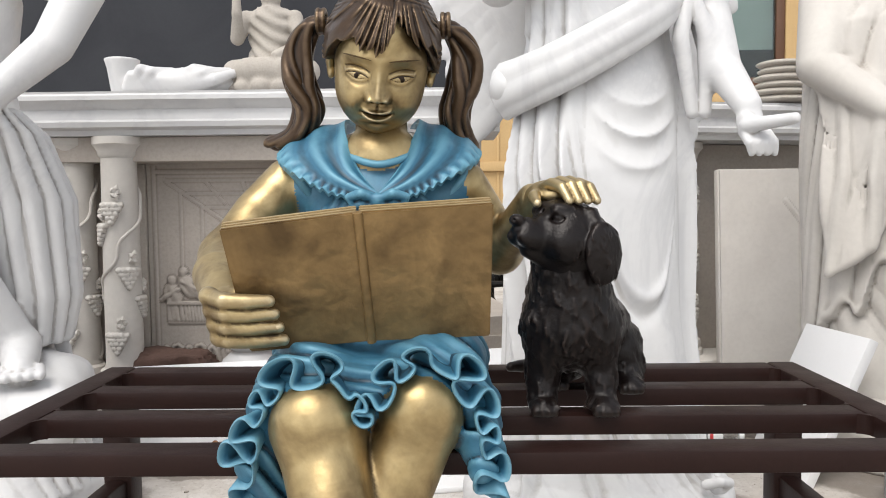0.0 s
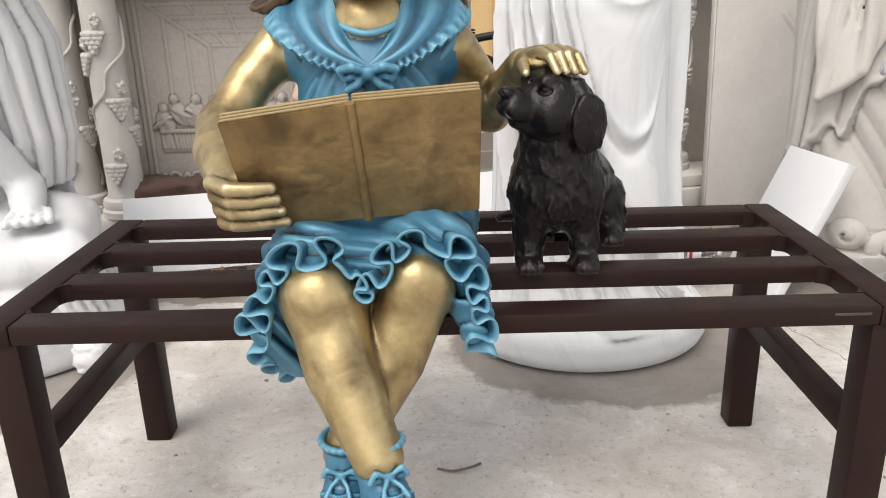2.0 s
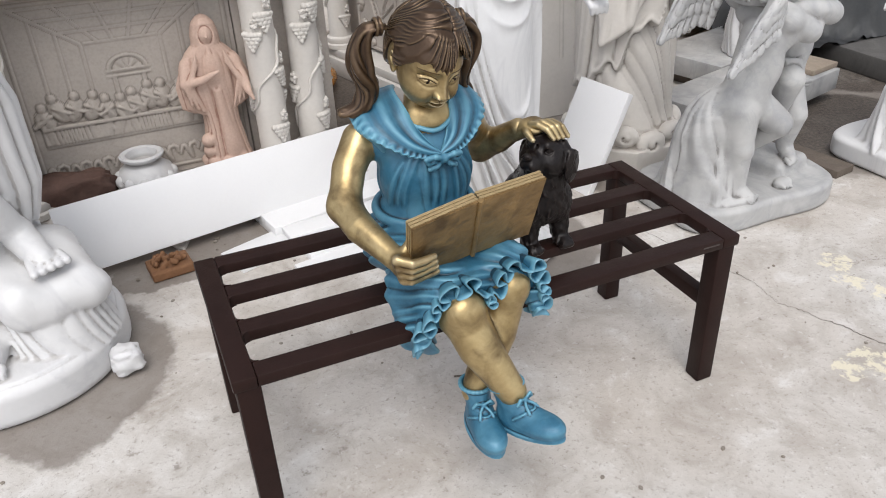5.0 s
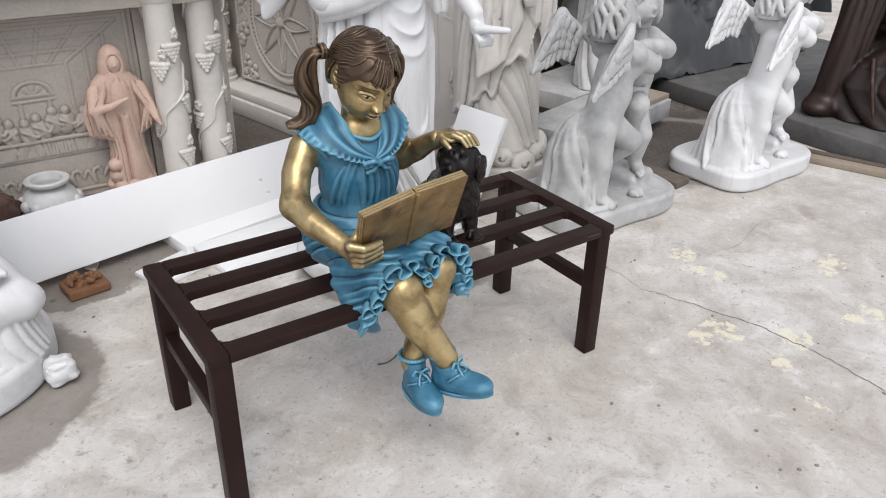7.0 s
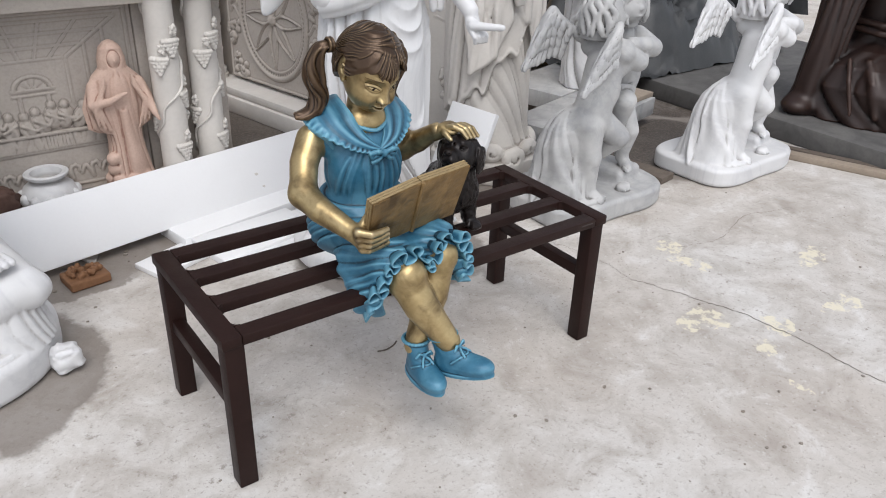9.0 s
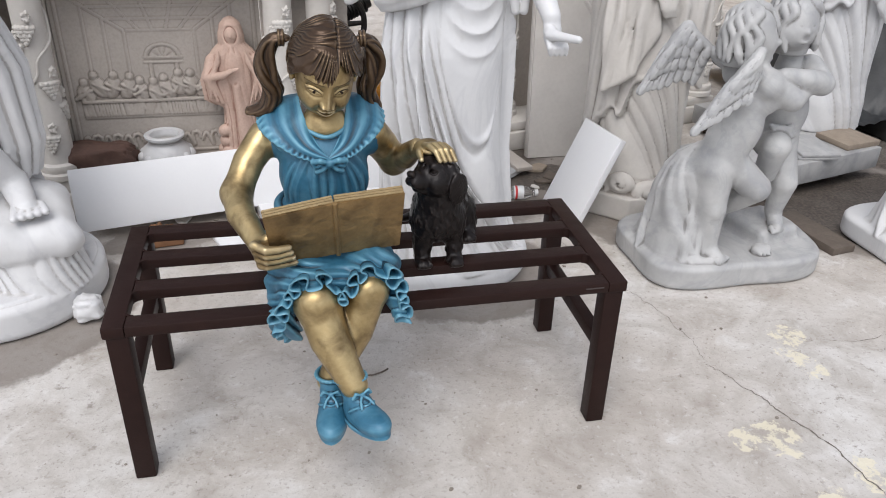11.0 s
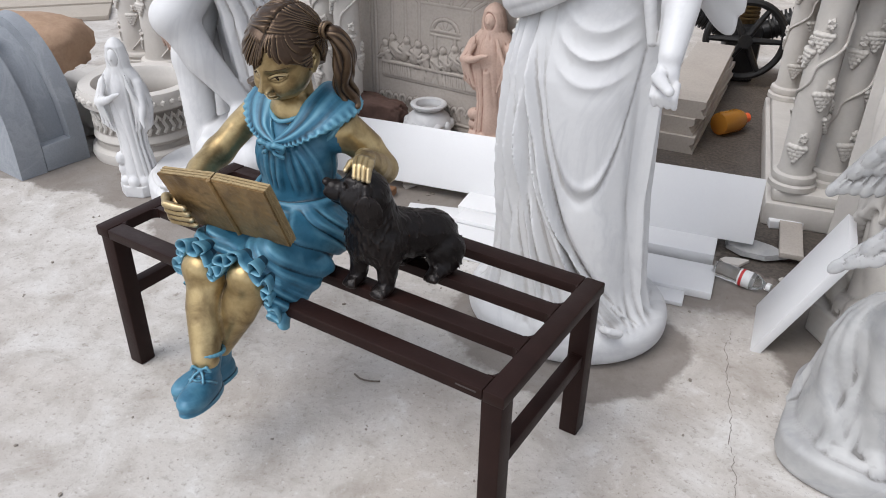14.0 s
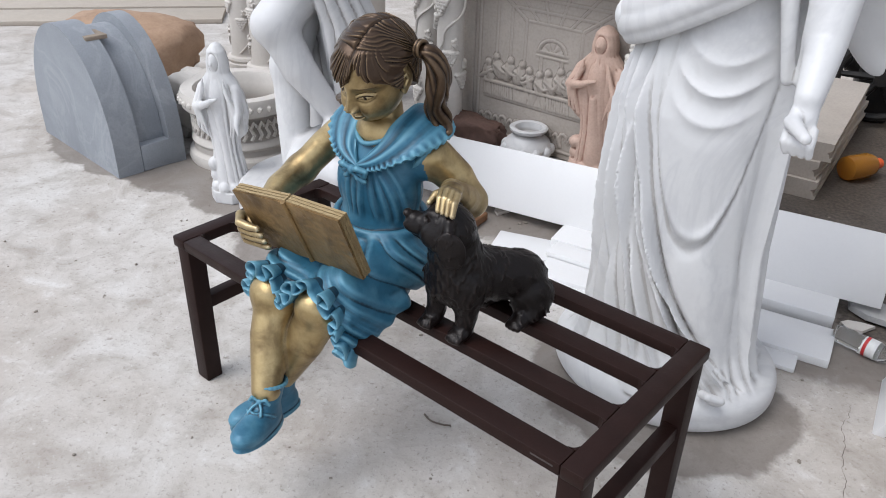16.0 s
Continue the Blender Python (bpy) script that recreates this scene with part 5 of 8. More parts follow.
        c.egg((0.2 + dx * 2, -0.11, 1.3), (0.035, 0.018, 0.025), k=0.008)
    # upper body
    c.robe([(1.2, 0.0, 0.01, 0.15, 0.115), (1.35, 0.0, 0.0, 0.165, 0.12), (1.5, 0.0, 0.01, 0.175, 0.11), (1.6, 0, 0.02, 0.10, 0.07)], folds(8, 0.007, 0.2, 2.0), k=0.03)
    c.limb((0, 0.01, 1.55), (0, 0.0, 1.68), 0.05, 0.045, k=0.02)
    c.egg((0, -0.01, 1.76), (0.075, 0.09, 0.105), k=0.02)
    c.egg((0, 0.02, 1.79), (0.09, 0.1, 0.1), k=0.02)
    c.chain([(0.17, 0.0, 1.5), (0.25, -0.03, 1.28), (0.265, -0.12, 1.08), (0.285, -0.22, 0.985)], [0.06, 0.05, 0.042, 0.03], k=0.02)
    c.egg((0.287, -0.235, 0.945), (0.030, 0.022, 0.042), (-18, 0, 0), k=0.012)
    for i in range(4):
        c.chain([(0.268 + 0.016 * i, -0.245, 0.925), (0.272 + 0.017 * i, -0.272, 0.90), (0.278 + 0.016 * i, -0.268, 0.878)], [0.0115, 0.0105, 0.008], k=0.003)
    c.chain([(0.272, -0.24, 0.955), (0.285, -0.272, 0.945), (0.305, -0.285, 0.938)], [0.013, 0.011, 0.009], k=0.004)
    c.limb((0.272, -0.255, 0.937), (0.332, -0.350, 0.942), 0.017, 0.012, k=0.004)
    c.chain([(-0.17, 0.0, 1.5), (-0.24, -0.02, 1.3), (-0.17, -0.14, 1.33), (-0.03, -0.18, 1.40)], [0.06, 0.05, 0.042, 0.03], k=0.02)
    # wings folded behind: broad overlapping feathers
    for sx in (-1, 1):
        for j in range(7):
            t = j / 6
            a = Vector((0.10 * sx, 0.175 + 0.008 * j, 1.50 - 0.03 * j))
            b = Vector((sx * (0.40 - 0.10 * t), 0.21 + 0.004 * j, 1.30 - 0.34 * t))
            way = (b - a).normalized()
            n_ = Vector((0, -1, 0))
            across_ = n_.cross(way).normalized()
            mid = (a + b) / 2
            c.egg(mid, ((b - a).length * 0.56, 0.062, 0.022), axes=(way, across_, way.cross(across_)), k=0.004)
            c.limb(mid + way * 0.02 + n_ * 0.026, b - way * 0.02 + n_ * 0.020, 0.004, k=0.003, cut=True)
        c.limb((0.06 * sx, 0.15, 1.50), (0.30 * sx, 0.19, 1.42), 0.05, 0.03, k=0.02)
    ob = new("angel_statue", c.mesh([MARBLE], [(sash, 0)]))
    ob.matrix_basis = pose(0.385, 0.985, 0)
    return tagged(ob, "tall white marble angel statue in a long draped robe", "statue")


angel()


def hero():
    c = Clay((-0.42, -0.4, 0.0), (0.46, 0.42, 1.75), 0.007)
    c.drum((0, 0, 0), 0.36, 0.125, 0.03, 0.95)
    c.drum((0, 0, 0.12), 0.335, 0.015, 0.007, 0.95, k=0.004)
    # worn rock on a ribbed stump under the raised foot
    def ribs(th, z):
        w = th + 2.6 * (z - 0.2) + 0.22 * np.sin(3 * th + 9 * z) + 0.1 * np.sin(24 * z + 2 * th)
        return 0.009 * (2 * np.abs(np.sin(11 * w)) ** 0.8 - 1) * (0.75 + 0.35 * np.sin(2 * th + 1))
    c.robe([(0.1, 0.18, -0.09, 0.158, 0.165), (0.18, 0.175, -0.09, 0.143, 0.150), (0.28, 0.17, -0.09, 0.125, 0.13)], ribs, k=0.006)
    def peaks(x, y, z):
        return 0.007 * np.sin(19 * x + 9 * z + 1.0) * np.sin(17 * y + 4 * x) + 0.005 * np.sin(31 * z - 14 * x + 11 * y) + 0.003 * np.sin(47 * x + 20 * y) * np.sin(39 * y + 28 * z)
    c.brick((0.165, -0.075, 0.302), (0.150, 0.165, 0.074), (9, 3, 20), 0.068, k=0.004, wave=peaks, swell=0.015)
    c.brick((0.13, 0.06, 0.32), (0.12, 0.09, 0.085), (-4, 8, -12), 0.07, k=0.03, wave=peaks, swell=0.015)
    # raised leg
    c.chain([(0.0, 0.02, 0.98), (0.0, -0.18, 0.80)], [0.11, 0.078], k=0.03)
    c.chain([(0.0, -0.18, 0.80), (0.06, -0.13, 0.64), (0.14, -0.03, 0.45)], [0.074, 0.064, 0.04], k=0.03)
    c.egg((-0.005, -0.215, 0.80), (0.05, 0.045, 0.055), k=0.03)
    c.chain([(0.14, -0.02, 0.43), (0.172, -0.085, 0.412), (0.200, -0.140, 0.396)], [0.046, 0.043, 0.033], k=0.02)
    for i in range(5):
        c.limb((0.166 + 0.018 * i, -0.140 + 0.004 * i, 0.394), (0.176 + 0.021 * i, -0.208 + 0.012 * i, 0.386), 0.0155, 0.0125, k=0.003)
    # standing leg
    c.chain([(-0.09, 0.05, 1.0), (-0.045, -0.09, 0.62)], [0.11, 0.072], k=0.03)
    c.chain([(-0.045, -0.09, 0.62), (-0.02, -0.11, 0.42), (0.01, -0.155, 0.2)], [0.07, 0.064, 0.038], k=0.03)
    c.chain([(0.01, -0.155, 0.180), (-0.005, -0.22, 0.166), (-0.012, -0.265, 0.156)], [0.046, 0.043, 0.033], k=0.02)
    for i in range(5):
        c.limb((-0.050 + 0.019 * i, -0.262, 0.154), (-0.058 + 0.021 * i, -0.322 + 0.009 * i, 0.148), 0.0155, 0.0125, k=0.003)
    for j in range(4):
        c.chain([(-0.14 + 0.02 * j, 0.02, 0.78 - 0.05 * j), (-0.09 + 0.02 * j, -0.12, 0.70 - 0.03 * j), (0.02, -0.13 + 0.02 * j, 0.69 - 0.02 * j)], [0.03, 0.018, 0.012], k=0.012)
    # trunk and shoulders
    c.robe([(0.92, -0.05, 0.05, 0.17, 0.13), (1.1, -0.05, 0.05, 0.15, 0.115), (1.3, -0.05, 0.05, 0.18, 0.125), (1.42, -0.05, 0.06, 0.16, 0.1)], None, k=0.04)
    c.limb((-0.05, 0.05, 1.42), (-0.05, 0.03, 1.52), 0.055, k=0.03)
    c.egg((-0.05, 0.02, 1.6), (0.08, 0.095, 0.11), k=0.02)
    c.chain([(0.12, 0.05, 1.4), (0.32, 0.0, 1.32), (0.27, -0.06, 1.17), (0.16, -0.12, 1.05)], [0.065, 0.055, 0.048, 0.036], k=0.02)
    c.egg((0.135, -0.135, 1.01), (0.04, 0.035, 0.045), k=0.015)
    for i in range(4):
        c.chain([(0.15 - 0.013 * i, -0.155, 1.0), (0.135 - 0.015 * i, -0.165, 0.965), (0.125 - 0.012 * i, -0.155, 0.945)], [0.012, 0.0105, 0.009], k=0.004)
    c.chain([(-0.22, 0.05, 1.4), (-0.3, 0.02, 1.2), (-0.28, -0.05, 1.05)], [0.065, 0.055, 0.045], k=0.02)
    # cloth that hangs from the hand and behind the leg
    c.robe([(0.42, 0.13, 0.10, 0.06, 0.08), (0.55, 0.15, 0.08, 0.08, 0.10), (0.8, 0.15, 0.05, 0.085, 0.11), (0.96, 0.145, -0.02, 0.06, 0.09), (1.02, 0.14, -0.08, 0.03, 0.05)], lambda th, z: 0.011 * (2 * np.abs(np.sin(5.5 * th + 1.5 * z + 0.4 * np.sin(2 * th))) ** 0.8 - 1), k=0.008)
    c.robe([(0.1, -0.04, 0.15, 0.24, 0.11), (0.5, -0.05, 0.15, 0.17, 0.09), (0.8, -0.05, 0.12, 0.15, 0.09), (1.0, -0.05, 0.1, 0.15, 0.09)], lambda th, z: 0.017 * (2 * np.abs(np.sin(6.5 * th + 1.6 * z + 0.8 * np.sin(2 * th + 1))) ** 0.8 - 1) + 0.003 * np.sin(13 * th + 5 * z), k=0.008)
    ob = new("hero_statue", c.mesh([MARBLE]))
    ob.matrix_basis = pose(-1.2, 1.01, 0)
    return tagged(ob, "white marble draped male figure with one foot on a rock", "statue")


hero()


def saint(plinth=True):
    """A robed figure with both arms drawn in, its mantle falling from the forearms in a cascade."""
    c = Clay((-0.4, -0.36, 0.0), (0.4, 0.36, 1.8), 0.0072)

    def octagon(x, y, z):
        p = np.maximum(np.maximum(np.abs(x), np.abs(y)), (np.abs(x) + np.abs(y)) * 0.7071) - 0.275
        return np.maximum(p, np.abs(z - 0.055) - 0.055)
    if plinth:
        c.put(octagon, (-0.28, -0.28, 0), (0.28, 0.28, 0.11), k=0.006)
        c.drum((0, 0, 0.09), 0.245, 0.075, 0.03, k=0.012)
        # scrolled clouds, wound one way and the other
        for k in range(15):
            a = 2 * math.pi * k / 15 + 0.06 * math.sin(k * 2.3)
            size = 0.050 + 0.010 * math.sin(k * 1.9)
            out, along = np.array((math.cos(a), math.sin(a), 0)), np.array((-math.sin(a), math.cos(a), 0))
            mid = out * (0.236 + 0.008 * math.sin(k * 1.3)) + np.array((0, 0, 0.145 + 0.018 * math.sin(k * 2.7)))
            c.egg(mid, (0.034, size * 1.15, size * 0.92), axes=(out, along, (0, 0, 1)), k=0.010)
            way = 1 if k % 2 else -1
            turn = [mid + out * (0.036 - 0.010 * (q / 8)) * 1.0 + along * way * size * (0.78 - 0.075 * q) * math.cos(0.85 * q) + np.array((0, 0, size * (0.74 - 0.07 * q) * math.sin(0.85 * q))) for q in range(9)]
            c.chain(turn, 0.0065, k=0.006, cut=True)
    foot = 0.13 if plinth else 0.0

    def gown(th, z):
        # long folds that fan out from the raised hip to the far foot
        w = th + 1.5 * (z - 0.5) + 0.3 * np.sin(2 * th + 1.0) + 0.10 * np.sin(7 * z + 2 * th)
        size = 0.6 + 0.5 * np.sin(2.0 * th + 0.4) ** 2
        return 0.013 * size * (2 * np.abs(np.sin(5.5 * w)) ** 0.75 - 1) + 0.004 * (2 * np.abs(np.sin(12.5 * w + 1.2)) - 1) + 0.012 * np.clip((0.24 - z) / 0.1, 0, 1)
    c.robe([(foot, 0, 0, 0.205, 0.188), (0.4, 0, 0, 0.195, 0.172), (0.8, 0, 0, 0.2, 0.16), (1.1, 0, 0, 0.215, 0.16), (1.35, 0, 0.01, 0.2, 0.14), (1.5, 0, 0.02, 0.1, 0.09)], gown, k=0.012)

    def mantle(th, z):
        # an outer cloth whose hem climbs across the front, with drawn folds that curve towards the hands
        w = th + 1.3 * (1.15 - z) + 0.22 * np.sin(2 * th) + 0.05 * np.sin(11 * z)
        ripple = 0.035 * np.sin(9 * th + 0.5) + 0.02 * np.sin(17 * th)
        hem = 0.56 + 0.25 * np.cos(th + 0.5) + ripple
        deep = 0.5 + 0.5 * np.sin(1.5 * th + 0.8) ** 2
        lip = 0.007 * np.exp(-((z - hem - 0.012) / 0.014) ** 2)
        return lip + 0.014 * deep * (2 * np.abs(np.sin(4.5 * w)) ** 0.75 - 1) + 0.003 * np.sin(19 * w) - 0.06 * np.clip((hem - z) / 0.016, 0, 1)
    c.robe([(0.3, 0, 0, 0.225, 0.2), (0.7, -0.01, -0.005, 0.226, 0.188), (1.0, -0.01, -0.005, 0.236, 0.183), (1.3, 0, 0.005, 0.225, 0.165), (1.46, 0, 0.02, 0.13, 0.11)], mantle, k=0.006)
    c.chain([(-0.2, 0.0, 1.38), (-0.255, -0.08, 1.17), (-0.12, -0.19, 1.03)], [0.075, 0.062, 0.040], k=0.03)
    c.chain([(0.2, 0.0, 1.38), (0.235, -0.1, 1.17), (0.02, -0.20, 1.02)], [0.075, 0.060, 0.038], k=0.03)

    # cloth that falls from the forearms in slanting leaves with a folded edge
    def drift(x, y, z):
        return 0.005 * np.sin(34 * x + 13 * z) + 0.003 * np.sin(21 * z - 40 * x)
    for a_, b_, d_ in (((-0.245, -0.07, 1.14), (-0.115, -0.195, 1.02), (-0.245, -0.135, 0.56)), ((-0.115, -0.195, 1.02), (-0.245, -0.135, 0.56), (-0.150, -0.200, 0.64)), ((-0.115, -0.195, 1.02), (-0.150, -0.200, 0.64), (-0.075, -0.208, 0.80)),
                       ((-0.01, -0.200, 1.00), (-0.045, -0.205, 0.88), (0.03, -0.205, 0.78)), ((-0.01, -0.200, 1.00), (0.09, -0.192, 0.66), (0.15, -0.165, 1.05)), ((0.09, -0.192, 0.66), (0.15, -0.165, 1.05), (0.18, -0.15, 0.56))):
        c.sheet(a_, b_, d_, 0.0095, k=0.014, wave=drift, swell=0.01)
    for line in (((-0.20, -0.12, 1.08), (-0.21, -0.150, 0.84), (-0.242, -0.142, 0.57)), ((-0.13, -0.192, 1.02), (-0.152, -0.200, 0.84), (-0.152, -0.206, 0.65)), ((-0.10, -0.20, 1.0), (-0.085, -0.210, 0.9), (-0.076, -0.213, 0.81)),
                 ((0.0, -0.202, 0.99), (0.035, -0.207, 0.90), (0.032, -0.210, 0.79)), ((0.10, -0.19, 1.0), (0.11, -0.192, 0.84), (0.093, -0.196, 0.67)), ((0.16, -0.17, 1.04), (0.17, -0.165, 0.8), (0.18, -0.155, 0.57))):
        c.chain([np.array(q) for q in line], [0.007, 0.013, 0.011], k=0.018)
    c.egg((-0.085, -0.218, 0.975), (0.036, 0.027, 0.048), (-12, 28, 0), k=0.012)
    for i in range(4):
        c.chain([(-0.098 + 0.015 * i, -0.238, 0.955), (-0.085 + 0.016 * i, -0.246, 0.905), (-0.066 + 0.014 * i, -0.240, 0.872)], [0.0125, 0.0105, 0.008], k=0.003)
    c.chain([(-0.055, -0.235, 0.99), (-0.035, -0.248, 0.955), (-0.028, -0.246, 0.925)], [0.013, 0.011, 0.008], k=0.004)
    c.egg((0, 0, 1.62), (0.085, 0.1, 0.12), k=0.02)
    c.egg((0, 0.02, 1.63), (0.11, 0.11, 0.14), k=0.02)
    for j in range(6):
        for sx in (-1, 1):
            c.chain([(sx * (0.06 + 0.01 * j), -0.06 + 0.02 * j, 1.6), (sx * (0.10 + 0.008 * j), -0.08 + 0.025 * j, 1.48), (sx * (0.11 + 0.006 * j), -0.1 + 0.025 * j, 1.36)], [0.02, 0.022, 0.012], k=0.008)
    if plinth:
        ob = new("saint_statue", c.mesh([MARBLE_DUST]))
        ob.matrix_basis = pose(1.365, 1.46, 0)
        return tagged(ob, "dusty white marble saint statue in a long mantle", "statue")
    ob = new("robed_statue", c.mesh([MARBLE]))
    ob.matrix_basis = pose(2.58, 1.87, 0.166, 0, 0, -24)
    return tagged(ob, "white marble robed statue standing on stacked slabs", "statue")


saint()
saint(plinth=False)


def cherubs():
    c = Clay((-0.54, -0.38, 0.0), (0.5, 0.36, 1.09), 0.0056)

    def base(x, y, z):
        e = ((np.abs(x + 0.05) / 0.372) ** 4 + (np.abs(y + 0.02) / 0.250) ** 4) ** 0.25
        p = (e - 1) * 0.27 - 0.005 * np.sin(5 * np.arctan2(y, x) + 1)
        q = np.abs(z - 0.05) - 0.05
        r_ = 0.022
        return np.sqrt(np.maximum(p + r_, 0) ** 2 + np.maximum(q + r_, 0) ** 2) + np.minimum(np.maximum(p, q) + r_, 0) - r_
    c.put(base, (-0.45, -0.3, 0), (0.45, 0.3, 0.1), k=0.01, swell=0.02)
    # smooth draped stump that the nearer child leans on; its cloth runs out beside the foot
    def stump(th, z):
        low = np.clip((0.46 - z) / 0.34, 0, 1)
        w = th + 2.0 * (z - 0.2) + 0.42 * np.sin(8 * z + 1.5 * th) + 0.40 * np.sin(2 * th + 0.6)
        big = 0.016 * np.sin(5.0 * w) * (0.6 + 0.5 * np.sin(1.7 * th + 1 + 6 * z)) + 0.007 * np.sin(9 * w + 9 * z + 1)
        return (0.22 + 0.78 * low) * big + 0.014 * low ** 2
    c.robe([(0.09, -0.285, -0.05, 0.100, 0.14), (0.2, -0.298, -0.05, 0.076, 0.105), (0.34, -0.295, -0.055, 0.070, 0.095), (0.42, -0.28, -0.06, 0.062, 0.082), (0.47, -0.262, -0.065, 0.048, 0.06), (0.50, -0.245, -0.065, 0.02, 0.03)], stump, k=0.018)
    for j in range(4):
        c.chain([(-0.25 + 0.010 * j, -0.12, 0.38 - 0.03 * j), (-0.275 + 0.018 * j, -0.165 - 0.004 * j, 0.24), (-0.30 + 0.026 * j, -0.205 + 0.010 * (j % 2), 0.106)], [0.005, 0.009, 0.011], k=0.016)
    c.chain([(-0.33, -0.15, 0.105), (-0.27, -0.215, 0.106), (-0.17, -0.235, 0.105)], [0.012, 0.016, 0.010], k=0.014)
    c.egg((0.03, -0.19, 0.115), (0.04, 0.03, 0.022), k=0.008)
    for j in range(3):
        c.limb((0.0 + 0.018 * j, -0.19, 0.12), (0.012 + 0.018 * j, -0.222, 0.108), 0.008, 0.006, k=0.003)
    c.brick((0.13, -0.02, 0.12), (0.10, 0.11, 0.04), (0, 0, 12), 0.03, k=0.03)

    def child(hips, chest, neck):
        hips, chest, neck = (np.array(v) for v in (hips, chest, neck))
        c.chain([hips, (hips + chest) / 2, chest, chest * 0.4 + neck * 0.6], [0.086, 0.080, 0.082, 0.050], k=0.035)
        c.egg((hips * 0.45 + chest * 0.55) + np.array((0.02, -0.03, 0.0)), (0.062, 0.052, 0.07), k=0.03)
        c.limb(neck - np.array((0, 0, 0.05)), neck + np.array((0, 0, 0.05)), 0.040, k=0.02)

    # nearer child, leaning towards the other, one knee drawn up
    child((-0.185, -0.13, 0.47), (-0.135, -0.13, 0.69), (-0.12, -0.125, 0.79))
    c.chain([(-0.10, -0.19, 0.755), (-0.125, -0.125, 0.775), (-0.14, -0.05, 0.765)], [0.05, 0.052, 0.05], k=0.02)
    c.egg((-0.228, -0.13, 0.455), (0.056, 0.062, 0.064), k=0.016)
    c.egg((-0.205, -0.06, 0.455), (0.056, 0.056, 0.062), k=0.012)
    c.chain([(-0.21, -0.155, 0.44), (-0.205, -0.17, 0.31), (-0.203, -0.17, 0.27), (-0.192, -0.175, 0.15)], [0.066, 0.051, 0.049, 0.034], k=0.018)
    c.egg((-0.202, -0.203, 0.30), (0.03, 0.022, 0.03), k=0.02)
    c.chain([(-0.190, -0.178, 0.13), (-0.178, -0.205, 0.118), (-0.165, -0.222, 0.112)], [0.032, 0.029, 0.022], k=0.012)
    for i in range(5):
        c.limb((-0.187 + 0.012 * i, -0.226 + 0.003 * i, 0.113), (-0.178 + 0.013 * i, -0.250 + 0.007 * i, 0.108), 0.009, 0.008, k=0.002)
    c.chain([(-0.14, -0.15, 0.45), (-0.055, -0.19, 0.375), (-0.075, -0.11, 0.29), (-0.085, -0.06, 0.24)], [0.062, 0.052, 0.040, 0.03], k=0.014)
    c.chain([(-0.085, -0.17, 0.755), (-0.01, -0.205, 0.71), (0.075, -0.15, 0.73)], [0.052, 0.042, 0.03], k=0.015)
    c.egg((-0.085, -0.185, 0.70), (0.045, 0.03, 0.045), k=0.02)
    # further child
    child((0.10, -0.01, 0.50), (0.085, -0.03, 0.70), (0.07, -0.035, 0.80))
    c.chain([(0.115, -0.03, 0.46), (0.135, -0.085, 0.34), (0.135, -0.065, 0.22)], [0.066, 0.050, 0.034], k=0.018)
    c.chain([(0.142, -0.065, 0.195), (0.130, -0.105, 0.175), (0.122, -0.128, 0.168)], [0.031, 0.027, 0.02], k=0.012)
    for i in range(5):
        c.limb((0.098 + 0.0115 * i, -0.124, 0.169), (0.092 + 0.0125 * i, -0.152 + 0.004 * i, 0.160), 0.009, 0.008, k=0.002)
    c.chain([(0.075, -0.04, 0.49), (0.03, -0.13, 0.51), (0.045, -0.08, 0.38)], [0.064, 0.052, 0.040], k=0.018)
    c.chain([(0.145, -0.05, 0.77), (0.13, -0.155, 0.745), (0.03, -0.19, 0.775), (-0.04, -0.18, 0.79)], [0.050, 0.043, 0.034, 0.024], k=0.015)
    for j in range(3):
        c.chain([(0.0 + 0.01 * j, -0.11, 0.585 - 0.012 * j), (0.075 + 0.01 * j, -0.115, 0.57 - 0.014 * j), (0.155, -0.06, 0.57 - 0.016 * j)], [0.007, 0.009, 0.007], k=0.008)
    # heads side by side; wavy locks that hang to the neck
    for hx, hy, hz, fx in ((-0.155, -0.10, 0.915, 1), (0.03, -0.06, 0.94, -1)):
        c.egg((hx, hy, hz), (0.080, 0.084, 0.090), k=0.015)
        c.robe([(hz - 0.11, hx - 0.016 * fx, hy + 0.016, 0.060, 0.062), (hz, hx - 0.004 * fx, hy + 0.006, 0.080, 0.084)], None, k=0.01)
        c.egg((hx + 0.036 * fx, hy - 0.036, hz - 0.03), (0.046, 0.042, 0.046), k=0.02)
        if fx < 0:
            c.egg((hx, hy - 0.045, hz - 0.025), (0.055, 0.045, 0.055), k=0.02)
            c.egg((hx - 0.005, hy - 0.092, hz - 0.018), (0.010, 0.013, 0.012), k=0.008)
            c.chain([(hx - 0.02, hy - 0.084, hz - 0.05), (hx - 0.003, hy - 0.092, hz - 0.05), (hx + 0.012, hy - 0.084, hz - 0.05)], 0.0055, k=0.004)
            for s in (-1, 1):
                c.egg((hx - 0.003 + 0.03 * s, hy - 0.091, hz + 0.004), (0.014, 0.010, 0.007), k=0.006, cut=True)
        else:
            c.egg((hx + 0.075, hy - 0.06, hz - 0.02), (0.012, 0.011, 0.011), k=0.008)
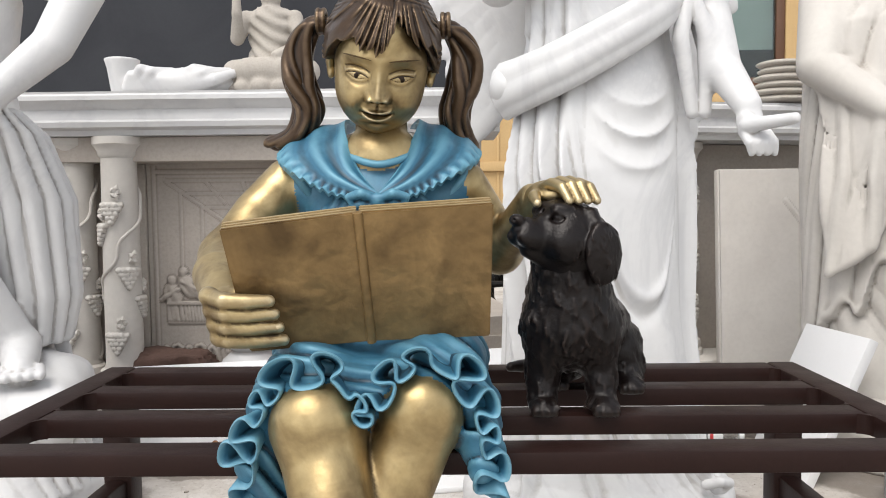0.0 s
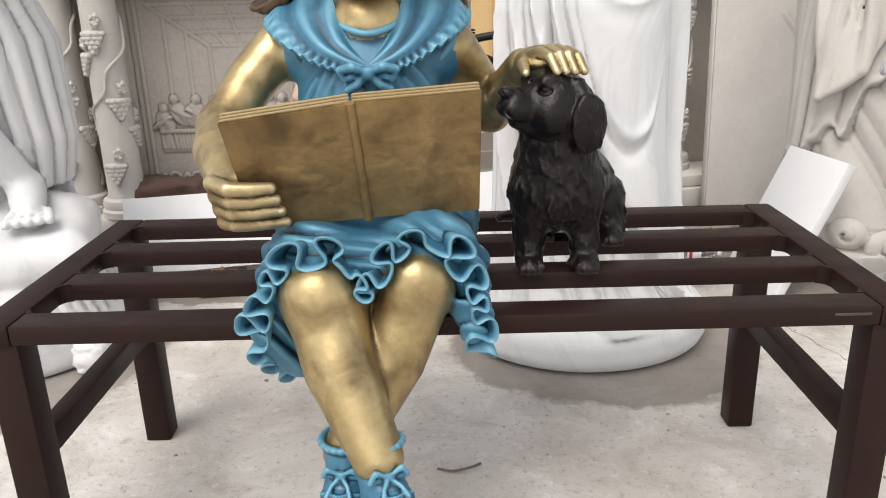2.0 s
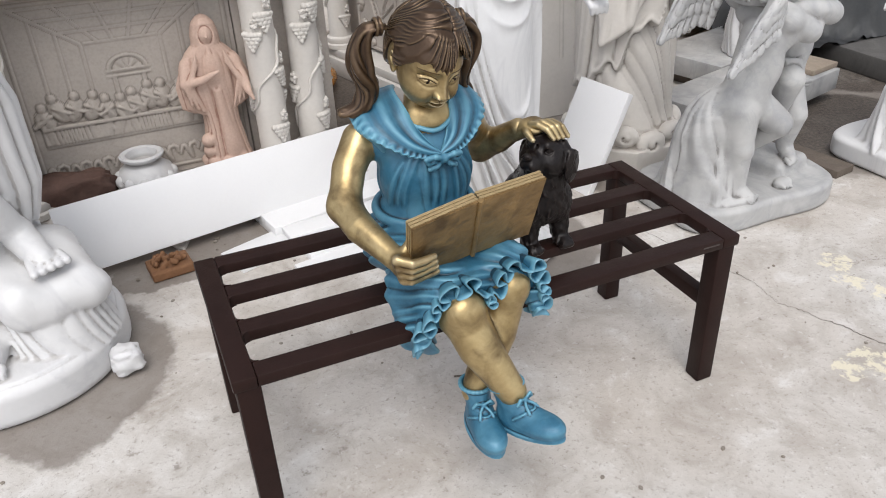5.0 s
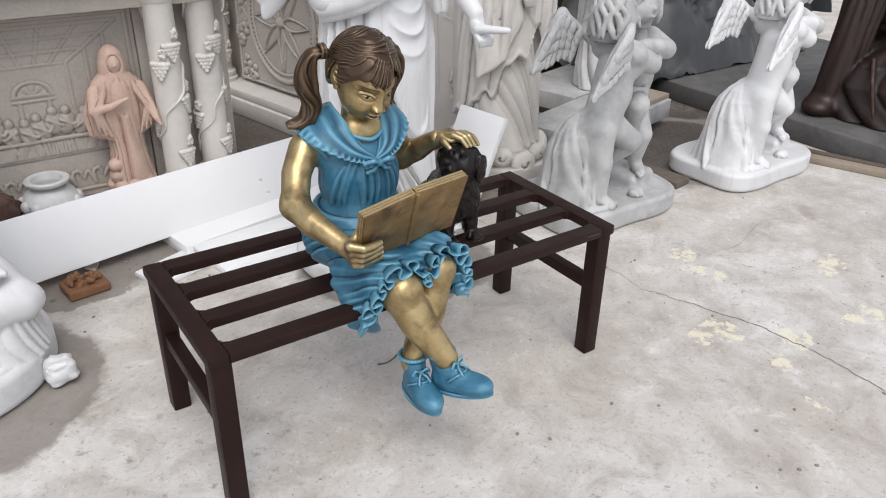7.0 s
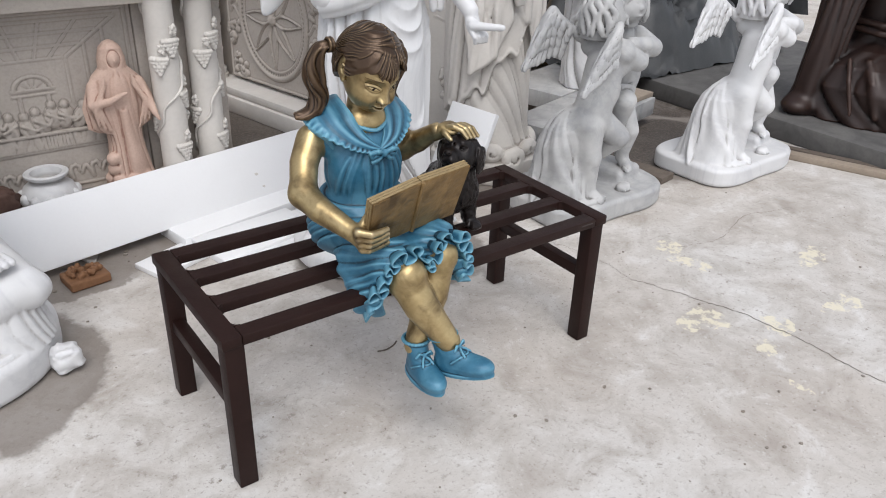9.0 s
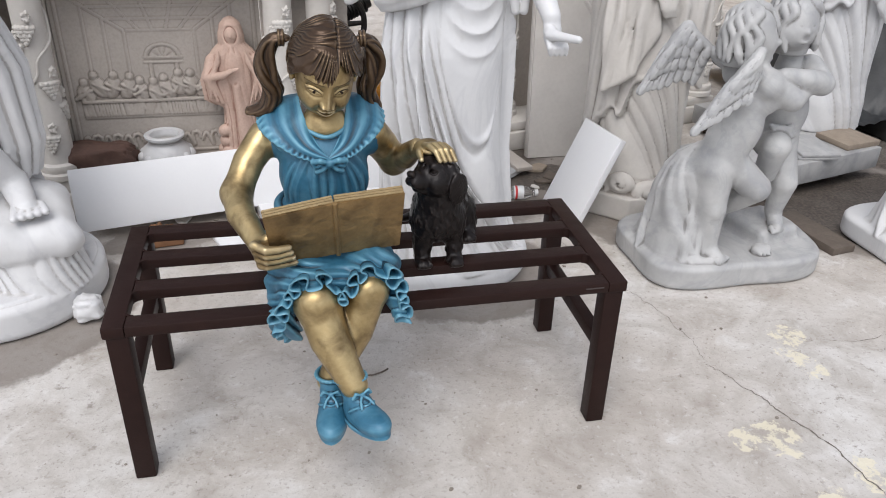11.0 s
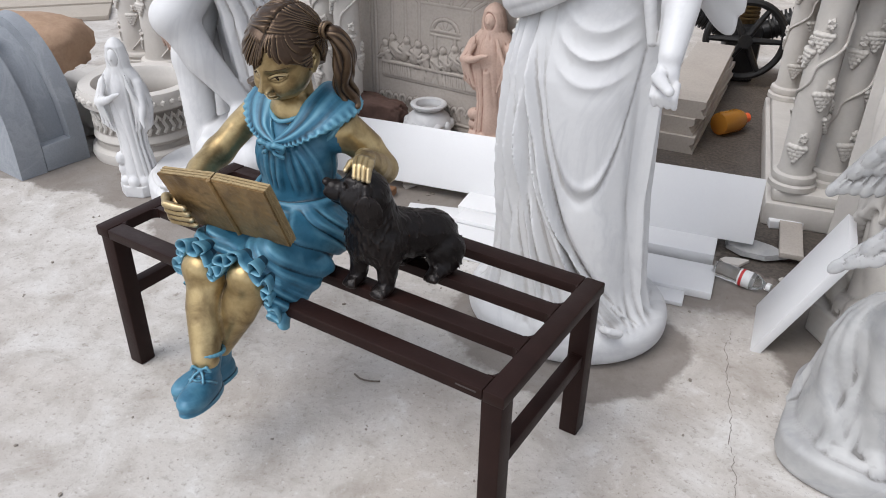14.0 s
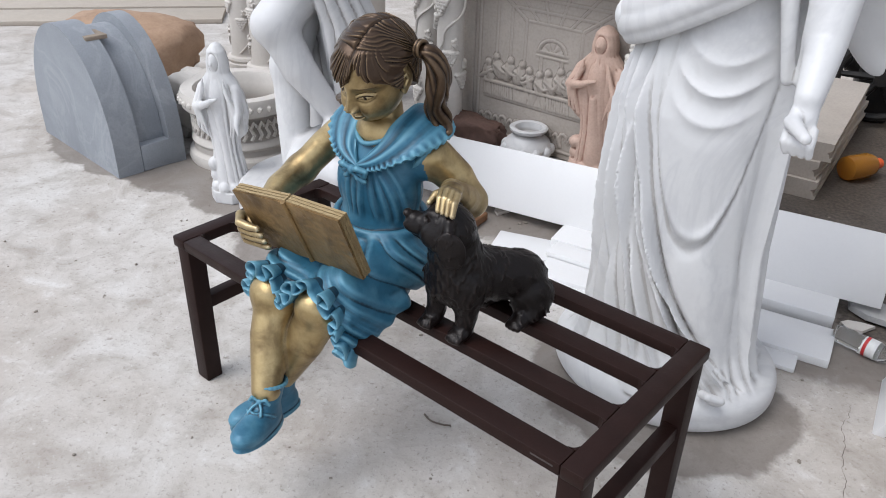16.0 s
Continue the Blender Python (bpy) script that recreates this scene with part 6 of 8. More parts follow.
        for j in range(26):
            a = 2 * math.pi * j / 26
            if -2.3 < a - math.pi * 2 + (0.0 if fx < 0 else -0.55) < -0.85:
                continue
            lock, rr = [], []
            for i in range(13):
                b = 0.20 + 0.15 * i
                a2 = a + 0.17 * math.sin(0.95 * i + 1.7 * j)
                s, drop = min(1.0, math.sin(min(b, 1.5708))), max(0.0, b - 1.5708) * 0.20
                lock.append((hx + 0.084 * s * math.cos(a2), hy + 0.088 * s * math.sin(a2), hz + 0.094 * math.cos(min(b, 1.5708)) - drop))
                rr.append((0.0130 + 0.003 * math.sin(0.9 * i + j)) if i < 12 else 0.008)
            c.chain(lock, rr, k=0.003)
    # two wings, feather by feather in overlapping rows
    wings = []
    for root, knee, tip, low in (((-0.16, -0.19, 0.80), (-0.185, -0.225, 0.880), (-0.395, -0.27, 0.640), (-0.225, -0.285, 0.685)), ((-0.19, -0.02, 0.80), (-0.315, 0.04, 0.91), (-0.465, 0.02, 0.69), (-0.27, 0.03, 0.66))):
        r, k_, t, lo_ = (np.array(v) for v in (root, knee, tip, low))
        w = Clay(np.minimum(np.minimum(r, k_), np.minimum(t, lo_)) - 0.06, np.maximum(np.maximum(r, k_), np.maximum(t, lo_)) + 0.06, 0.0036)
        n_ = np.cross(t - k_, lo_ - k_)
        n_ = n_ / np.linalg.norm(n_)
        near_root, outer = r * 0.7 + k_ * 0.3, k_ * 0.62 + t * 0.38
        lead = curve([Vector(near_root), Vector(k_ * 0.75 + r * 0.25), Vector(k_), Vector(outer)], 10)
        m_ = len(lead) - 1
        for row, (count, reach, wide, lift) in enumerate(((8, 1.0, 0.019, 0.0), (7, 0.70, 0.021, 0.005), (6, 0.48, 0.021, 0.0095), (6, 0.28, 0.018, 0.013))):
            for j in range(count):
                s = (j + 0.5) / count
                p0 = np.array(lead[int(s * m_)])
                end = lo_ * (1 - s) ** 1.3 + t * (1 - (1 - s) ** 1.3)
                way = end - p0
                full = np.linalg.norm(way)
                way = way / full
                ln = full * reach * (0.74 + 0.40 * s ** 1.4 + 0.04 * math.sin(5 * j))
                for sgn in (1, -1):
                    mid = p0 + way * ln * 0.52 + sgn * n_ * (0.004 + lift)
                    w.egg(mid, (ln * 0.5, wide, 0.0065), axes=(way, np.cross(n_, way), n_), k=0.001)
                    tip_ = p0 + way * (ln - wide * 1.1) + sgn * n_ * (0.0065 + lift)
                    w.egg(tip_, (wide * 1.25, wide * 0.80, 0.0070), axes=(way, np.cross(n_, way), n_), k=0.001)
                    w.limb(p0 + way * ln * 0.2 + sgn * n_ * (0.0095 + lift), p0 + way * ln * 0.88 + sgn * n_ * (0.0135 + lift), 0.0028, 0.0018, k=0.001)
        w.chain([np.array(q) for q in lead], 0.014, k=0.006)
        wings.append((w, None))
        c.limb(r, near_root, 0.024, 0.018, k=0.02)
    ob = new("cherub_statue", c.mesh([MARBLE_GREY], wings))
    ob.matrix_basis = pose(1.54, 0.88, 0)
    tagged(ob, "grey-white marble statue of two embracing winged cherubs on a slab base", "statue", "cherub pairs")
    far = copy_thing(ob, pose(2.55, 0.82, 0, 0, 0, 2))
    far.material_slots[0].link = "OBJECT"
    far.material_slots[0].material = MARBLE
    tagged(far, "clean white marble statue of two embracing winged cherubs", "statue", "cherub pairs")


cherubs()


def madonna(height, mat, at, turn, label, seed=0.0, slim=1.0):
    """A small hooded woman on a cloud base, arms out under the mantle."""
    c = Clay((-0.17, -0.14, 0.0), (0.17, 0.13, 0.62), 0.0036)

    def foot(x, y, z):
        p = np.maximum(np.maximum(np.abs(x), np.abs(y) * 1.1), (np.abs(x) + np.abs(y)) * 0.7071) - 0.088
        return np.maximum(p, np.abs(z - 0.022) - 0.022)
    c.put(foot, (-0.09, -0.09, 0), (0.09, 0.09, 0.045), k=0.004)
    for k in range(8):
        a = 2 * math.pi * k / 8
        c.egg((0.066 * math.cos(a), 0.055 * math.sin(a), 0.058), (0.03, 0.028, 0.024), k=0.008)
    c.egg((-0.055, -0.02, 0.10), (0.03, 0.03, 0.03), k=0.008)
    c.egg((-0.06, -0.03, 0.145), (0.026, 0.026, 0.026), k=0.008)
    # gown, mantle that falls from the hood and spreads at the elbows
    c.robe([(0.05, 0.01, 0, 0.078, 0.06), (0.2, 0.005, 0, 0.058, 0.048), (0.34, 0, 0, 0.062, 0.05), (0.45, 0, 0, 0.062, 0.045), (0.49, 0, 0, 0.03, 0.03)], folds(9, 0.0085, 0.9, seed), k=0.008)
    flutes = folds(11, 0.009, 0.6, seed + 1)
    c.robe([(0.245, -0.01, 0.012, 0.07, 0.04), (0.27, -0.01, 0.012, 0.108, 0.048), (0.35, -0.005, 0.012, 0.120, 0.052), (0.42, 0, 0.01, 0.105, 0.052), (0.465, 0, 0.008, 0.082, 0.048), (0.495, 0, 0.006, 0.052, 0.045), (0.53, 0, 0.006, 0.050, 0.050), (0.57, 0, 0.004, 0.040, 0.042), (0.59, 0, 0.004, 0.022, 0.025), (0.598, 0, 0.004, 0.006, 0.008)],
           lambda th, z: flutes(th, z) * np.clip((0.47 - z) / 0.1, 0.08, 1), k=0.008)
    c.egg((0, -0.05, 0.532), (0.030, 0.034, 0.040), k=0.004, cut=True)
    c.egg((0, -0.026, 0.533), (0.024, 0.024, 0.033), k=0.003)
    c.limb((0, -0.047, 0.538), (0, -0.053, 0.528), 0.003, 0.004, k=0.004)
    c.limb((0, -0.02, 0.5), (0, -0.015, 0.47), 0.018, 0.02, k=0.008)
    c.egg((0, -0.055, 0.40), (0.03, 0.02, 0.06), k=0.01, cut=True)
    c.egg((0, -0.035, 0.40), (0.034, 0.02, 0.07), k=0.008)
    c.chain([(-0.085, -0.01, 0.43), (-0.105, -0.045, 0.37), (-0.045, -0.07, 0.385), (-0.012, -0.075, 0.40)], [0.02, 0.018, 0.014, 0.010], k=0.014)
    c.limb((-0.01, -0.077, 0.402), (0.018, -0.074, 0.41), 0.010, 0.006, k=0.004)
    c.chain([(0.085, -0.01, 0.43), (0.105, -0.045, 0.36), (0.11, -0.075, 0.325)], [0.02, 0.018, 0.013], k=0.014)
    c.chain([(0.112, -0.08, 0.318), (0.122, -0.09, 0.295)], [0.011, 0.006], k=0.004)
    for sx in (-1, 1):
        for j in range(3):
            c.chain([(sx * 0.05, -0.052, 0.475 - 0.02 * j), (sx * (0.085 + 0.008 * j), -0.056, 0.37 - 0.01 * j), (sx * (0.055 + 0.02 * j), -0.048, 0.265 + 0.012 * j)], [0.004, 0.007, 0.004], k=0.010)
    s = height / 0.6
    ob = new("madonna_statue", c.mesh([mat]))
    ob.matrix_basis = pose(*at, 0, 0, turn) @ Matrix.Diagonal((s * slim, s * slim, s, 1))
    return tagged(ob, label, "statue")


madonna(0.63, PINK, (-0.36, 1.745, 0.165), 0, "pink sandstone madonna statuette with a hooded mantle")
madonna(0.675, MARBLE, (-1.555, 0.80, 0.0), 25, "small white marble madonna statuette standing beside the well", 1.3, 0.8)
madonna(0.80, PINK, (-2.02, 1.56, 0.0), 0, "peach sandstone robed statuette behind the stone well", 2.1)


def seated_bronze():
    """The large dark seated figure on the platform."""
    c = Clay((-0.62, -0.5, 0.0), (0.72, 0.5, 1.35), 0.010)

    def lap(th, z):
        w = th + 0.5 * np.sin(6 * z)
        return 0.016 * (2 * np.abs(np.sin(6 * w)) ** 0.7 - 1) * np.clip((0.42 - z) / 0.1, 0, 1) + 0.006 * np.sin(19 * w)
    c.robe([(0.0, 0.06, 0.0, 0.50, 0.36), (0.2, 0.06, 0.0, 0.50, 0.36), (0.32, 0.08, 0.02, 0.46, 0.33), (0.40, 0.08, 0.05, 0.38, 0.26), (0.44, 0.06, 0.08, 0.3, 0.2)], lap, k=0.05)
    c.robe([(0.3, 0.05, 0.08, 0.33, 0.22), (0.55, 0.04, 0.08, 0.28, 0.2), (0.85, 0.02, 0.08, 0.31, 0.2), (1.05, 0.0, 0.08, 0.26, 0.17), (1.15, 0, 0.08, 0.1, 0.09)], folds(6, 0.012, 0.6, 0.4), k=0.02)
    # hanging sleeve with upright folds
    c.robe([(0.0, -0.39, -0.10, 0.12, 0.13), (0.15, -0.38, -0.11, 0.10, 0.12), (0.5, -0.35, -0.10, 0.10, 0.11), (0.8, -0.32, -0.06, 0.12, 0.12), (1.05, -0.28, 0.02, 0.12, 0.12)], folds(8, 0.012, 0.2, 1.1), k=0.02)
    c.egg((-0.44, -0.2, 0.05), (0.09, 0.11, 0.055), k=0.04)
    for z in (0.50, 0.545):
        c.chain([(-0.24, -0.04, z + 0.01), (-0.1, -0.135, z), (0.12, -0.14, z), (0.3, -0.04, z + 0.01)], 0.02, k=0.006)
    for j in range(5):
        c.chain([(-0.22 + 0.1 * j, -0.24, 0.36), (-0.20 + 0.12 * j, -0.345, 0.26), (-0.15 + 0.13 * j, -0.375, 0.08)], [0.012, 0.014, 0.010], k=0.04)
    c.chain([(-0.26, 0.0, 0.98), (-0.2, -0.17, 0.80), (0.12, -0.24, 0.78)], [0.11, 0.085, 0.06], k=0.03)
    c.chain([(0.28, 0.02, 0.98), (0.38, -0.14, 0.76), (0.15, -0.24, 0.74)], [0.11, 0.085, 0.06], k=0.03)
    c.egg((0, 0.06, 1.22), (0.1, 0.11, 0.12), k=0.03)
    ob = new("seated_bronze_statue", c.mesh([WALNUT]))
    ob.matrix_basis = pose(3.72, 0.62, 0.12, 0, 0, -62)
    return tagged(ob, "large dark reddish bronze seated robed figure on a platform", "statue")


seated_bronze()


def buddha():
    c = Clay((-0.2, -0.15, 0), (0.2, 0.15, 0.52), 0.006)
    for k in range(11):
        a = 2 * math.pi * k / 11
        c.egg((0.14 * math.cos(a), 0.1 * math.sin(a), 0.03), (0.045, 0.04, 0.03), k=0.008)
    c.drum((0, 0, 0), 0.16, 0.06, 0.02, 0.72)
    c.chain([(-0.15, 0.0, 0.1), (-0.06, -0.08, 0.09), (0.08, -0.07, 0.1)], [0.05, 0.05, 0.04], k=0.02)
    c.chain([(0.15, 0.0, 0.1), (0.06, -0.08, 0.09), (-0.08, -0.07, 0.1)], [0.05, 0.05, 0.04], k=0.02)
    c.robe([(0.07, 0, 0.02, 0.11, 0.085), (0.2, 0, 0.02, 0.085, 0.065), (0.32, 0, 0.02, 0.105, 0.065), (0.36, 0, 0.02, 0.06, 0.045)],
           lambda th, z: 0.005 * np.sin(110 * (z + 0.08 * np.cos(th + 0.8))), k=0.02)
    c.limb((0, 0.02, 0.34), (0, 0.015, 0.4), 0.036, k=0.02)
    c.egg((0, 0.01, 0.44), (0.05, 0.055, 0.065), k=0.02)
    c.chain([(-0.1, 0.01, 0.32), (-0.13, -0.03, 0.23), (-0.115, -0.08, 0.31)], [0.032, 0.028, 0.02], k=0.012)
    c.limb((-0.115, -0.085, 0.32), (-0.115, -0.088, 0.385), 0.02, 0.016, k=0.008)
    c.chain([(0.1, 0.01, 0.32), (0.13, -0.03, 0.2), (0.04, -0.09, 0.15)], [0.032, 0.028, 0.02], k=0.012)
    ob = new("buddha_statue", c.mesh([BUDDHA]))
    ob.matrix_basis = pose(-0.59, 1.77, 1.155) @ Matrix.Scale(0.84, 4)
    return tagged(ob, "sandstone seated figure with a raised arm on the mantel shelf", "statue")


buddha()


# ---- vine columns, mantels and reliefs ----
def column(parent, x, y, z0, z1, r=0.062, mat=None, turn=0.0):
    """A column wound with a vine, with leaves and grapes; the pieces hang under the mantel that it carries."""
    mat = mat or MARBLE_DUST
    h = z1 - z0
    prof = [(r * 1.45, 0), (r * 1.45, 0.022), (r * 1.3, 0.03), (r * 1.36, 0.045), (r * 1.3, 0.06), (r * 1.08, 0.068), (r, 0.085), (r * 0.98, h * 0.5), (r * 0.93, h - 0.07), (r * 1.05, h - 0.062),
            (r * 1.08, h - 0.05), (r * 1.2, h - 0.035), (r * 1.35, h - 0.025), (r * 1.35, h)]
    c = part("column", lathe(prof, 32, None, (x, y, z0)), mat, parent, "round column wound with a carved vine")
    def on(a, z, out):
        return (x + (r + out) * math.cos(a), y + (r + out) * math.sin(a), z0 + z)
    a0 = radians(turn)
    line = [on(a0 + 7.5 * s / 40 + 0.25 * math.sin(s * 0.7), 0.09 + (h - 0.18) * s / 40, 0.002) for s in range(41)]
    part("vine", tube(line, 0.0058, None, 8), mat, c)
    for z, a in ((0.18, -1.9), (0.40, -1.2), (0.62, -2.0), (0.78, -1.1), (0.30, 2.2), (0.30, -0.2), (0.55, 3.4)):
        if z > h - 0.12:
            continue
        grapes = []
        for k in range(15):
            row = int((math.sqrt(8 * k + 1) - 1) / 2)
            grapes.append(((k - row * (row + 1) / 2 - row / 2) * 0.0165, -0.055 + row * 0.0145))
        bm = bmesh.new()
        mesh_ = []
        for i in range(23):
            line_ = []
            for j in range(23):
                s, t = -0.052 + 0.104 * i / 22, -0.070 + 0.090 * j / 22
                out = max(math.sqrt(max(0.0, 0.0115 ** 2 - (s - gs) ** 2 - (t - gt) ** 2)) for gs, gt in grapes)
                line_.append(bm.verts.new(on(a + a0 * 0.5 + s / (r + 0.004), z + t, out * 1.25 + 0.001 if out else -0.006)))
            mesh_.append(line_)
        for r0, r1 in zip(mesh_, mesh_[1:]):
            for j in range(22):
                bm.faces.new((r0[j], r1[j], r1[j + 1], r0[j + 1]))
        part("carved_grape", bm, mat, c)
        bm = bmesh.new()
        for k in range(5):
            t = 2 * math.pi * k / 5
            p, q = Vector(on(a + a0 * 0.5 + 0.26, z + 0.045, 0.006)), Vector(on(a + a0 * 0.5 + 0.26 + 0.3 * math.cos(t), z + 0.045 + 0.027 * math.sin(t), 0.004))
            tube([p, (p + q) / 2, q], [0.004, 0.011, 0.002], bm, 6)
        part("vine_leaf", bm, mat, c)
    return c


def cornice(y0, z0, z1, depth):
    h = z1 - z0
    return [(y0 + depth, z0), (y0 + 0.05, z0), (y0 + 0.045, z0 + 0.12 * h), (y0 + 0.02, z0 + 0.18 * h), (y0 + 0.015, z0 + 0.3 * h), (y0 + 0.03, z0 + 0.36 * h), (y0 + 0.035, z0 + 0.6 * h), (y0 + 0.02, z0 + 0.66 * h),
            (y0 + 0.012, z0 + 0.74 * h), (y0, z0 + 0.8 * h), (y0, z0 + 0.9 * h), (y0 + 0.008, z0 + 0.95 * h), (y0 + 0.006, z0 + h), (y0 + depth, z0 + h)]


def relief(parent, x0, x1, y, z0, z1):
    """A long table with a row of rounded figures, a niche and a coffered ceiling, in low relief."""
    w = x1 - x0
    mid, zt = x0 + 0.5 * w, z0 + 0.20
    rnd = random.Random(4)

    def height(x, z):
        h = 0.0012 * np.sin(37 * x + 11 * z) * np.sin(29 * z)
        for a in (z0 + 0.03, z1 - 0.03):
            h = np.maximum(h, dome(np.abs(z - a), 0.007) * (np.abs(x - mid) < w / 2 - 0.02))
        for a in (x0 + 0.025, x1 - 0.025):
            h = np.maximum(h, dome(np.abs(x - a), 0.006))
        inner = np.abs(x - mid) < w / 2 - 0.06
        # table edge and its hanging cloth
        h = np.maximum(h, inner * 0.014 * (np.abs(z - zt - 0.065) < 0.008))
        cloth = inner * (z < zt + 0.058) * (z > zt)
        h = np.maximum(h, cloth * (0.006 + 0.004 * np.abs(np.sin(95 * x + 9 * np.sin(21 * x) + 20 * z))))
        h = np.maximum(h, inner * dome(np.abs(z - zt + 0.006), 0.006))
        # figures behind the table and their feet below it
        for k in range(13):
            u = x0 + 0.09 + (w - 0.18) * k / 12 + rnd.uniform(-0.012, 0.012)
            v = zt + 0.105 + rnd.uniform(-0.012, 0.022)
            lean = rnd.uniform(-0.35, 0.35)
            du, dv = x - u - lean * (z - v), z - v
            body = np.sqrt(np.maximum(0, 1 - (du / 0.034) ** 2 - (dv / 0.045) ** 2))
            h = np.maximum(h, 0.017 * body + 0.003 * body * np.sin(150 * du + 60 * dv))
            h = np.maximum(h, dome(np.hypot(x - u - lean * 0.05, (z - v - 0.050) * 0.9), 0.0165, 1.15) * (1 - 0.14 * np.abs(np.sin(300 * (x - u)) * np.sin(260 * z))))
            s = rnd.choice((-1, 1))
            h = np.maximum(h, stroke(x, z, [(u - 0.02 * s, v + 0.018), (u + 0.028 * s, v - 0.008), (u + (0.04 + rnd.uniform(0, 0.02)) * s, v + rnd.uniform(-0.02, 0.03))], 0.0085, 1.9) + 0.004 * (body > 0))
            h = np.maximum(h, stroke(x, z, [(u, zt + 0.045), (u + rnd.uniform(-0.02, 0.02), zt + 0.01)], 0.010, 0.9))
        # niche with columns
        ring = np.abs(np.hypot((x - mid) / 0.065, np.maximum(z - zt - 0.25, 0) / 0.05) - 1) * 0.055
        h = np.maximum(h, dome(ring, 0.006) * (z > zt + 0.25))
        fan = np.hypot((x - mid) / 0.06, (z - zt - 0.25) / 0.045)
        h = np.maximum(h, (z > zt + 0.25) * (fan < 0.85) * 0.0014 * (1 + np.sin(9 * np.arctan2(z - zt - 0.245, x - mid))))
        for dz in (0.246, 0.226):
            h = np.maximum(h, dome(np.abs(z - zt - dz), 0.005) * (np.abs(x - mid) < 0.078))
        h = np.maximum(h, dome(np.abs(np.abs(x - mid) - 0.052), 0.006) * (z < zt + 0.23) * (z > zt + 0.13))
        # wall panels and ceiling in perspective
        top = zt + 0.36 + (np.abs(x - mid) - 0.14) * (z1 - 0.05 - zt - 0.36) / (w / 2 - 0.19)
        for k in range(4):
            v = mid - 0.14 - 0.075 * k, mid + 0.14 + 0.075 * k
            line = np.minimum(np.abs(x - v[0]), np.abs(x - v[1]))
            h = np.maximum(h, dome(line, 0.004) * (z > zt + 0.17) * (z < top) * inner)
        h = np.maximum(h, dome(np.abs(z - top) * 0.75, 0.0042) * (np.abs(x - mid) > 0.14) * inner)
        for k in range(4):
            zz = zt + 0.36 + k * (z1 - 0.06 - zt - 0.36) / 3
            half = 0.13 + (w / 2 - 0.20) * k / 3
            h = np.maximum(h, dome(np.abs(z - zz), 0.004) * (np.abs(x - mid) < half))
        share = (z - zt - 0.36) / (z1 - 0.06 - zt - 0.36)
        span = 0.13 + (w / 2 - 0.20) * share
        for j in (-0.6, -0.2, 0.2, 0.6):
            h = np.maximum(h, dome(np.abs(x - mid - j * span), 0.0038) * (share > 0) * (share < 1))
        # scrolls along the foot
        for k in range(9):
            u = x0 + 0.08 + (w - 0.16) * k / 8
            q = [(u - 0.045 + 0.004 * i, z0 + 0.075 + 0.03 * math.sin(0.36 * i)) for i in range(12)] + [(u + 0.012 - 0.018 * math.cos(0.9 * i), z0 + 0.095 + 0.018 * math.sin(0.9 * i)) for i in range(5)]
            h = np.maximum(h, stroke(x, z, q, 0.0065, 1.0))
        return h
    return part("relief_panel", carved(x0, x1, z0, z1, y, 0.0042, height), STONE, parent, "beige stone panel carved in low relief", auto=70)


def mantel(name, at, turn, x0, x1, label, kind):
    m = empty(name, at, turn, label, "fireplace mantel")
    bm = extrude(cornice(-0.06, 1.015, 1.155, 0.42), x0 - 0.06, x1 + 0.06)
    part("shelf", bm, MARBLE, m, "white marble moulded shelf", auto=30)
    part("lintel", block((x0, 0.03, 0.93), (x1, 0.22, 1.014), 0.004), STONE, m)
    part("plinth", block((x0 - 0.06, -0.05, 0.0), (x1 + 0.06, 0.36, 0.10), 0.008), MARBLE_DUST, m)
    part("step", block((x0 - 0.04, -0.03, 0.1005), (x1 + 0.04, 0.34, 0.16), 0.012), MARBLE_DUST, m)
    return m


def long_mantel():
    m = mantel("relief_mantel", (0, 1.66, 0), 0, -1.38, 0.13, "white marble mantel with vine columns and a carved relief", "relief")
    for x, y, a in ((-1.28, 0.10, 0), (-1.105, 0.045, 40), (-0.165, 0.045, 80), (0.01, 0.09, 120)):
        column(m, x, y, 0.161, 1.013, 0.062, None, a)
    relief(m, -1.06, -0.24, 0.17, 0.165, 0.93)
    for a, b in ((-1.38, -1.064), (-0.236, 0.13)):
        part("pier", block((a, 0.16, 0.161), (b, 0.24, 0.929), 0.004), STONE, m)


long_mantel()


def altar():
    """The second mantel; its carved oval side looks along the gap."""
    m = empty("side_altar", (0.85, 2.14, 0), 13, "marble altar with vine columns and a carved oval flower panel", "altar")
    part("plinth", block((-0.09, -0.10, 0.0), (1.5, 1.28, 0.10), 0.008), MARBLE_DUST, m)
    part("step", block((-0.07, -0.08, 0.1005), (1.48, 1.26, 0.15), 0.012), MARBLE_DUST, m)
    bm = extrude(cornice(-0.12, 1.015, 1.155, 1.4), -0.12, 1.55)
    part("shelf", bm, MARBLE, m, "white marble moulded shelf", auto=30)
    for x, y, a in ((0.0, 0.0, 0), (0.0, 1.15, 50), (0.14, 0.09, 90), (1.4, 0.0, 30)):
        column(m, x, y, 0.151, 1.013, 0.064, None, a)
    body = part("body", block((0.10, 0.14, 0.151), (1.4, 1.2, 1.013), 0.004), STONE, m)
    panel = part("side_panel", block((0.075, 0.16, 0.17), (0.099, 1.04, 0.98), 0.004), STONE, body, "carved oval flower panel")
    return m, panel


altar_ob, oval = altar()


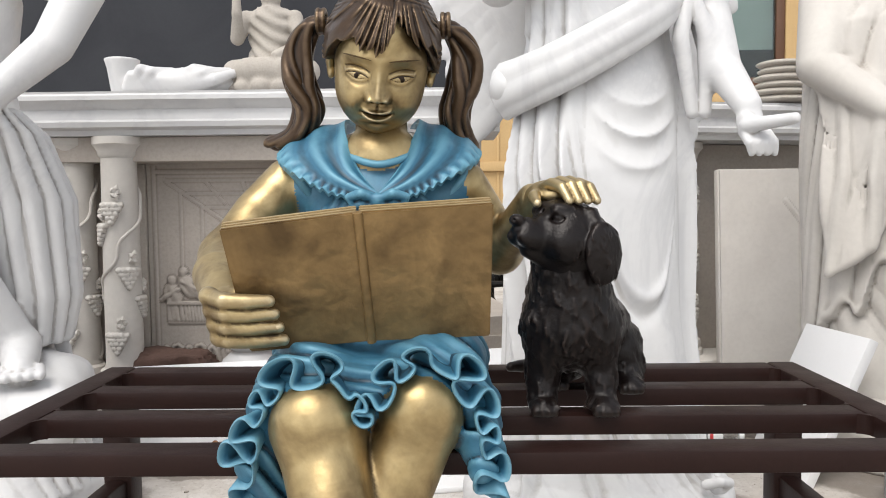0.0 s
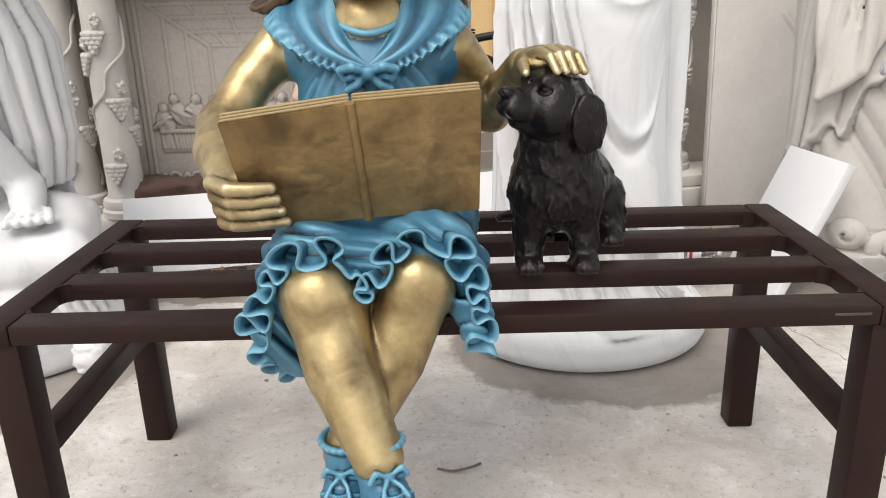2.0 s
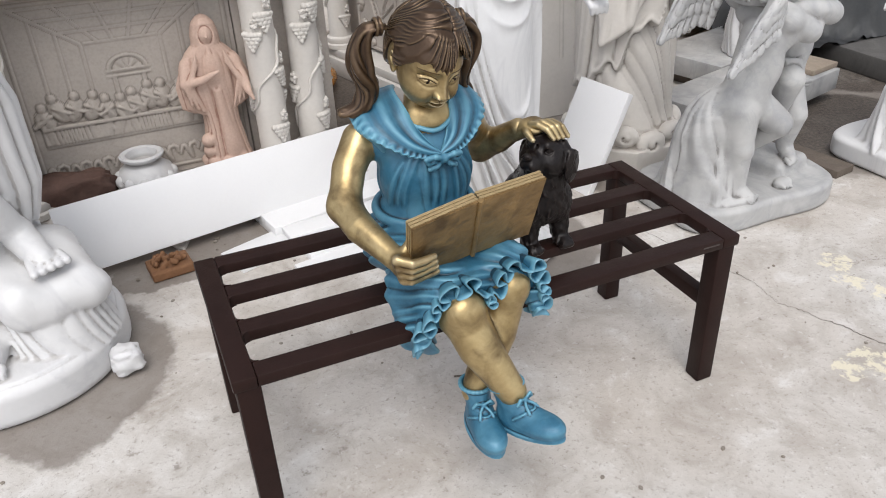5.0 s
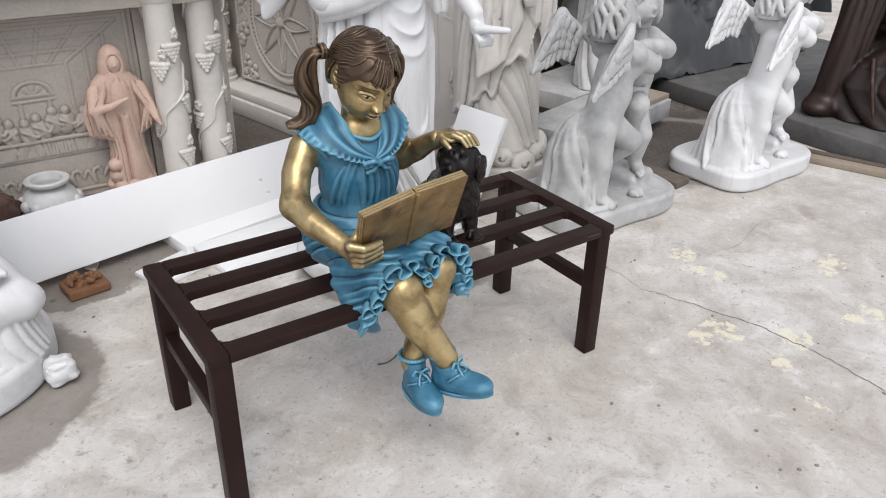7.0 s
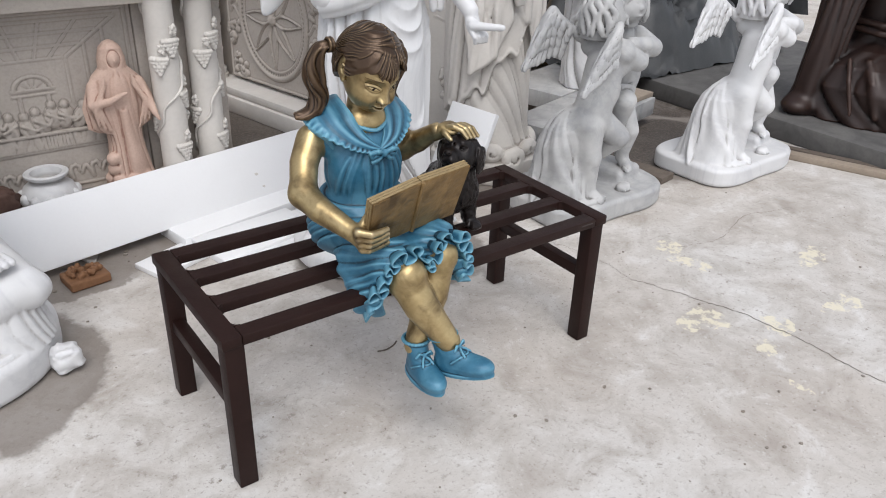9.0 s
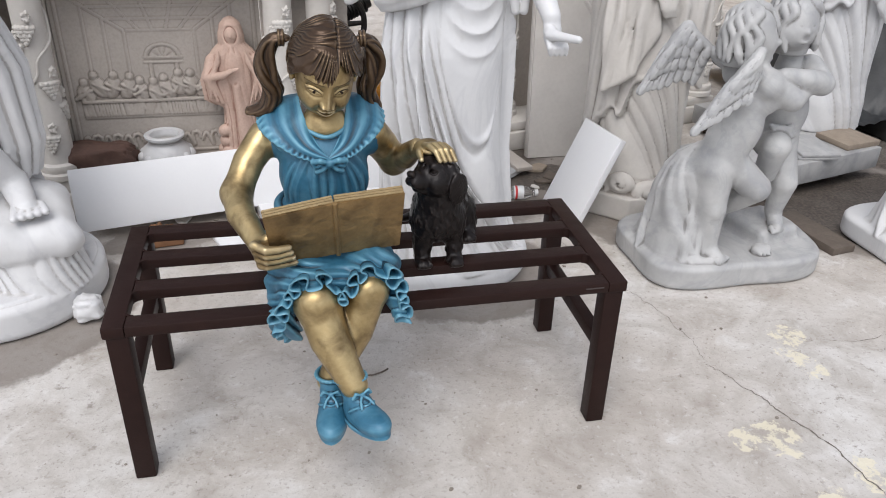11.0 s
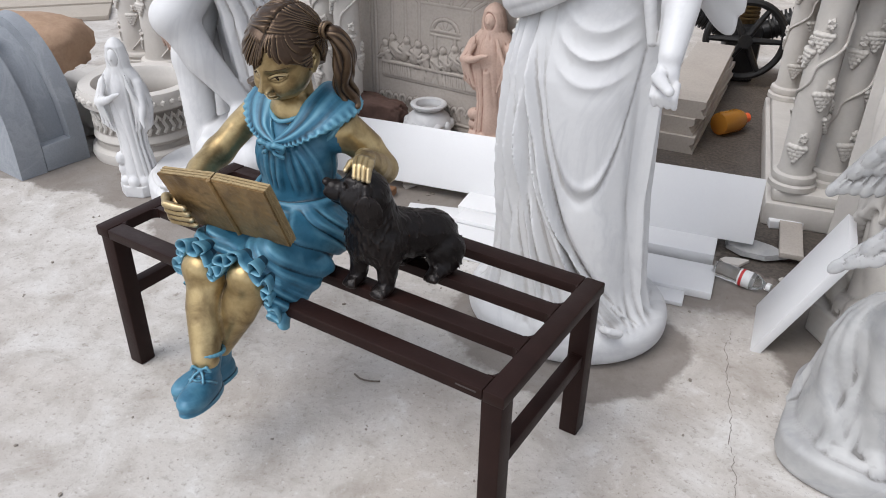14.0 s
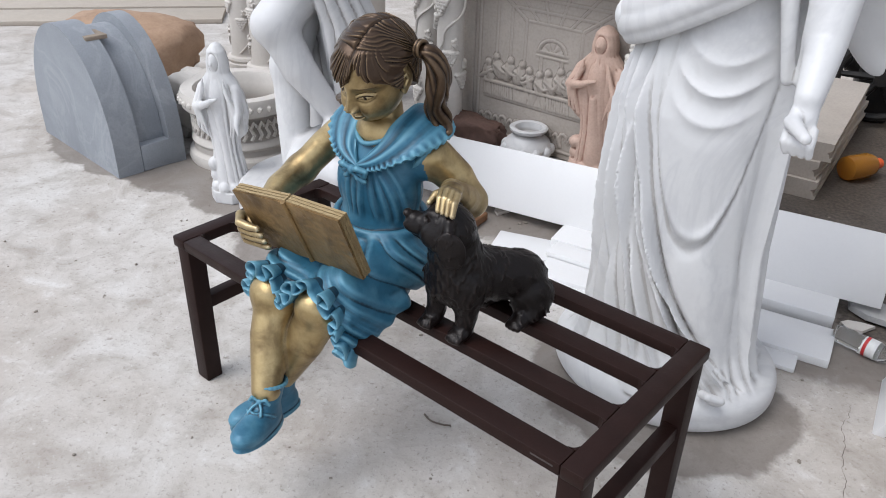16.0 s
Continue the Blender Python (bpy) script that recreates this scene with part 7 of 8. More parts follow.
def oval_carving():
    """A carved oval with eight looped petals, fruit in the corners and beads along the edges."""
    rnd = random.Random(8)
    fruit = [(cx + rnd.uniform(-0.06, 0.06), cz + rnd.uniform(-0.07, 0.07), rnd.uniform(0.012, 0.022)) for cx, cz in ((-0.34, -0.32), (0.34, -0.32), (-0.34, 0.30), (0.34, 0.30), (-0.38, -0.12), (0.38, -0.12), (-0.38, 0.12), (0.38, 0.12)) for k in range(16)]

    def height(x, z):
        r, t = np.hypot(x / 0.30, z / 0.34), np.arctan2(z / 0.34, x / 0.30)
        h = np.maximum(dome(np.abs(r - 1) * 0.32, 0.016), dome(np.abs(r - 0.89) * 0.32, 0.008))
        petal = np.abs(np.abs(np.sin(4 * t)) * r * 0.26 - 0.085 * np.sin(np.pi * np.clip(r / 0.85, 0, 1)))
        h = np.maximum(h, dome(petal, 0.011, 1.2) * (r < 0.85))
        h = np.maximum(h, dome(np.hypot(x, z), 0.035, 0.8))
        h = np.maximum(h, (np.abs(r - 0.945) < 0.03) * 0.006 * np.abs(np.sin(40 * t)))
        for a, b, s in fruit:
            h = np.maximum(h, dome(np.hypot(x - a, z - b), s, 0.9) * (r > 1.02))
        for k in range(6):
            sx, sz = ((-1, -1), (1, -1), (-1, 1), (1, 1), (-1, 0), (1, 0))[k]
            q = [(sx * (0.40 - 0.02 * i), sz * 0.36 + 0.03 * math.sin(1.1 * i)) for i in range(7)]
            h = np.maximum(h, stroke(x, z, q, 0.008, 1.0) * (r > 1.05))
        for a in (-0.395, 0.395):
            h = np.maximum(h, dome(np.abs(z - a), 0.010) * (0.6 + 0.4 * np.abs(np.sin(130 * x))))
        for a in (-0.43, 0.43):
            h = np.maximum(h, dome(np.abs(x - a), 0.008))
        return h
    bm = carved(-0.44, 0.44, -0.405, 0.405, 0.0, 0.005, height)
    bm.transform(pose(0.073, 0.60, 0.575, 0, 0, -90))
    part("carving", bm, STONE, oval, auto=70)


oval_carving()


def leaning_panel():
    """The carved panel that leans on the altar."""
    p = empty("leaning_relief_panel", (1.04, 1.955, 0.0), 0, "pale stone relief panel leaning against the altar", "stone panel")
    m = pose(0, 0, 0, -4)
    part("slab", block((0.0, 0.016, 0.0), (0.62, 0.06, 0.90), 0.005, m), MARBLE_DUST, p)
    rnd = random.Random(2)
    lumps = [(0.50 + rnd.uniform(-0.09, 0.09), 0.24 + rnd.uniform(-0.09, 0.10), rnd.uniform(0.016, 0.03)) for k in range(22)]

    def height(x, z):
        h = 0.0 * x
        sunk = np.clip((x - 0.25) / 0.008, 0, 1) * np.clip((0.78 - z) / 0.008, 0, 1) * np.clip((z - 0.07) / 0.008, 0, 1)
        h = h - 0.012 * sunk
        h = np.maximum(h, stroke(x, z, [(0.25, 0.78), (0.31, 0.70), (0.31, 0.30)], 0.007, 0.6))
        h = np.maximum(h, stroke(x, z, [(0.36, 0.68), (0.62, 0.56)], 0.006, 0.6))
        for a, b, s in lumps:
            h = np.maximum(h, dome(np.hypot(x - a, z - b), s, 0.5) * (1 + 0.25 * np.sin(220 * (x - a)) * np.sin(180 * (z - b))))
        for k in range(5):
            h = np.maximum(h, stroke(x, z, [(0.40 + 0.045 * k, 0.34), (0.41 + 0.045 * k, 0.375)], 0.013, 0.8))
        return h
    bm = carved(0.004, 0.616, 0.004, 0.896, 0.002, 0.0055, height)
    bm.transform(m)
    part("carving", bm, MARBLE_DUST, p, auto=70)


leaning_panel()


# ---- slabs, rubble and small things behind the bench ----
def slab_between(name, bottom_left, bottom_right, top_left, thick, mat, label):
    a, b, d = Vector(bottom_left), Vector(bottom_right), Vector(top_left)
    x = (b - a)
    z = (d - a)
    z = z - x.normalized() * z.dot(x.normalized())
    n_ = z.cross(x).normalized()
    basis = Matrix((x.normalized(), n_ if n_.y > 0 else -n_, z.normalized())).transposed().to_4x4()
    basis.translation = a
    bm = block((0, 0, 0), (x.length, thick, z.length), 0.003)
    ob = part(name, bm, mat)
    ob.matrix_basis = basis
    return tagged(ob, label, "stone slab")


slab_between("long_white_slab", (-1.0, 1.36, 0.045), (0.82, 1.72, 0.055), (-1.06, 1.45, 0.275), 0.022, SLAB, "long polished white slab propped on edge behind the bench")
slab_between("small_white_slab", (0.968, 1.122, 0.0), (0.922, 1.40, 0.0), (1.160, 1.132, 0.402), 0.03, SLAB, "white stone slab leaning against the saint statue")


def flat_slab(x, y, z, w, d, t, turn, label, mat=SLAB):
    ob = part("flat_slab", block((-w / 2, -d / 2, 0), (w / 2, d / 2, t), 0.004), mat)
    ob.matrix_basis = pose(x, y, z, 0, 0, turn)
    return tagged(ob, label, "stone slab", "slabs on the floor")


flat_slab(0.27, 1.34, 0.0, 1.0, 0.20, 0.03, 11, "white stone slab lying on the concrete")
flat_slab(0.20, 1.565, 0.0, 1.02, 0.21, 0.055, 11, "thick white stone slab lying behind another")
flat_slab(0.22, 1.19, 0.0, 0.98, 0.085, 0.016, 11, "narrow white slab strip on the concrete")
flat_slab(-0.02, 1.355, 0.031, 0.46, 0.10, 0.02, 8, "narrow white offcut lying on the slab pile")
flat_slab(0.93, 1.87, 0.03, 0.28, 0.085, 0.022, -78, "taupe stone strip in the rubble", STONE)
flat_slab(0.93, 2.08, 0.0, 0.26, 0.05, 0.035, 27, "thin white stone strip in the rubble")
flat_slab(-0.33, 1.31, 0.0, 0.3, 0.16, 0.022, 20, "pale stone offcut beside the carved wood")


def shard(x, y, z, size, turn, mat, label, seed):
    rnd = random.Random(seed)
    bm = bmesh.new()
    n_ = 7
    ring = [(size * rnd.uniform(0.6, 1.1) * math.cos(2 * math.pi * k / n_), size * 0.6 * rnd.uniform(0.6, 1.1) * math.sin(2 * math.pi * k / n_)) for k in range(n_)]
    t = size * 0.16
    lo, hi = [bm.verts.new((u, v, 0)) for u, v in ring], [bm.verts.new((u * 0.96, v * 0.96, t)) for u, v in ring]
    bm.faces.new(lo[::-1])
    bm.faces.new(hi)
    for k in range(n_):
        bm.faces.new((lo[k], lo[(k + 1) % n_], hi[(k + 1) % n_], hi[k]))
    ob = part("stone_shard", bm, mat, auto=20)
    ob.matrix_basis = pose(x, y, z, rnd.uniform(-4, 4), rnd.uniform(-4, 4), turn)
    return tagged(ob, label, "stone fragment", "broken stone pieces")


for k, (x, y, z, s, mat) in enumerate(((0.82, 1.755, 0.012, 0.125, MARBLE_GREY), (1.05, 1.81, 0.004, 0.085, WOOD), (1.08, 1.70, 0.004, 0.07, WOOD_DARK), (0.97, 1.60, 0.004, 0.035, MARBLE_DUST), (1.02, 1.66, 0.004, 0.05, WOOD_DARK), (0.78, 1.64, 0.004, 0.06, MARBLE_DUST),
                                       (1.12, 1.62, 0.004, 0.05, ROCK), (0.2, 2.1, 0.004, 0.07, ROCK), (0.35, 2.25, 0.004, 0.05, PEBBLE), (0.1, 2.3, 0.004, 0.06, MARBLE_DUST), (0.02, 1.92, 0.004, 0.05, ROCK), (-0.62, 1.52, 0.004, 0.07, MARBLE_DUST))):
    shard(x, y, z, s, 40 * k, mat, "broken flat piece of stone on the ground", k)


def urn():
    v = empty("stone_urn", (-0.68, 1.745, 0.16), 0, "small white marble urn with carved petals", "urn")
    prof = [(0.055, 0), (0.075, 0.01), (0.095, 0.035), (0.105, 0.06), (0.095, 0.085), (0.07, 0.105), (0.062, 0.115), (0.07, 0.125), (0.082, 0.132), (0.084, 0.142), (0.076, 0.147), (0.06, 0.143), (0.052, 0.11), (0.03, 0.1)]
    part("bowl", lathe(prof, 36), MARBLE, v)
    for k in range(11):
        a = 2 * math.pi * k / 11
        bm = bmesh.new()
        ball(bm, (0.1 * math.cos(a), 0.1 * math.sin(a), 0.05), 0.022, (1, 1, 1.2))
        part("petal", bm, MARBLE, v)


urn()


def rough(name, at, size, mat, label, category, seed=1, amount=0.25, level=4):
    bm = bmesh.new()
    bmesh.ops.create_icosphere(bm, subdivisions=level, radius=1)
    for v in bm.verts:
        p = v.co.copy()
        p = Vector([math.copysign(abs(t) ** 0.6, t) for t in p])
        d = 1 + amount * noise.fractal(p * 1.7 + Vector((seed * 3.1, 0, 0)), 0.8, 2.1, 4)
        v.co = Vector((p.x * size[0] * d, p.y * size[1] * d, (p.z * d * 0.5 + 0.5) * size[2] * 1.0))
    low = min(v.co.z for v in bm.verts)
    for v in bm.verts:
        v.co.z = max(0.0, v.co.z - low - 0.01)
    ob = part(name, bm, mat, auto=60)
    ob.matrix_basis = pose(*at)
    return tagged(ob, label, category)


rough("rough_stone", (-0.95, 1.72, 0.16), (0.15, 0.06, 0.13), ROCK, "dark reddish unworked stone beside the urn", "stone", 3)
rough("marble_plug", (-0.865, 0.79, 0.012), (0.045, 0.04, 0.085), MARBLE, "white marble lump at the foot of the statue base", "stone", 5, 0.18)


def carved_lump():
    c = Clay((-0.09, -0.08, 0), (0.09, 0.08, 0.09), 0.004)
    c.brick((0, 0, 0.02), (0.075, 0.06, 0.018), (0, 0, 8), 0.006)
    rnd = random.Random(6)
    for k in range(40):
        c.egg((rnd.uniform(-0.055, 0.055), rnd.uniform(-0.04, 0.04), rnd.uniform(0.035, 0.06)), (0.011, 0.008, 0.012), (0, 0, rnd.uniform(0, 180)), k=0.003)
    ob = new("carved_wood_piece", c.mesh([RUST]))
    ob.matrix_basis = pose(-0.68, 1.33, 0)
    tagged(ob, "small brown carved wooden block on the concrete", "carving")


carved_lump()


def water_bottle():
    b = empty("water_bottle", (0.84, 1.50, 0.032), 0, "crumpled clear plastic bottle with a white and red label", "bottle")
    def turned(prof):
        bm = lathe(prof, 20)
        bmesh.ops.transform(bm, matrix=pose(-0.1, 0, 0, 0, 90, 0), verts=bm.verts)
        bmesh.ops.transform(bm, matrix=pose(0, 0, 0, 0, 0, -8), verts=bm.verts)
        return bm
    part("body", turned([(0.026, 0), (0.031, 0.008), (0.029, 0.03), (0.031, 0.05), (0.029, 0.07), (0.031, 0.09), (0.031, 0.14), (0.025, 0.165), (0.013, 0.18), (0.013, 0.195)]), PET, b)
    part("label", turned([(0.0316, 0.092), (0.0318, 0.1), (0.0318, 0.13), (0.0316, 0.137)]), LABEL_WHITE, b, "white paper label")
    part("label_print", turned([(0.0322, 0.098), (0.0322, 0.108)]), LABEL_RED, b, "red printed bar")
    part("cap", turned([(0.0145, 0.19), (0.0145, 0.204), (0.012, 0.206)]), LABEL_WHITE, b)


water_bottle()


def yellow_bottle():
    b = empty("oil_bottle", (0.40, 2.98, 0.062), 0, "translucent amber plastic bottle with an orange cap lying in the dirt", "bottle")
    def turned(prof):
        bm = lathe(prof, 24)
        bmesh.ops.transform(bm, matrix=pose(0, 0, 0, 0, 0, 62) @ pose(-0.1, 0, 0, 0, 90, 0), verts=bm.verts)
        return bm
    part("body", turned([(0.045, 0), (0.056, 0.006), (0.06, 0.02), (0.06, 0.13), (0.05, 0.16), (0.022, 0.18), (0.02, 0.19)]), AMBER, b)
    part("cap", turned([(0.026, 0.188), (0.026, 0.215), (0.02, 0.22)]), ORANGE, b, "orange screw cap")


yellow_bottle()


def moulding_stack():
    prof = [(-0.11, 0), (0.11, 0), (0.11, 0.014), (0.10, 0.018), (0.096, 0.032), (0.085, 0.042), (0.10, 0.05), (0.108, 0.056), (0.108, 0.085), (-0.108, 0.085), (-0.108, 0.056), (-0.10, 0.05), (-0.085, 0.042), (-0.096, 0.032), (-0.10, 0.018), (-0.11, 0.014)]
    for k, (x, y, z, turn, ln) in enumerate(((0.22, 2.56, 0.0, 97, 1.15), (0.20, 2.58, 0.086, 95, 1.1), (0.235, 2.60, 0.172, 98, 1.1))):
        ob = part("moulded_stone", extrude(prof, 0, ln), STONE, auto=30)
        ob.matrix_basis = pose(x, y, z, 0, 0, turn)
        tagged(ob, "beige moulded stone block in a stack", "stone block", "stacked stone mouldings")


moulding_stack()


def compressor():
    c = empty("air_compressor", (0.22, 3.78, 0.0), 18, "black iron compressor head with a spoked flywheel", "compressor")
    c.scale = (0.82, 0.82, 0.82)
    bm = bmesh.new()
    R = 0.27
    tube([(R * math.cos(t), 0, 0.34 + R * math.sin(t)) for t in np.linspace(0, 2 * math.pi, 41)], 0.026, bm, 8)
    wheel = part("flywheel", bm, IRON, c, "spoked black flywheel")
    for k in range(6):
        t = 2 * math.pi * k / 6
        part("spoke", tube([(0, 0, 0.34), (R * math.cos(t), 0, 0.34 + R * math.sin(t))], [0.03, 0.018]), IRON, wheel)
    part("hub", tube([(0, -0.05, 0.34), (0, 0.2, 0.34)], 0.05, None, 16), IRON, wheel)
    part("crankcase", block((-0.13, 0.08, 0.0), (0.13, 0.4, 0.42), 0.04), IRON, c)
    for x, z, mat in ((0.0, 0.52, BRASS), (-0.32, 0.42, IRON), (0.32, 0.42, IRON)):
        bm = bmesh.new()
        d = Vector((x, 0, z - 0.30)).normalized()
        tube([Vector((x * 0.3, 0.22, 0.34)), Vector((x * 0.55, 0.22, 0.36 + (z - 0.36) * 0.6)) + d * 0.24], 0.07, bm, 16)
        barrel = part("cylinder", bm, mat, c, "finned cylinder")
        for k in range(7):
            p = Vector((x * 0.55, 0.22, 0.36 + (z - 0.36) * 0.6)) + d * 0.03 * k
            part("fin", tube([p, p + d * 0.012], 0.095, None, 16), mat, barrel)
    for sx in (-1, 1):
        part("pipe", tube(curve([(0.05 * sx, 0.2, 0.72), (0.25 * sx, 0.18, 0.74), (0.42 * sx, 0.18, 0.68), (0.46 * sx, 0.2, 0.52)], 6), 0.03, None, 10), IRON, c)
    bm = bmesh.new()
    for k in range(5):
        tube([(0.07 * math.cos(t), 0.2 + 0.05 * math.sin(t), 0.70 + 0.022 * k) for t in np.linspace(0, 2 * math.pi, 21)], 0.007, bm, 6)
    part("filter_coil", bm, IRON, c)


compressor()


# ---- well, arch block and pieces beyond ----
def well():
    w = empty("stone_well", (-1.93, 1.15, 0), 0, "carved pale stone well head with an open round bowl", "well")
    prof = [(0.26, 0), (0.267, 0.024), (0.26, 0.048), (0.238, 0.064), (0.234, 0.088), (0.245, 0.104), (0.241, 0.12), (0.227, 0.136), (0.227, 0.24), (0.245, 0.256), (0.27, 0.264), (0.277, 0.288), (0.277, 0.32), (0.27, 0.34), (0.216, 0.34), (0.205, 0.32), (0.195, 0.16), (0.07, 0.145)]
    part("basin", lathe(prof, 56), MARBLE_DUST, w)
    for k in range(40):
        bm = bmesh.new()
        a = 2 * math.pi * k / 40
        p = [(0.232 * math.cos(a + d), 0.232 * math.sin(a + d), z) for d, z in ((0, 0.144), (0.06, 0.168), (0.0, 0.2), (0.07, 0.228), (0.12, 0.208))]
        tube(p, 0.009, bm, 6)
        part("carved_leaf", bm, MARBLE_DUST, w)
        bm = bmesh.new()
        ball(bm, (0.276 * math.cos(a), 0.276 * math.sin(a), 0.30), 0.015, (1, 1, 1.1), 1)
        part("carved_bead", bm, MARBLE_DUST, w)


well()


def arch_block():
    b = empty("arch_stone", (-2.075, 0.56, 0), 177.0, "grey granite arch block with stepped curved top", "stone block")
    def solid(x0, x1, h, y0, y1, start):
        mid, half = (x0 + x1) / 2, (x1 - x0) / 2
        ring = [(x0, 0.0), (x0, start)] + [(mid - half * math.cos(t), start + (h - start) * math.sin(t)) for t in np.linspace(0.05, math.pi - 0.05, 25)] + [(x1, start), (x1, 0.0)]
        bm = bmesh.new()
        f = [bm.verts.new((u, y0, z)) for u, z in ring]
        r = [bm.verts.new((u, y1, z)) for u, z in ring]
        n_ = len(ring)
        for k in range(n_):
            bm.faces.new((f[k], f[(k + 1) % n_], r[(k + 1) % n_], r[k]))
        bm.faces.new(f[::-1])
        bm.faces.new(r)
        bmesh.ops.recalc_face_normals(bm, faces=bm.faces)
        return bm
    part("front_arch", solid(0.0, 0.80, 0.62, -0.12, 0.0, 0.13), GREY, b, auto=30)
    part("middle_arch", solid(0.05, 0.78, 0.585, -0.262, -0.121, 0.10), GREY, b, auto=30)
    part("rear_arch", solid(0.0, 0.80, 0.63, -0.335, -0.263, 0.12), GREY, b, auto=30)
    part("foot", block((-0.001, -0.334, 0.0), (0.12, -0.122, 0.125), 0.006), GREY, b)
    part("chip", block((0.22, -0.16, 0.565), (0.34, -0.06, 0.585), 0.004), WOOD, b, "loose pale chip on the crest")


arch_block()


def yard_edge():
    """Stacked boards and carved pieces beyond the arch block."""
    ob = rough("sandstone_block", (-3.35, 1.35, 0.0), (0.42, 0.26, 0.40), SANDY, "rough orange-brown sandstone block behind the arch block", "stone block", 6, 0.12)
    ob.matrix_basis = pose(-3.35, 1.35, 0, 0, 0, 35)
    far = empty("pilaster_mantel", (-2.55, 2.05, 0), -8, "pale marble mantel standing at the back of the yard", "fireplace mantel")
    for x in (-0.62, -0.36):
        column(far, x, -0.05, 0.0, 1.5, 0.10, MARBLE_DUST, x * 90)
    part("pilaster", block((-0.18, -0.1, 0), (0.06, 0.1, 1.5), 0.01), MARBLE_DUST, far)
    bm = bmesh.new()
    rnd = random.Random(3)
    for k in range(46):
        z = 0.1 + 0.55 * rnd.random()
        ball(bm, (-0.06 + rnd.uniform(-0.09, 0.09), -0.11, z), 0.03, (1, 0.6, 1.3), 1)
    part("leaf_carving", bm, MARBLE_DUST, far)
    part("jamb", block((0.12, -0.06, 0), (0.34, 0.12, 1.5), 0.02), MARBLE, far)
    part("jamb", block((0.4, -0.02, 0), (0.62, 0.16, 1.5), 0.02), MARBLE_DUST, far)
    rough("wrapped_stone", (-2.32, 1.2, 0.0), (0.15, 0.2, 0.3), MARBLE_DUST, "pale rounded stone between the block and the well", "stone", 9)
    for k in range(7):
        ob = part("far_board", block((-2.2, 0, 0), (2.2, 0.40, 0.035), 0.004), PALE_BOARD)
        ob.matrix_basis = pose(-5.6 - 0.36 * k, 0.9 + 0.30 * k, 0.001, 0, 0, 50)
        tagged(ob, "pale weathered board lying on the yard", "board", "boards on the ground")


yard_edge()


# ---- the right-hand side of the yard ----
def platform():
    ob = part("platform", block((3.12, 0.0, 0.0), (5.2, 3.2, 0.12), 0.01), DIRTY)
    ob.matrix_basis = pose(0, 0, 0, 0, 0, 0)
    tagged(ob, "low dark stone platform under the seated bronze", "platform", kind="structure")
    for k, (x, y, ln, w, turn, mat) in enumerate(((3.0, 0.42, 0.75, 0.07, -68, WOOD), (3.07, 0.45, 0.6, 0.05, -70, WOOD_DARK), (2.0, 0.95, 0.34, 0.12, -80, WOOD_DARK))):
        p = part("plank", block((-ln / 2, -w / 2, 0), (ln / 2, w / 2, 0.035), 0.004), mat)
        p.matrix_basis = pose(x, y, 0.0, 0, 0, turn)
        tagged(p, "weathered wooden plank on the concrete", "plank", "planks on the ground")
    # two thick slabs butted on dark bearers, with sheets and a board left on them
    for x, y, w, d in ((2.17, 1.54, 0.98, 0.42), (2.53, 2.10, 0.80, 0.45)):
        flat_slab(x, y, 0.06, w, d, 0.105, 15, "thick grey-white marble slab on low wooden bearers", MARBLE_GREY)
        for off in (-0.3, 0.3):
            p = part("bearer", block((-0.04, -d / 2 + 0.08, 0), (0.04, d / 2 - 0.04, 0.06), 0.004), WOOD_DARK)
            p.matrix_basis = pose(x, y, 0, 0, 0, 15) @ pose(off, 0, 0)
            tagged(p, "dark wooden bearer under a marble slab", "beam", "bearers under the slabs")
    for k in range(2):
        flat_slab(2.29 + 0.006 * k, 1.49, 0.166 + 0.014 * k, 0.19, 0.28, 0.013, -10 + 3 * k, "thin blue-grey stone sheet on the slab", MARBLE_GREY)
    flat_slab(2.57, 1.56, 0.166, 0.22, 0.20, 0.028, 12, "weathered brown board on the slab", WOOD)


platform()


def tarp():
    bm = bmesh.new()
    bmesh.ops.create_grid(bm, x_segments=60, y_segments=40, size=1)
    for v in bm.verts:
        x, y = v.co.x, v.co.y
        hump = max(0.0, 1 - (x * x + y * y) ** 0.9)
        n1 = noise.fractal(Vector((x * 2.2, y * 2.6, 0.3)), 0.8, 2.0, 5)
        v.co = Vector((x * 1.0, y * 0.75, max(0.004, 0.55 * hump ** 0.6 * (1 + 0.6 * n1) + 0.06 * abs(noise.fractal(Vector((x * 6, y * 6, 1.7)), 0.7, 2.0, 4)))))
    ob = part("tarpaulin", bm, TARP, auto=80)
    ob.matrix_basis = pose(3.7, 2.6, 0.12)
    tagged(ob, "crumpled black tarpaulin over a heap", "tarpaulin")


tarp()


def hanging_sheet():
    bm = bmesh.new()
    cols, rows = 70, 16
    grid = [[bm.verts.new((3.0 + 3.4 * i / cols, 3.1 + 0.09 * math.sin(i * 0.9 + 0.25 * j) + 0.05 * math.sin(i * 2.3) - 0.35 * (1 - j / rows) ** 2, 2.4 * j / rows + 0.12)) for i in range(cols + 1)] for j in range(rows + 1)]
    for a, b in zip(grid, grid[1:]):
        for i in range(cols):
            bm.faces.new((a[i], a[i + 1], b[i + 1], b[i]))
    bmesh.ops.solidify(bm, geom=bm.faces[:], thickness=0.006)
    tagged(part("hanging_tarpaulin", bm, TARP, auto=80), "black tarpaulin hanging in folds at the back of the yard", "tarpaulin")


hanging_sheet()


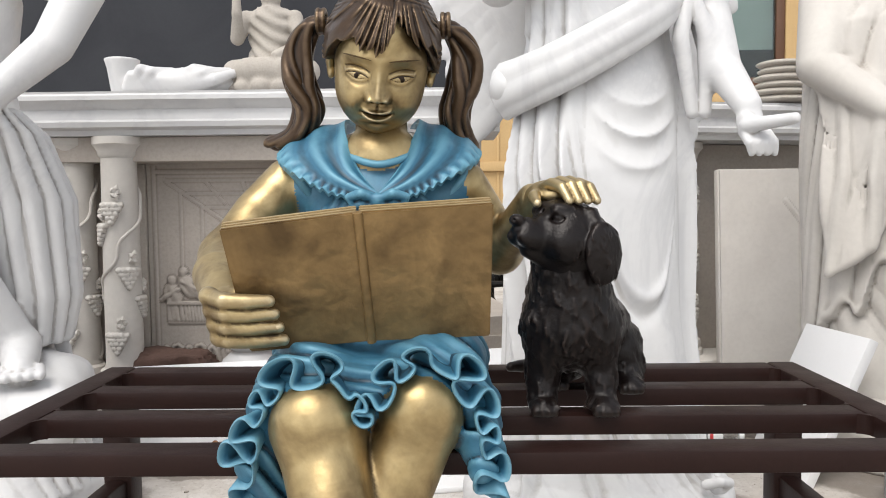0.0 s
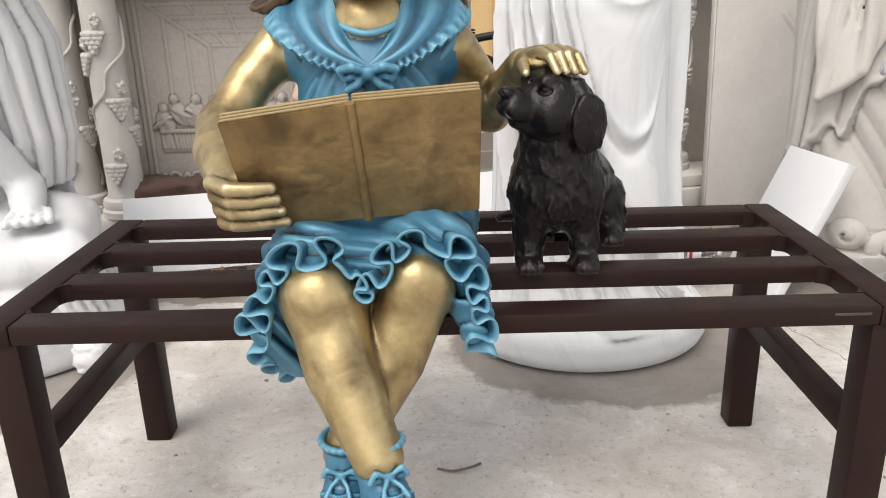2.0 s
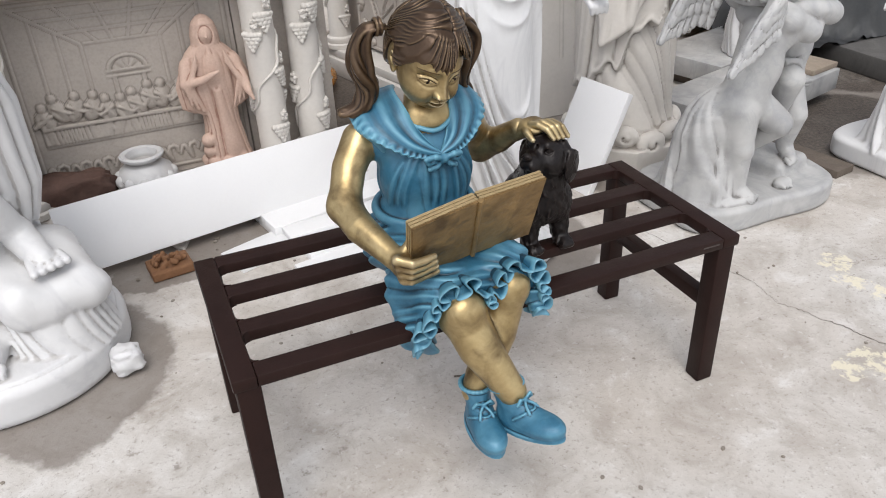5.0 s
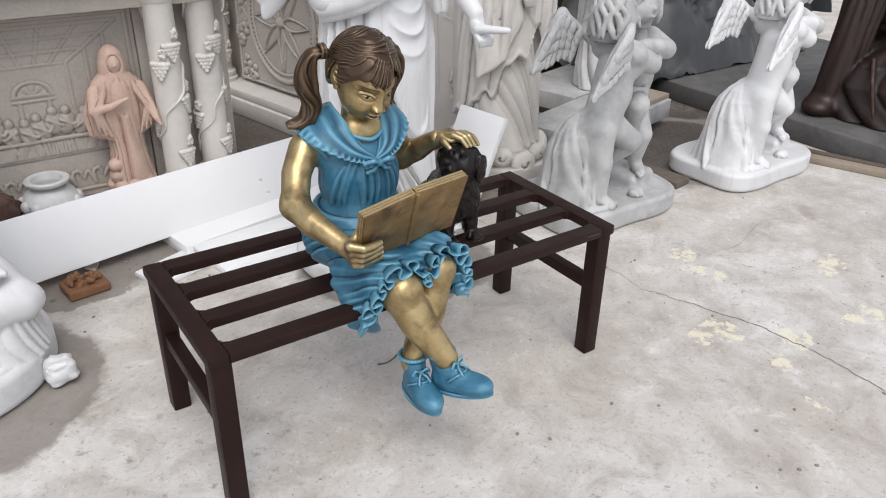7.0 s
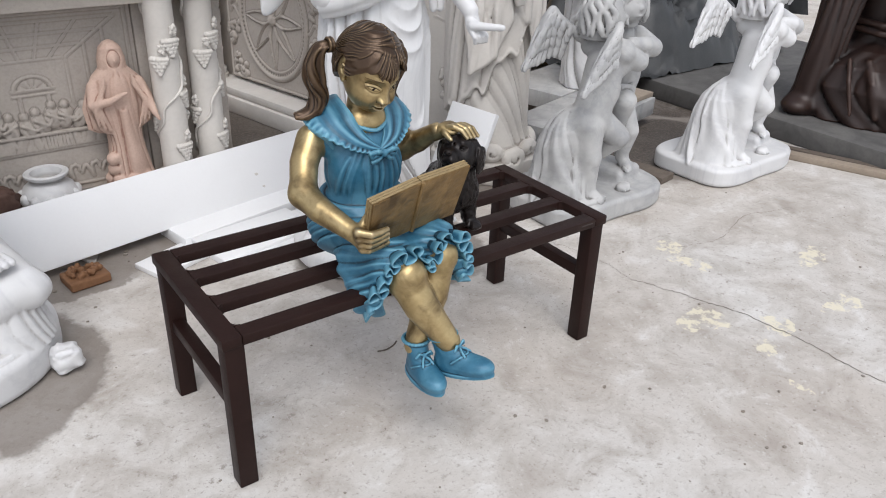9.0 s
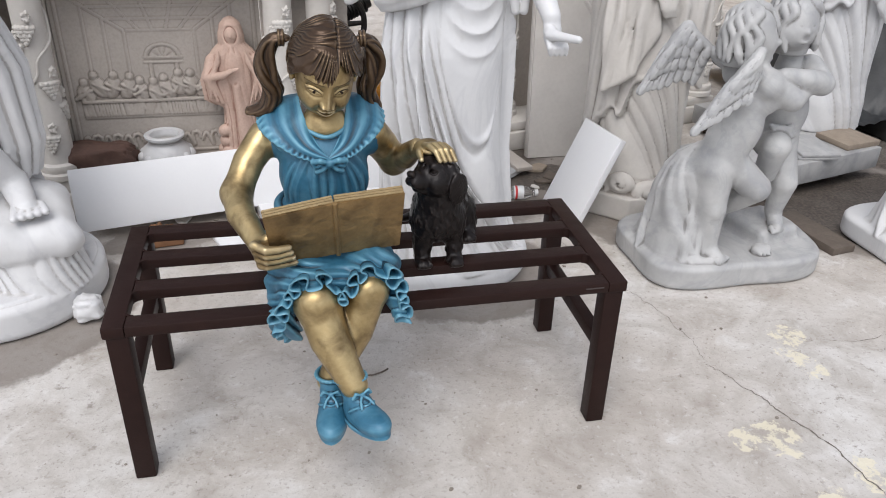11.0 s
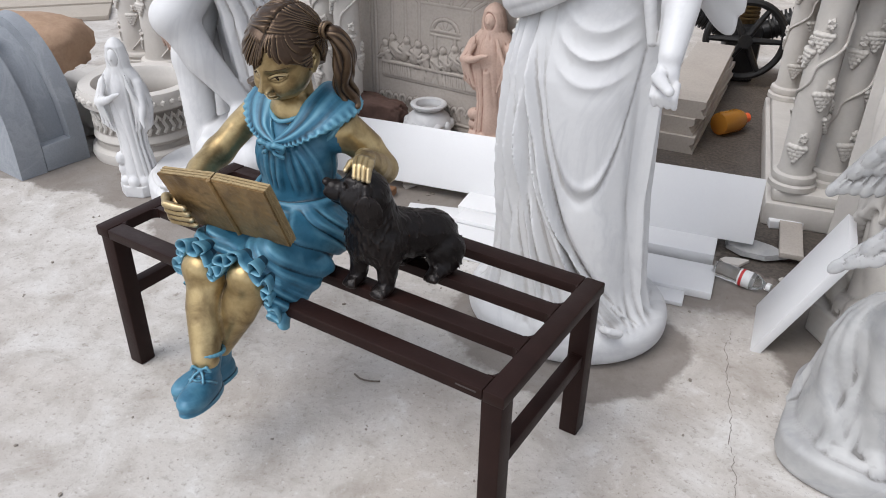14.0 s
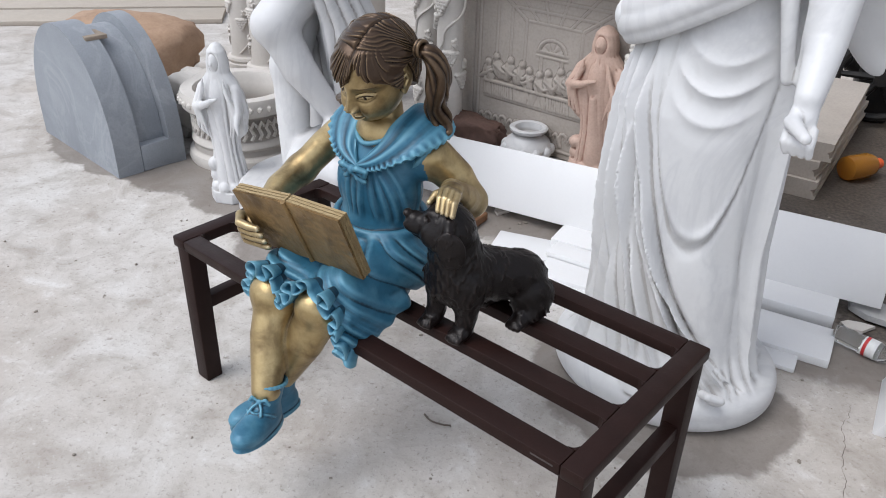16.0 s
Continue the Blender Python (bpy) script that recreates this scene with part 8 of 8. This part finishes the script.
# ---- buildings at the back ----
def back_buildings():
    ob = part("wall_dark", block((-11.0, 8.0, 0), (0.06, 8.2, 5.0), 0.01), CHARCOAL)
    tagged(ob, "dark charcoal sheeting behind the mantel", "wall", kind="structure")
    w = empty("wall_ochre", (0, 8.0, 0), 0, "ochre rendered wall with a brown framed window", "wall", kind="structure")
    x0, x1, z0, z1 = 2.48, 3.83, 2.07, 3.88
    for lo, hi in (((0.061, 0, 0), (x0, 0.2, 5.0)), ((x1, 0, 0), (11.0, 0.2, 5.0)), ((x0, 0, 0), (x1, 0.2, z0)), ((x0, 0, z1), (x1, 0.2, 5.0))):
        part("wall_panel", block(lo, hi, 0.0), OCHRE, w, smooth=False)
    for z in (1.86, 1.135):
        part("ledge", block((0.065, -0.05, z), (11.0, -0.001, z + 0.11), 0.01), OCHRE, w)
    for x in (0.55, 4.4, 6.3):
        part("groove_strip", block((x, -0.015, 0.0), (x + 0.03, -0.001, 1.85), 0.004), OCHRE, w)
    win = empty("window_1", (0, 8.0, 0), 0, "brown framed window with dark greenish glass", "window", kind="structure")
    f = 0.1
    for lo, hi in (((x0, 0.02, z0), (x0 + f, 0.1, z1)), ((x1 - f, 0.02, z0), (x1, 0.1, z1)), ((x0 + f, 0.02, z0), (x1 - f, 0.1, z0 + f)), ((x0 + f, 0.02, z1 - f), (x1 - f, 0.1, z1))):
        part("window_frame", block(lo, hi, 0.006), BROWN_FRAME, win)
    part("pane", block((x0 + f, 0.05, z0 + f), (x1 - f, 0.056, z1 - f), 0.0), GLASS, win, smooth=False)
    part("blind", block((x0 + f, 0.12, 2.5), (x1 - f, 0.125, z1), 0.0), LABEL_WHITE, win, "pale roller blind", smooth=False)
    part("room_back", block((x0 - 0.2, 0.6, z0 - 0.3), (x1 + 0.2, 0.62, z1 + 0.3), 0.0), CHARCOAL, win, smooth=False)


back_buildings()


def shelf_bowl():
    c = Clay((-0.26, -0.12, 0), (0.26, 0.12, 0.16), 0.006)
    c.robe([(0.0, -0.2, 0, 0.035, 0.04), (0.1, -0.2, 0, 0.05, 0.055), (0.13, -0.2, 0, 0.06, 0.06)], None, k=0.01)
    for k in range(9):
        c.chain([(-0.16 + 0.02 * k, -0.06, 0.02), (-0.14 + 0.035 * k, -0.07 - 0.01 * math.sin(k), 0.06 + 0.02 * math.sin(k * 1.3)), (-0.1 + 0.04 * k, -0.03, 0.08)], [0.02, 0.02, 0.012], k=0.01)
    c.egg((0.0, 0.0, 0.04), (0.2, 0.09, 0.05), k=0.02)
    ob = new("carved_scroll_bowl", c.mesh([MARBLE]))
    ob.matrix_basis = pose(-0.9, 1.75, 1.155)
    tagged(ob, "white marble carved bowl with scrolls on the mantel shelf", "carving")
    d = Clay((-0.16, -0.12, 0), (0.16, 0.12, 0.2), 0.007)
    for k in range(6):
        d.egg((0.0, 0, 0.02 + 0.028 * k), (0.12 - 0.006 * k + 0.012 * (k % 2), 0.09, 0.018), k=0.008)
    ob = new("carved_stone_basket", d.mesh([BUDDHA]))
    ob.matrix_basis = pose(1.35, 2.2, 1.155)
    tagged(ob, "beige carved stone basket on the altar shelf", "carving")


shelf_bowl()


# ---- litter and grit on the concrete ----
def litter():
    bm = bmesh.new()
    tube(curve([(0.0, 0.33, 0.006), (0.03, 0.322, 0.006), (0.065, 0.33, 0.008), (0.085, 0.345, 0.006)], 4), 0.0028, bm, 6)
    tagged(part("twig", bm, WOOD_DARK), "thin brown twig on the concrete under the bench", "twig")
    rnd = random.Random(12)
    bm = bmesh.new()
    for k in range(420):
        x, y = rnd.uniform(-2.2, 2.6), rnd.uniform(-1.2, 2.6)
        s = rnd.choice((0.002, 0.0025, 0.003, 0.004, 0.006)) * (1.5 if y > 1.2 else 1)
        bmesh.ops.create_icosphere(bm, subdivisions=1, radius=s, matrix=pose(x, y, s * 0.4, 0, 0, rnd.uniform(0, 180)) @ Matrix.Diagonal((rnd.uniform(0.7, 1.6), 1, 0.6, 1)))
    tagged(part("grit", bm, PEBBLE), "scattered small stone grit on the concrete", "grit", kind="stuff")


litter()


def crack(points, width, seed, label):
    """A narrow broken line in the concrete."""
    rnd = random.Random(seed)
    bm = bmesh.new()
    line = curve([(x, y, 0) for x, y in points], 14)
    rows, stray = [], 0.0
    for i, p in enumerate(line):
        t = (line[min(i + 1, len(line) - 1)] - line[max(i - 1, 0)]).normalized()
        n_ = Vector((-t.y, t.x, 0))
        stray = 0.8 * stray + rnd.uniform(-0.006, 0.006)
        p = p + n_ * stray
        w = width * (0.25 + rnd.random()) * math.sin(math.pi * (0.04 + 0.92 * i / (len(line) - 1))) ** 0.4
        rows.append([bm.verts.new((p + n_ * w * s).to_tuple()[:2] + (0.0012 if s else 0.0016,)) for s in (-0.5, 0.0, 0.5)])
    for a, b in zip(rows, rows[1:]):
        for k in (0, 1):
            bm.faces.new((a[k], b[k], b[k + 1], a[k + 1]))
    bmesh.ops.recalc_face_normals(bm, faces=bm.faces)
    ob = part("floor_crack", bm, CRACK, smooth=False)
    tagged(ob, label, "crack", kind="structure")


crack([(1.10, 0.20), (1.153, 0.095), (1.19, -0.02), (1.24, -0.15), (1.28, -0.33), (1.303, -0.486), (1.296, -0.66), (1.33, -0.9)], 0.0052, 1, "thin dark crack in the concrete")
crack([(0.885, 1.21), (0.90, 1.10), (0.935, 0.96), (0.985, 0.80), (1.05, 0.65), (1.085, 0.50), (1.12, 0.32), (1.10, 0.2)], 0.0022, 2, "fine crack in the concrete")
crack([(1.45, 0.30), (1.7, 0.22), (2.0, 0.30), (2.3, 0.24)], 0.002, 3, "fine crack in the concrete")
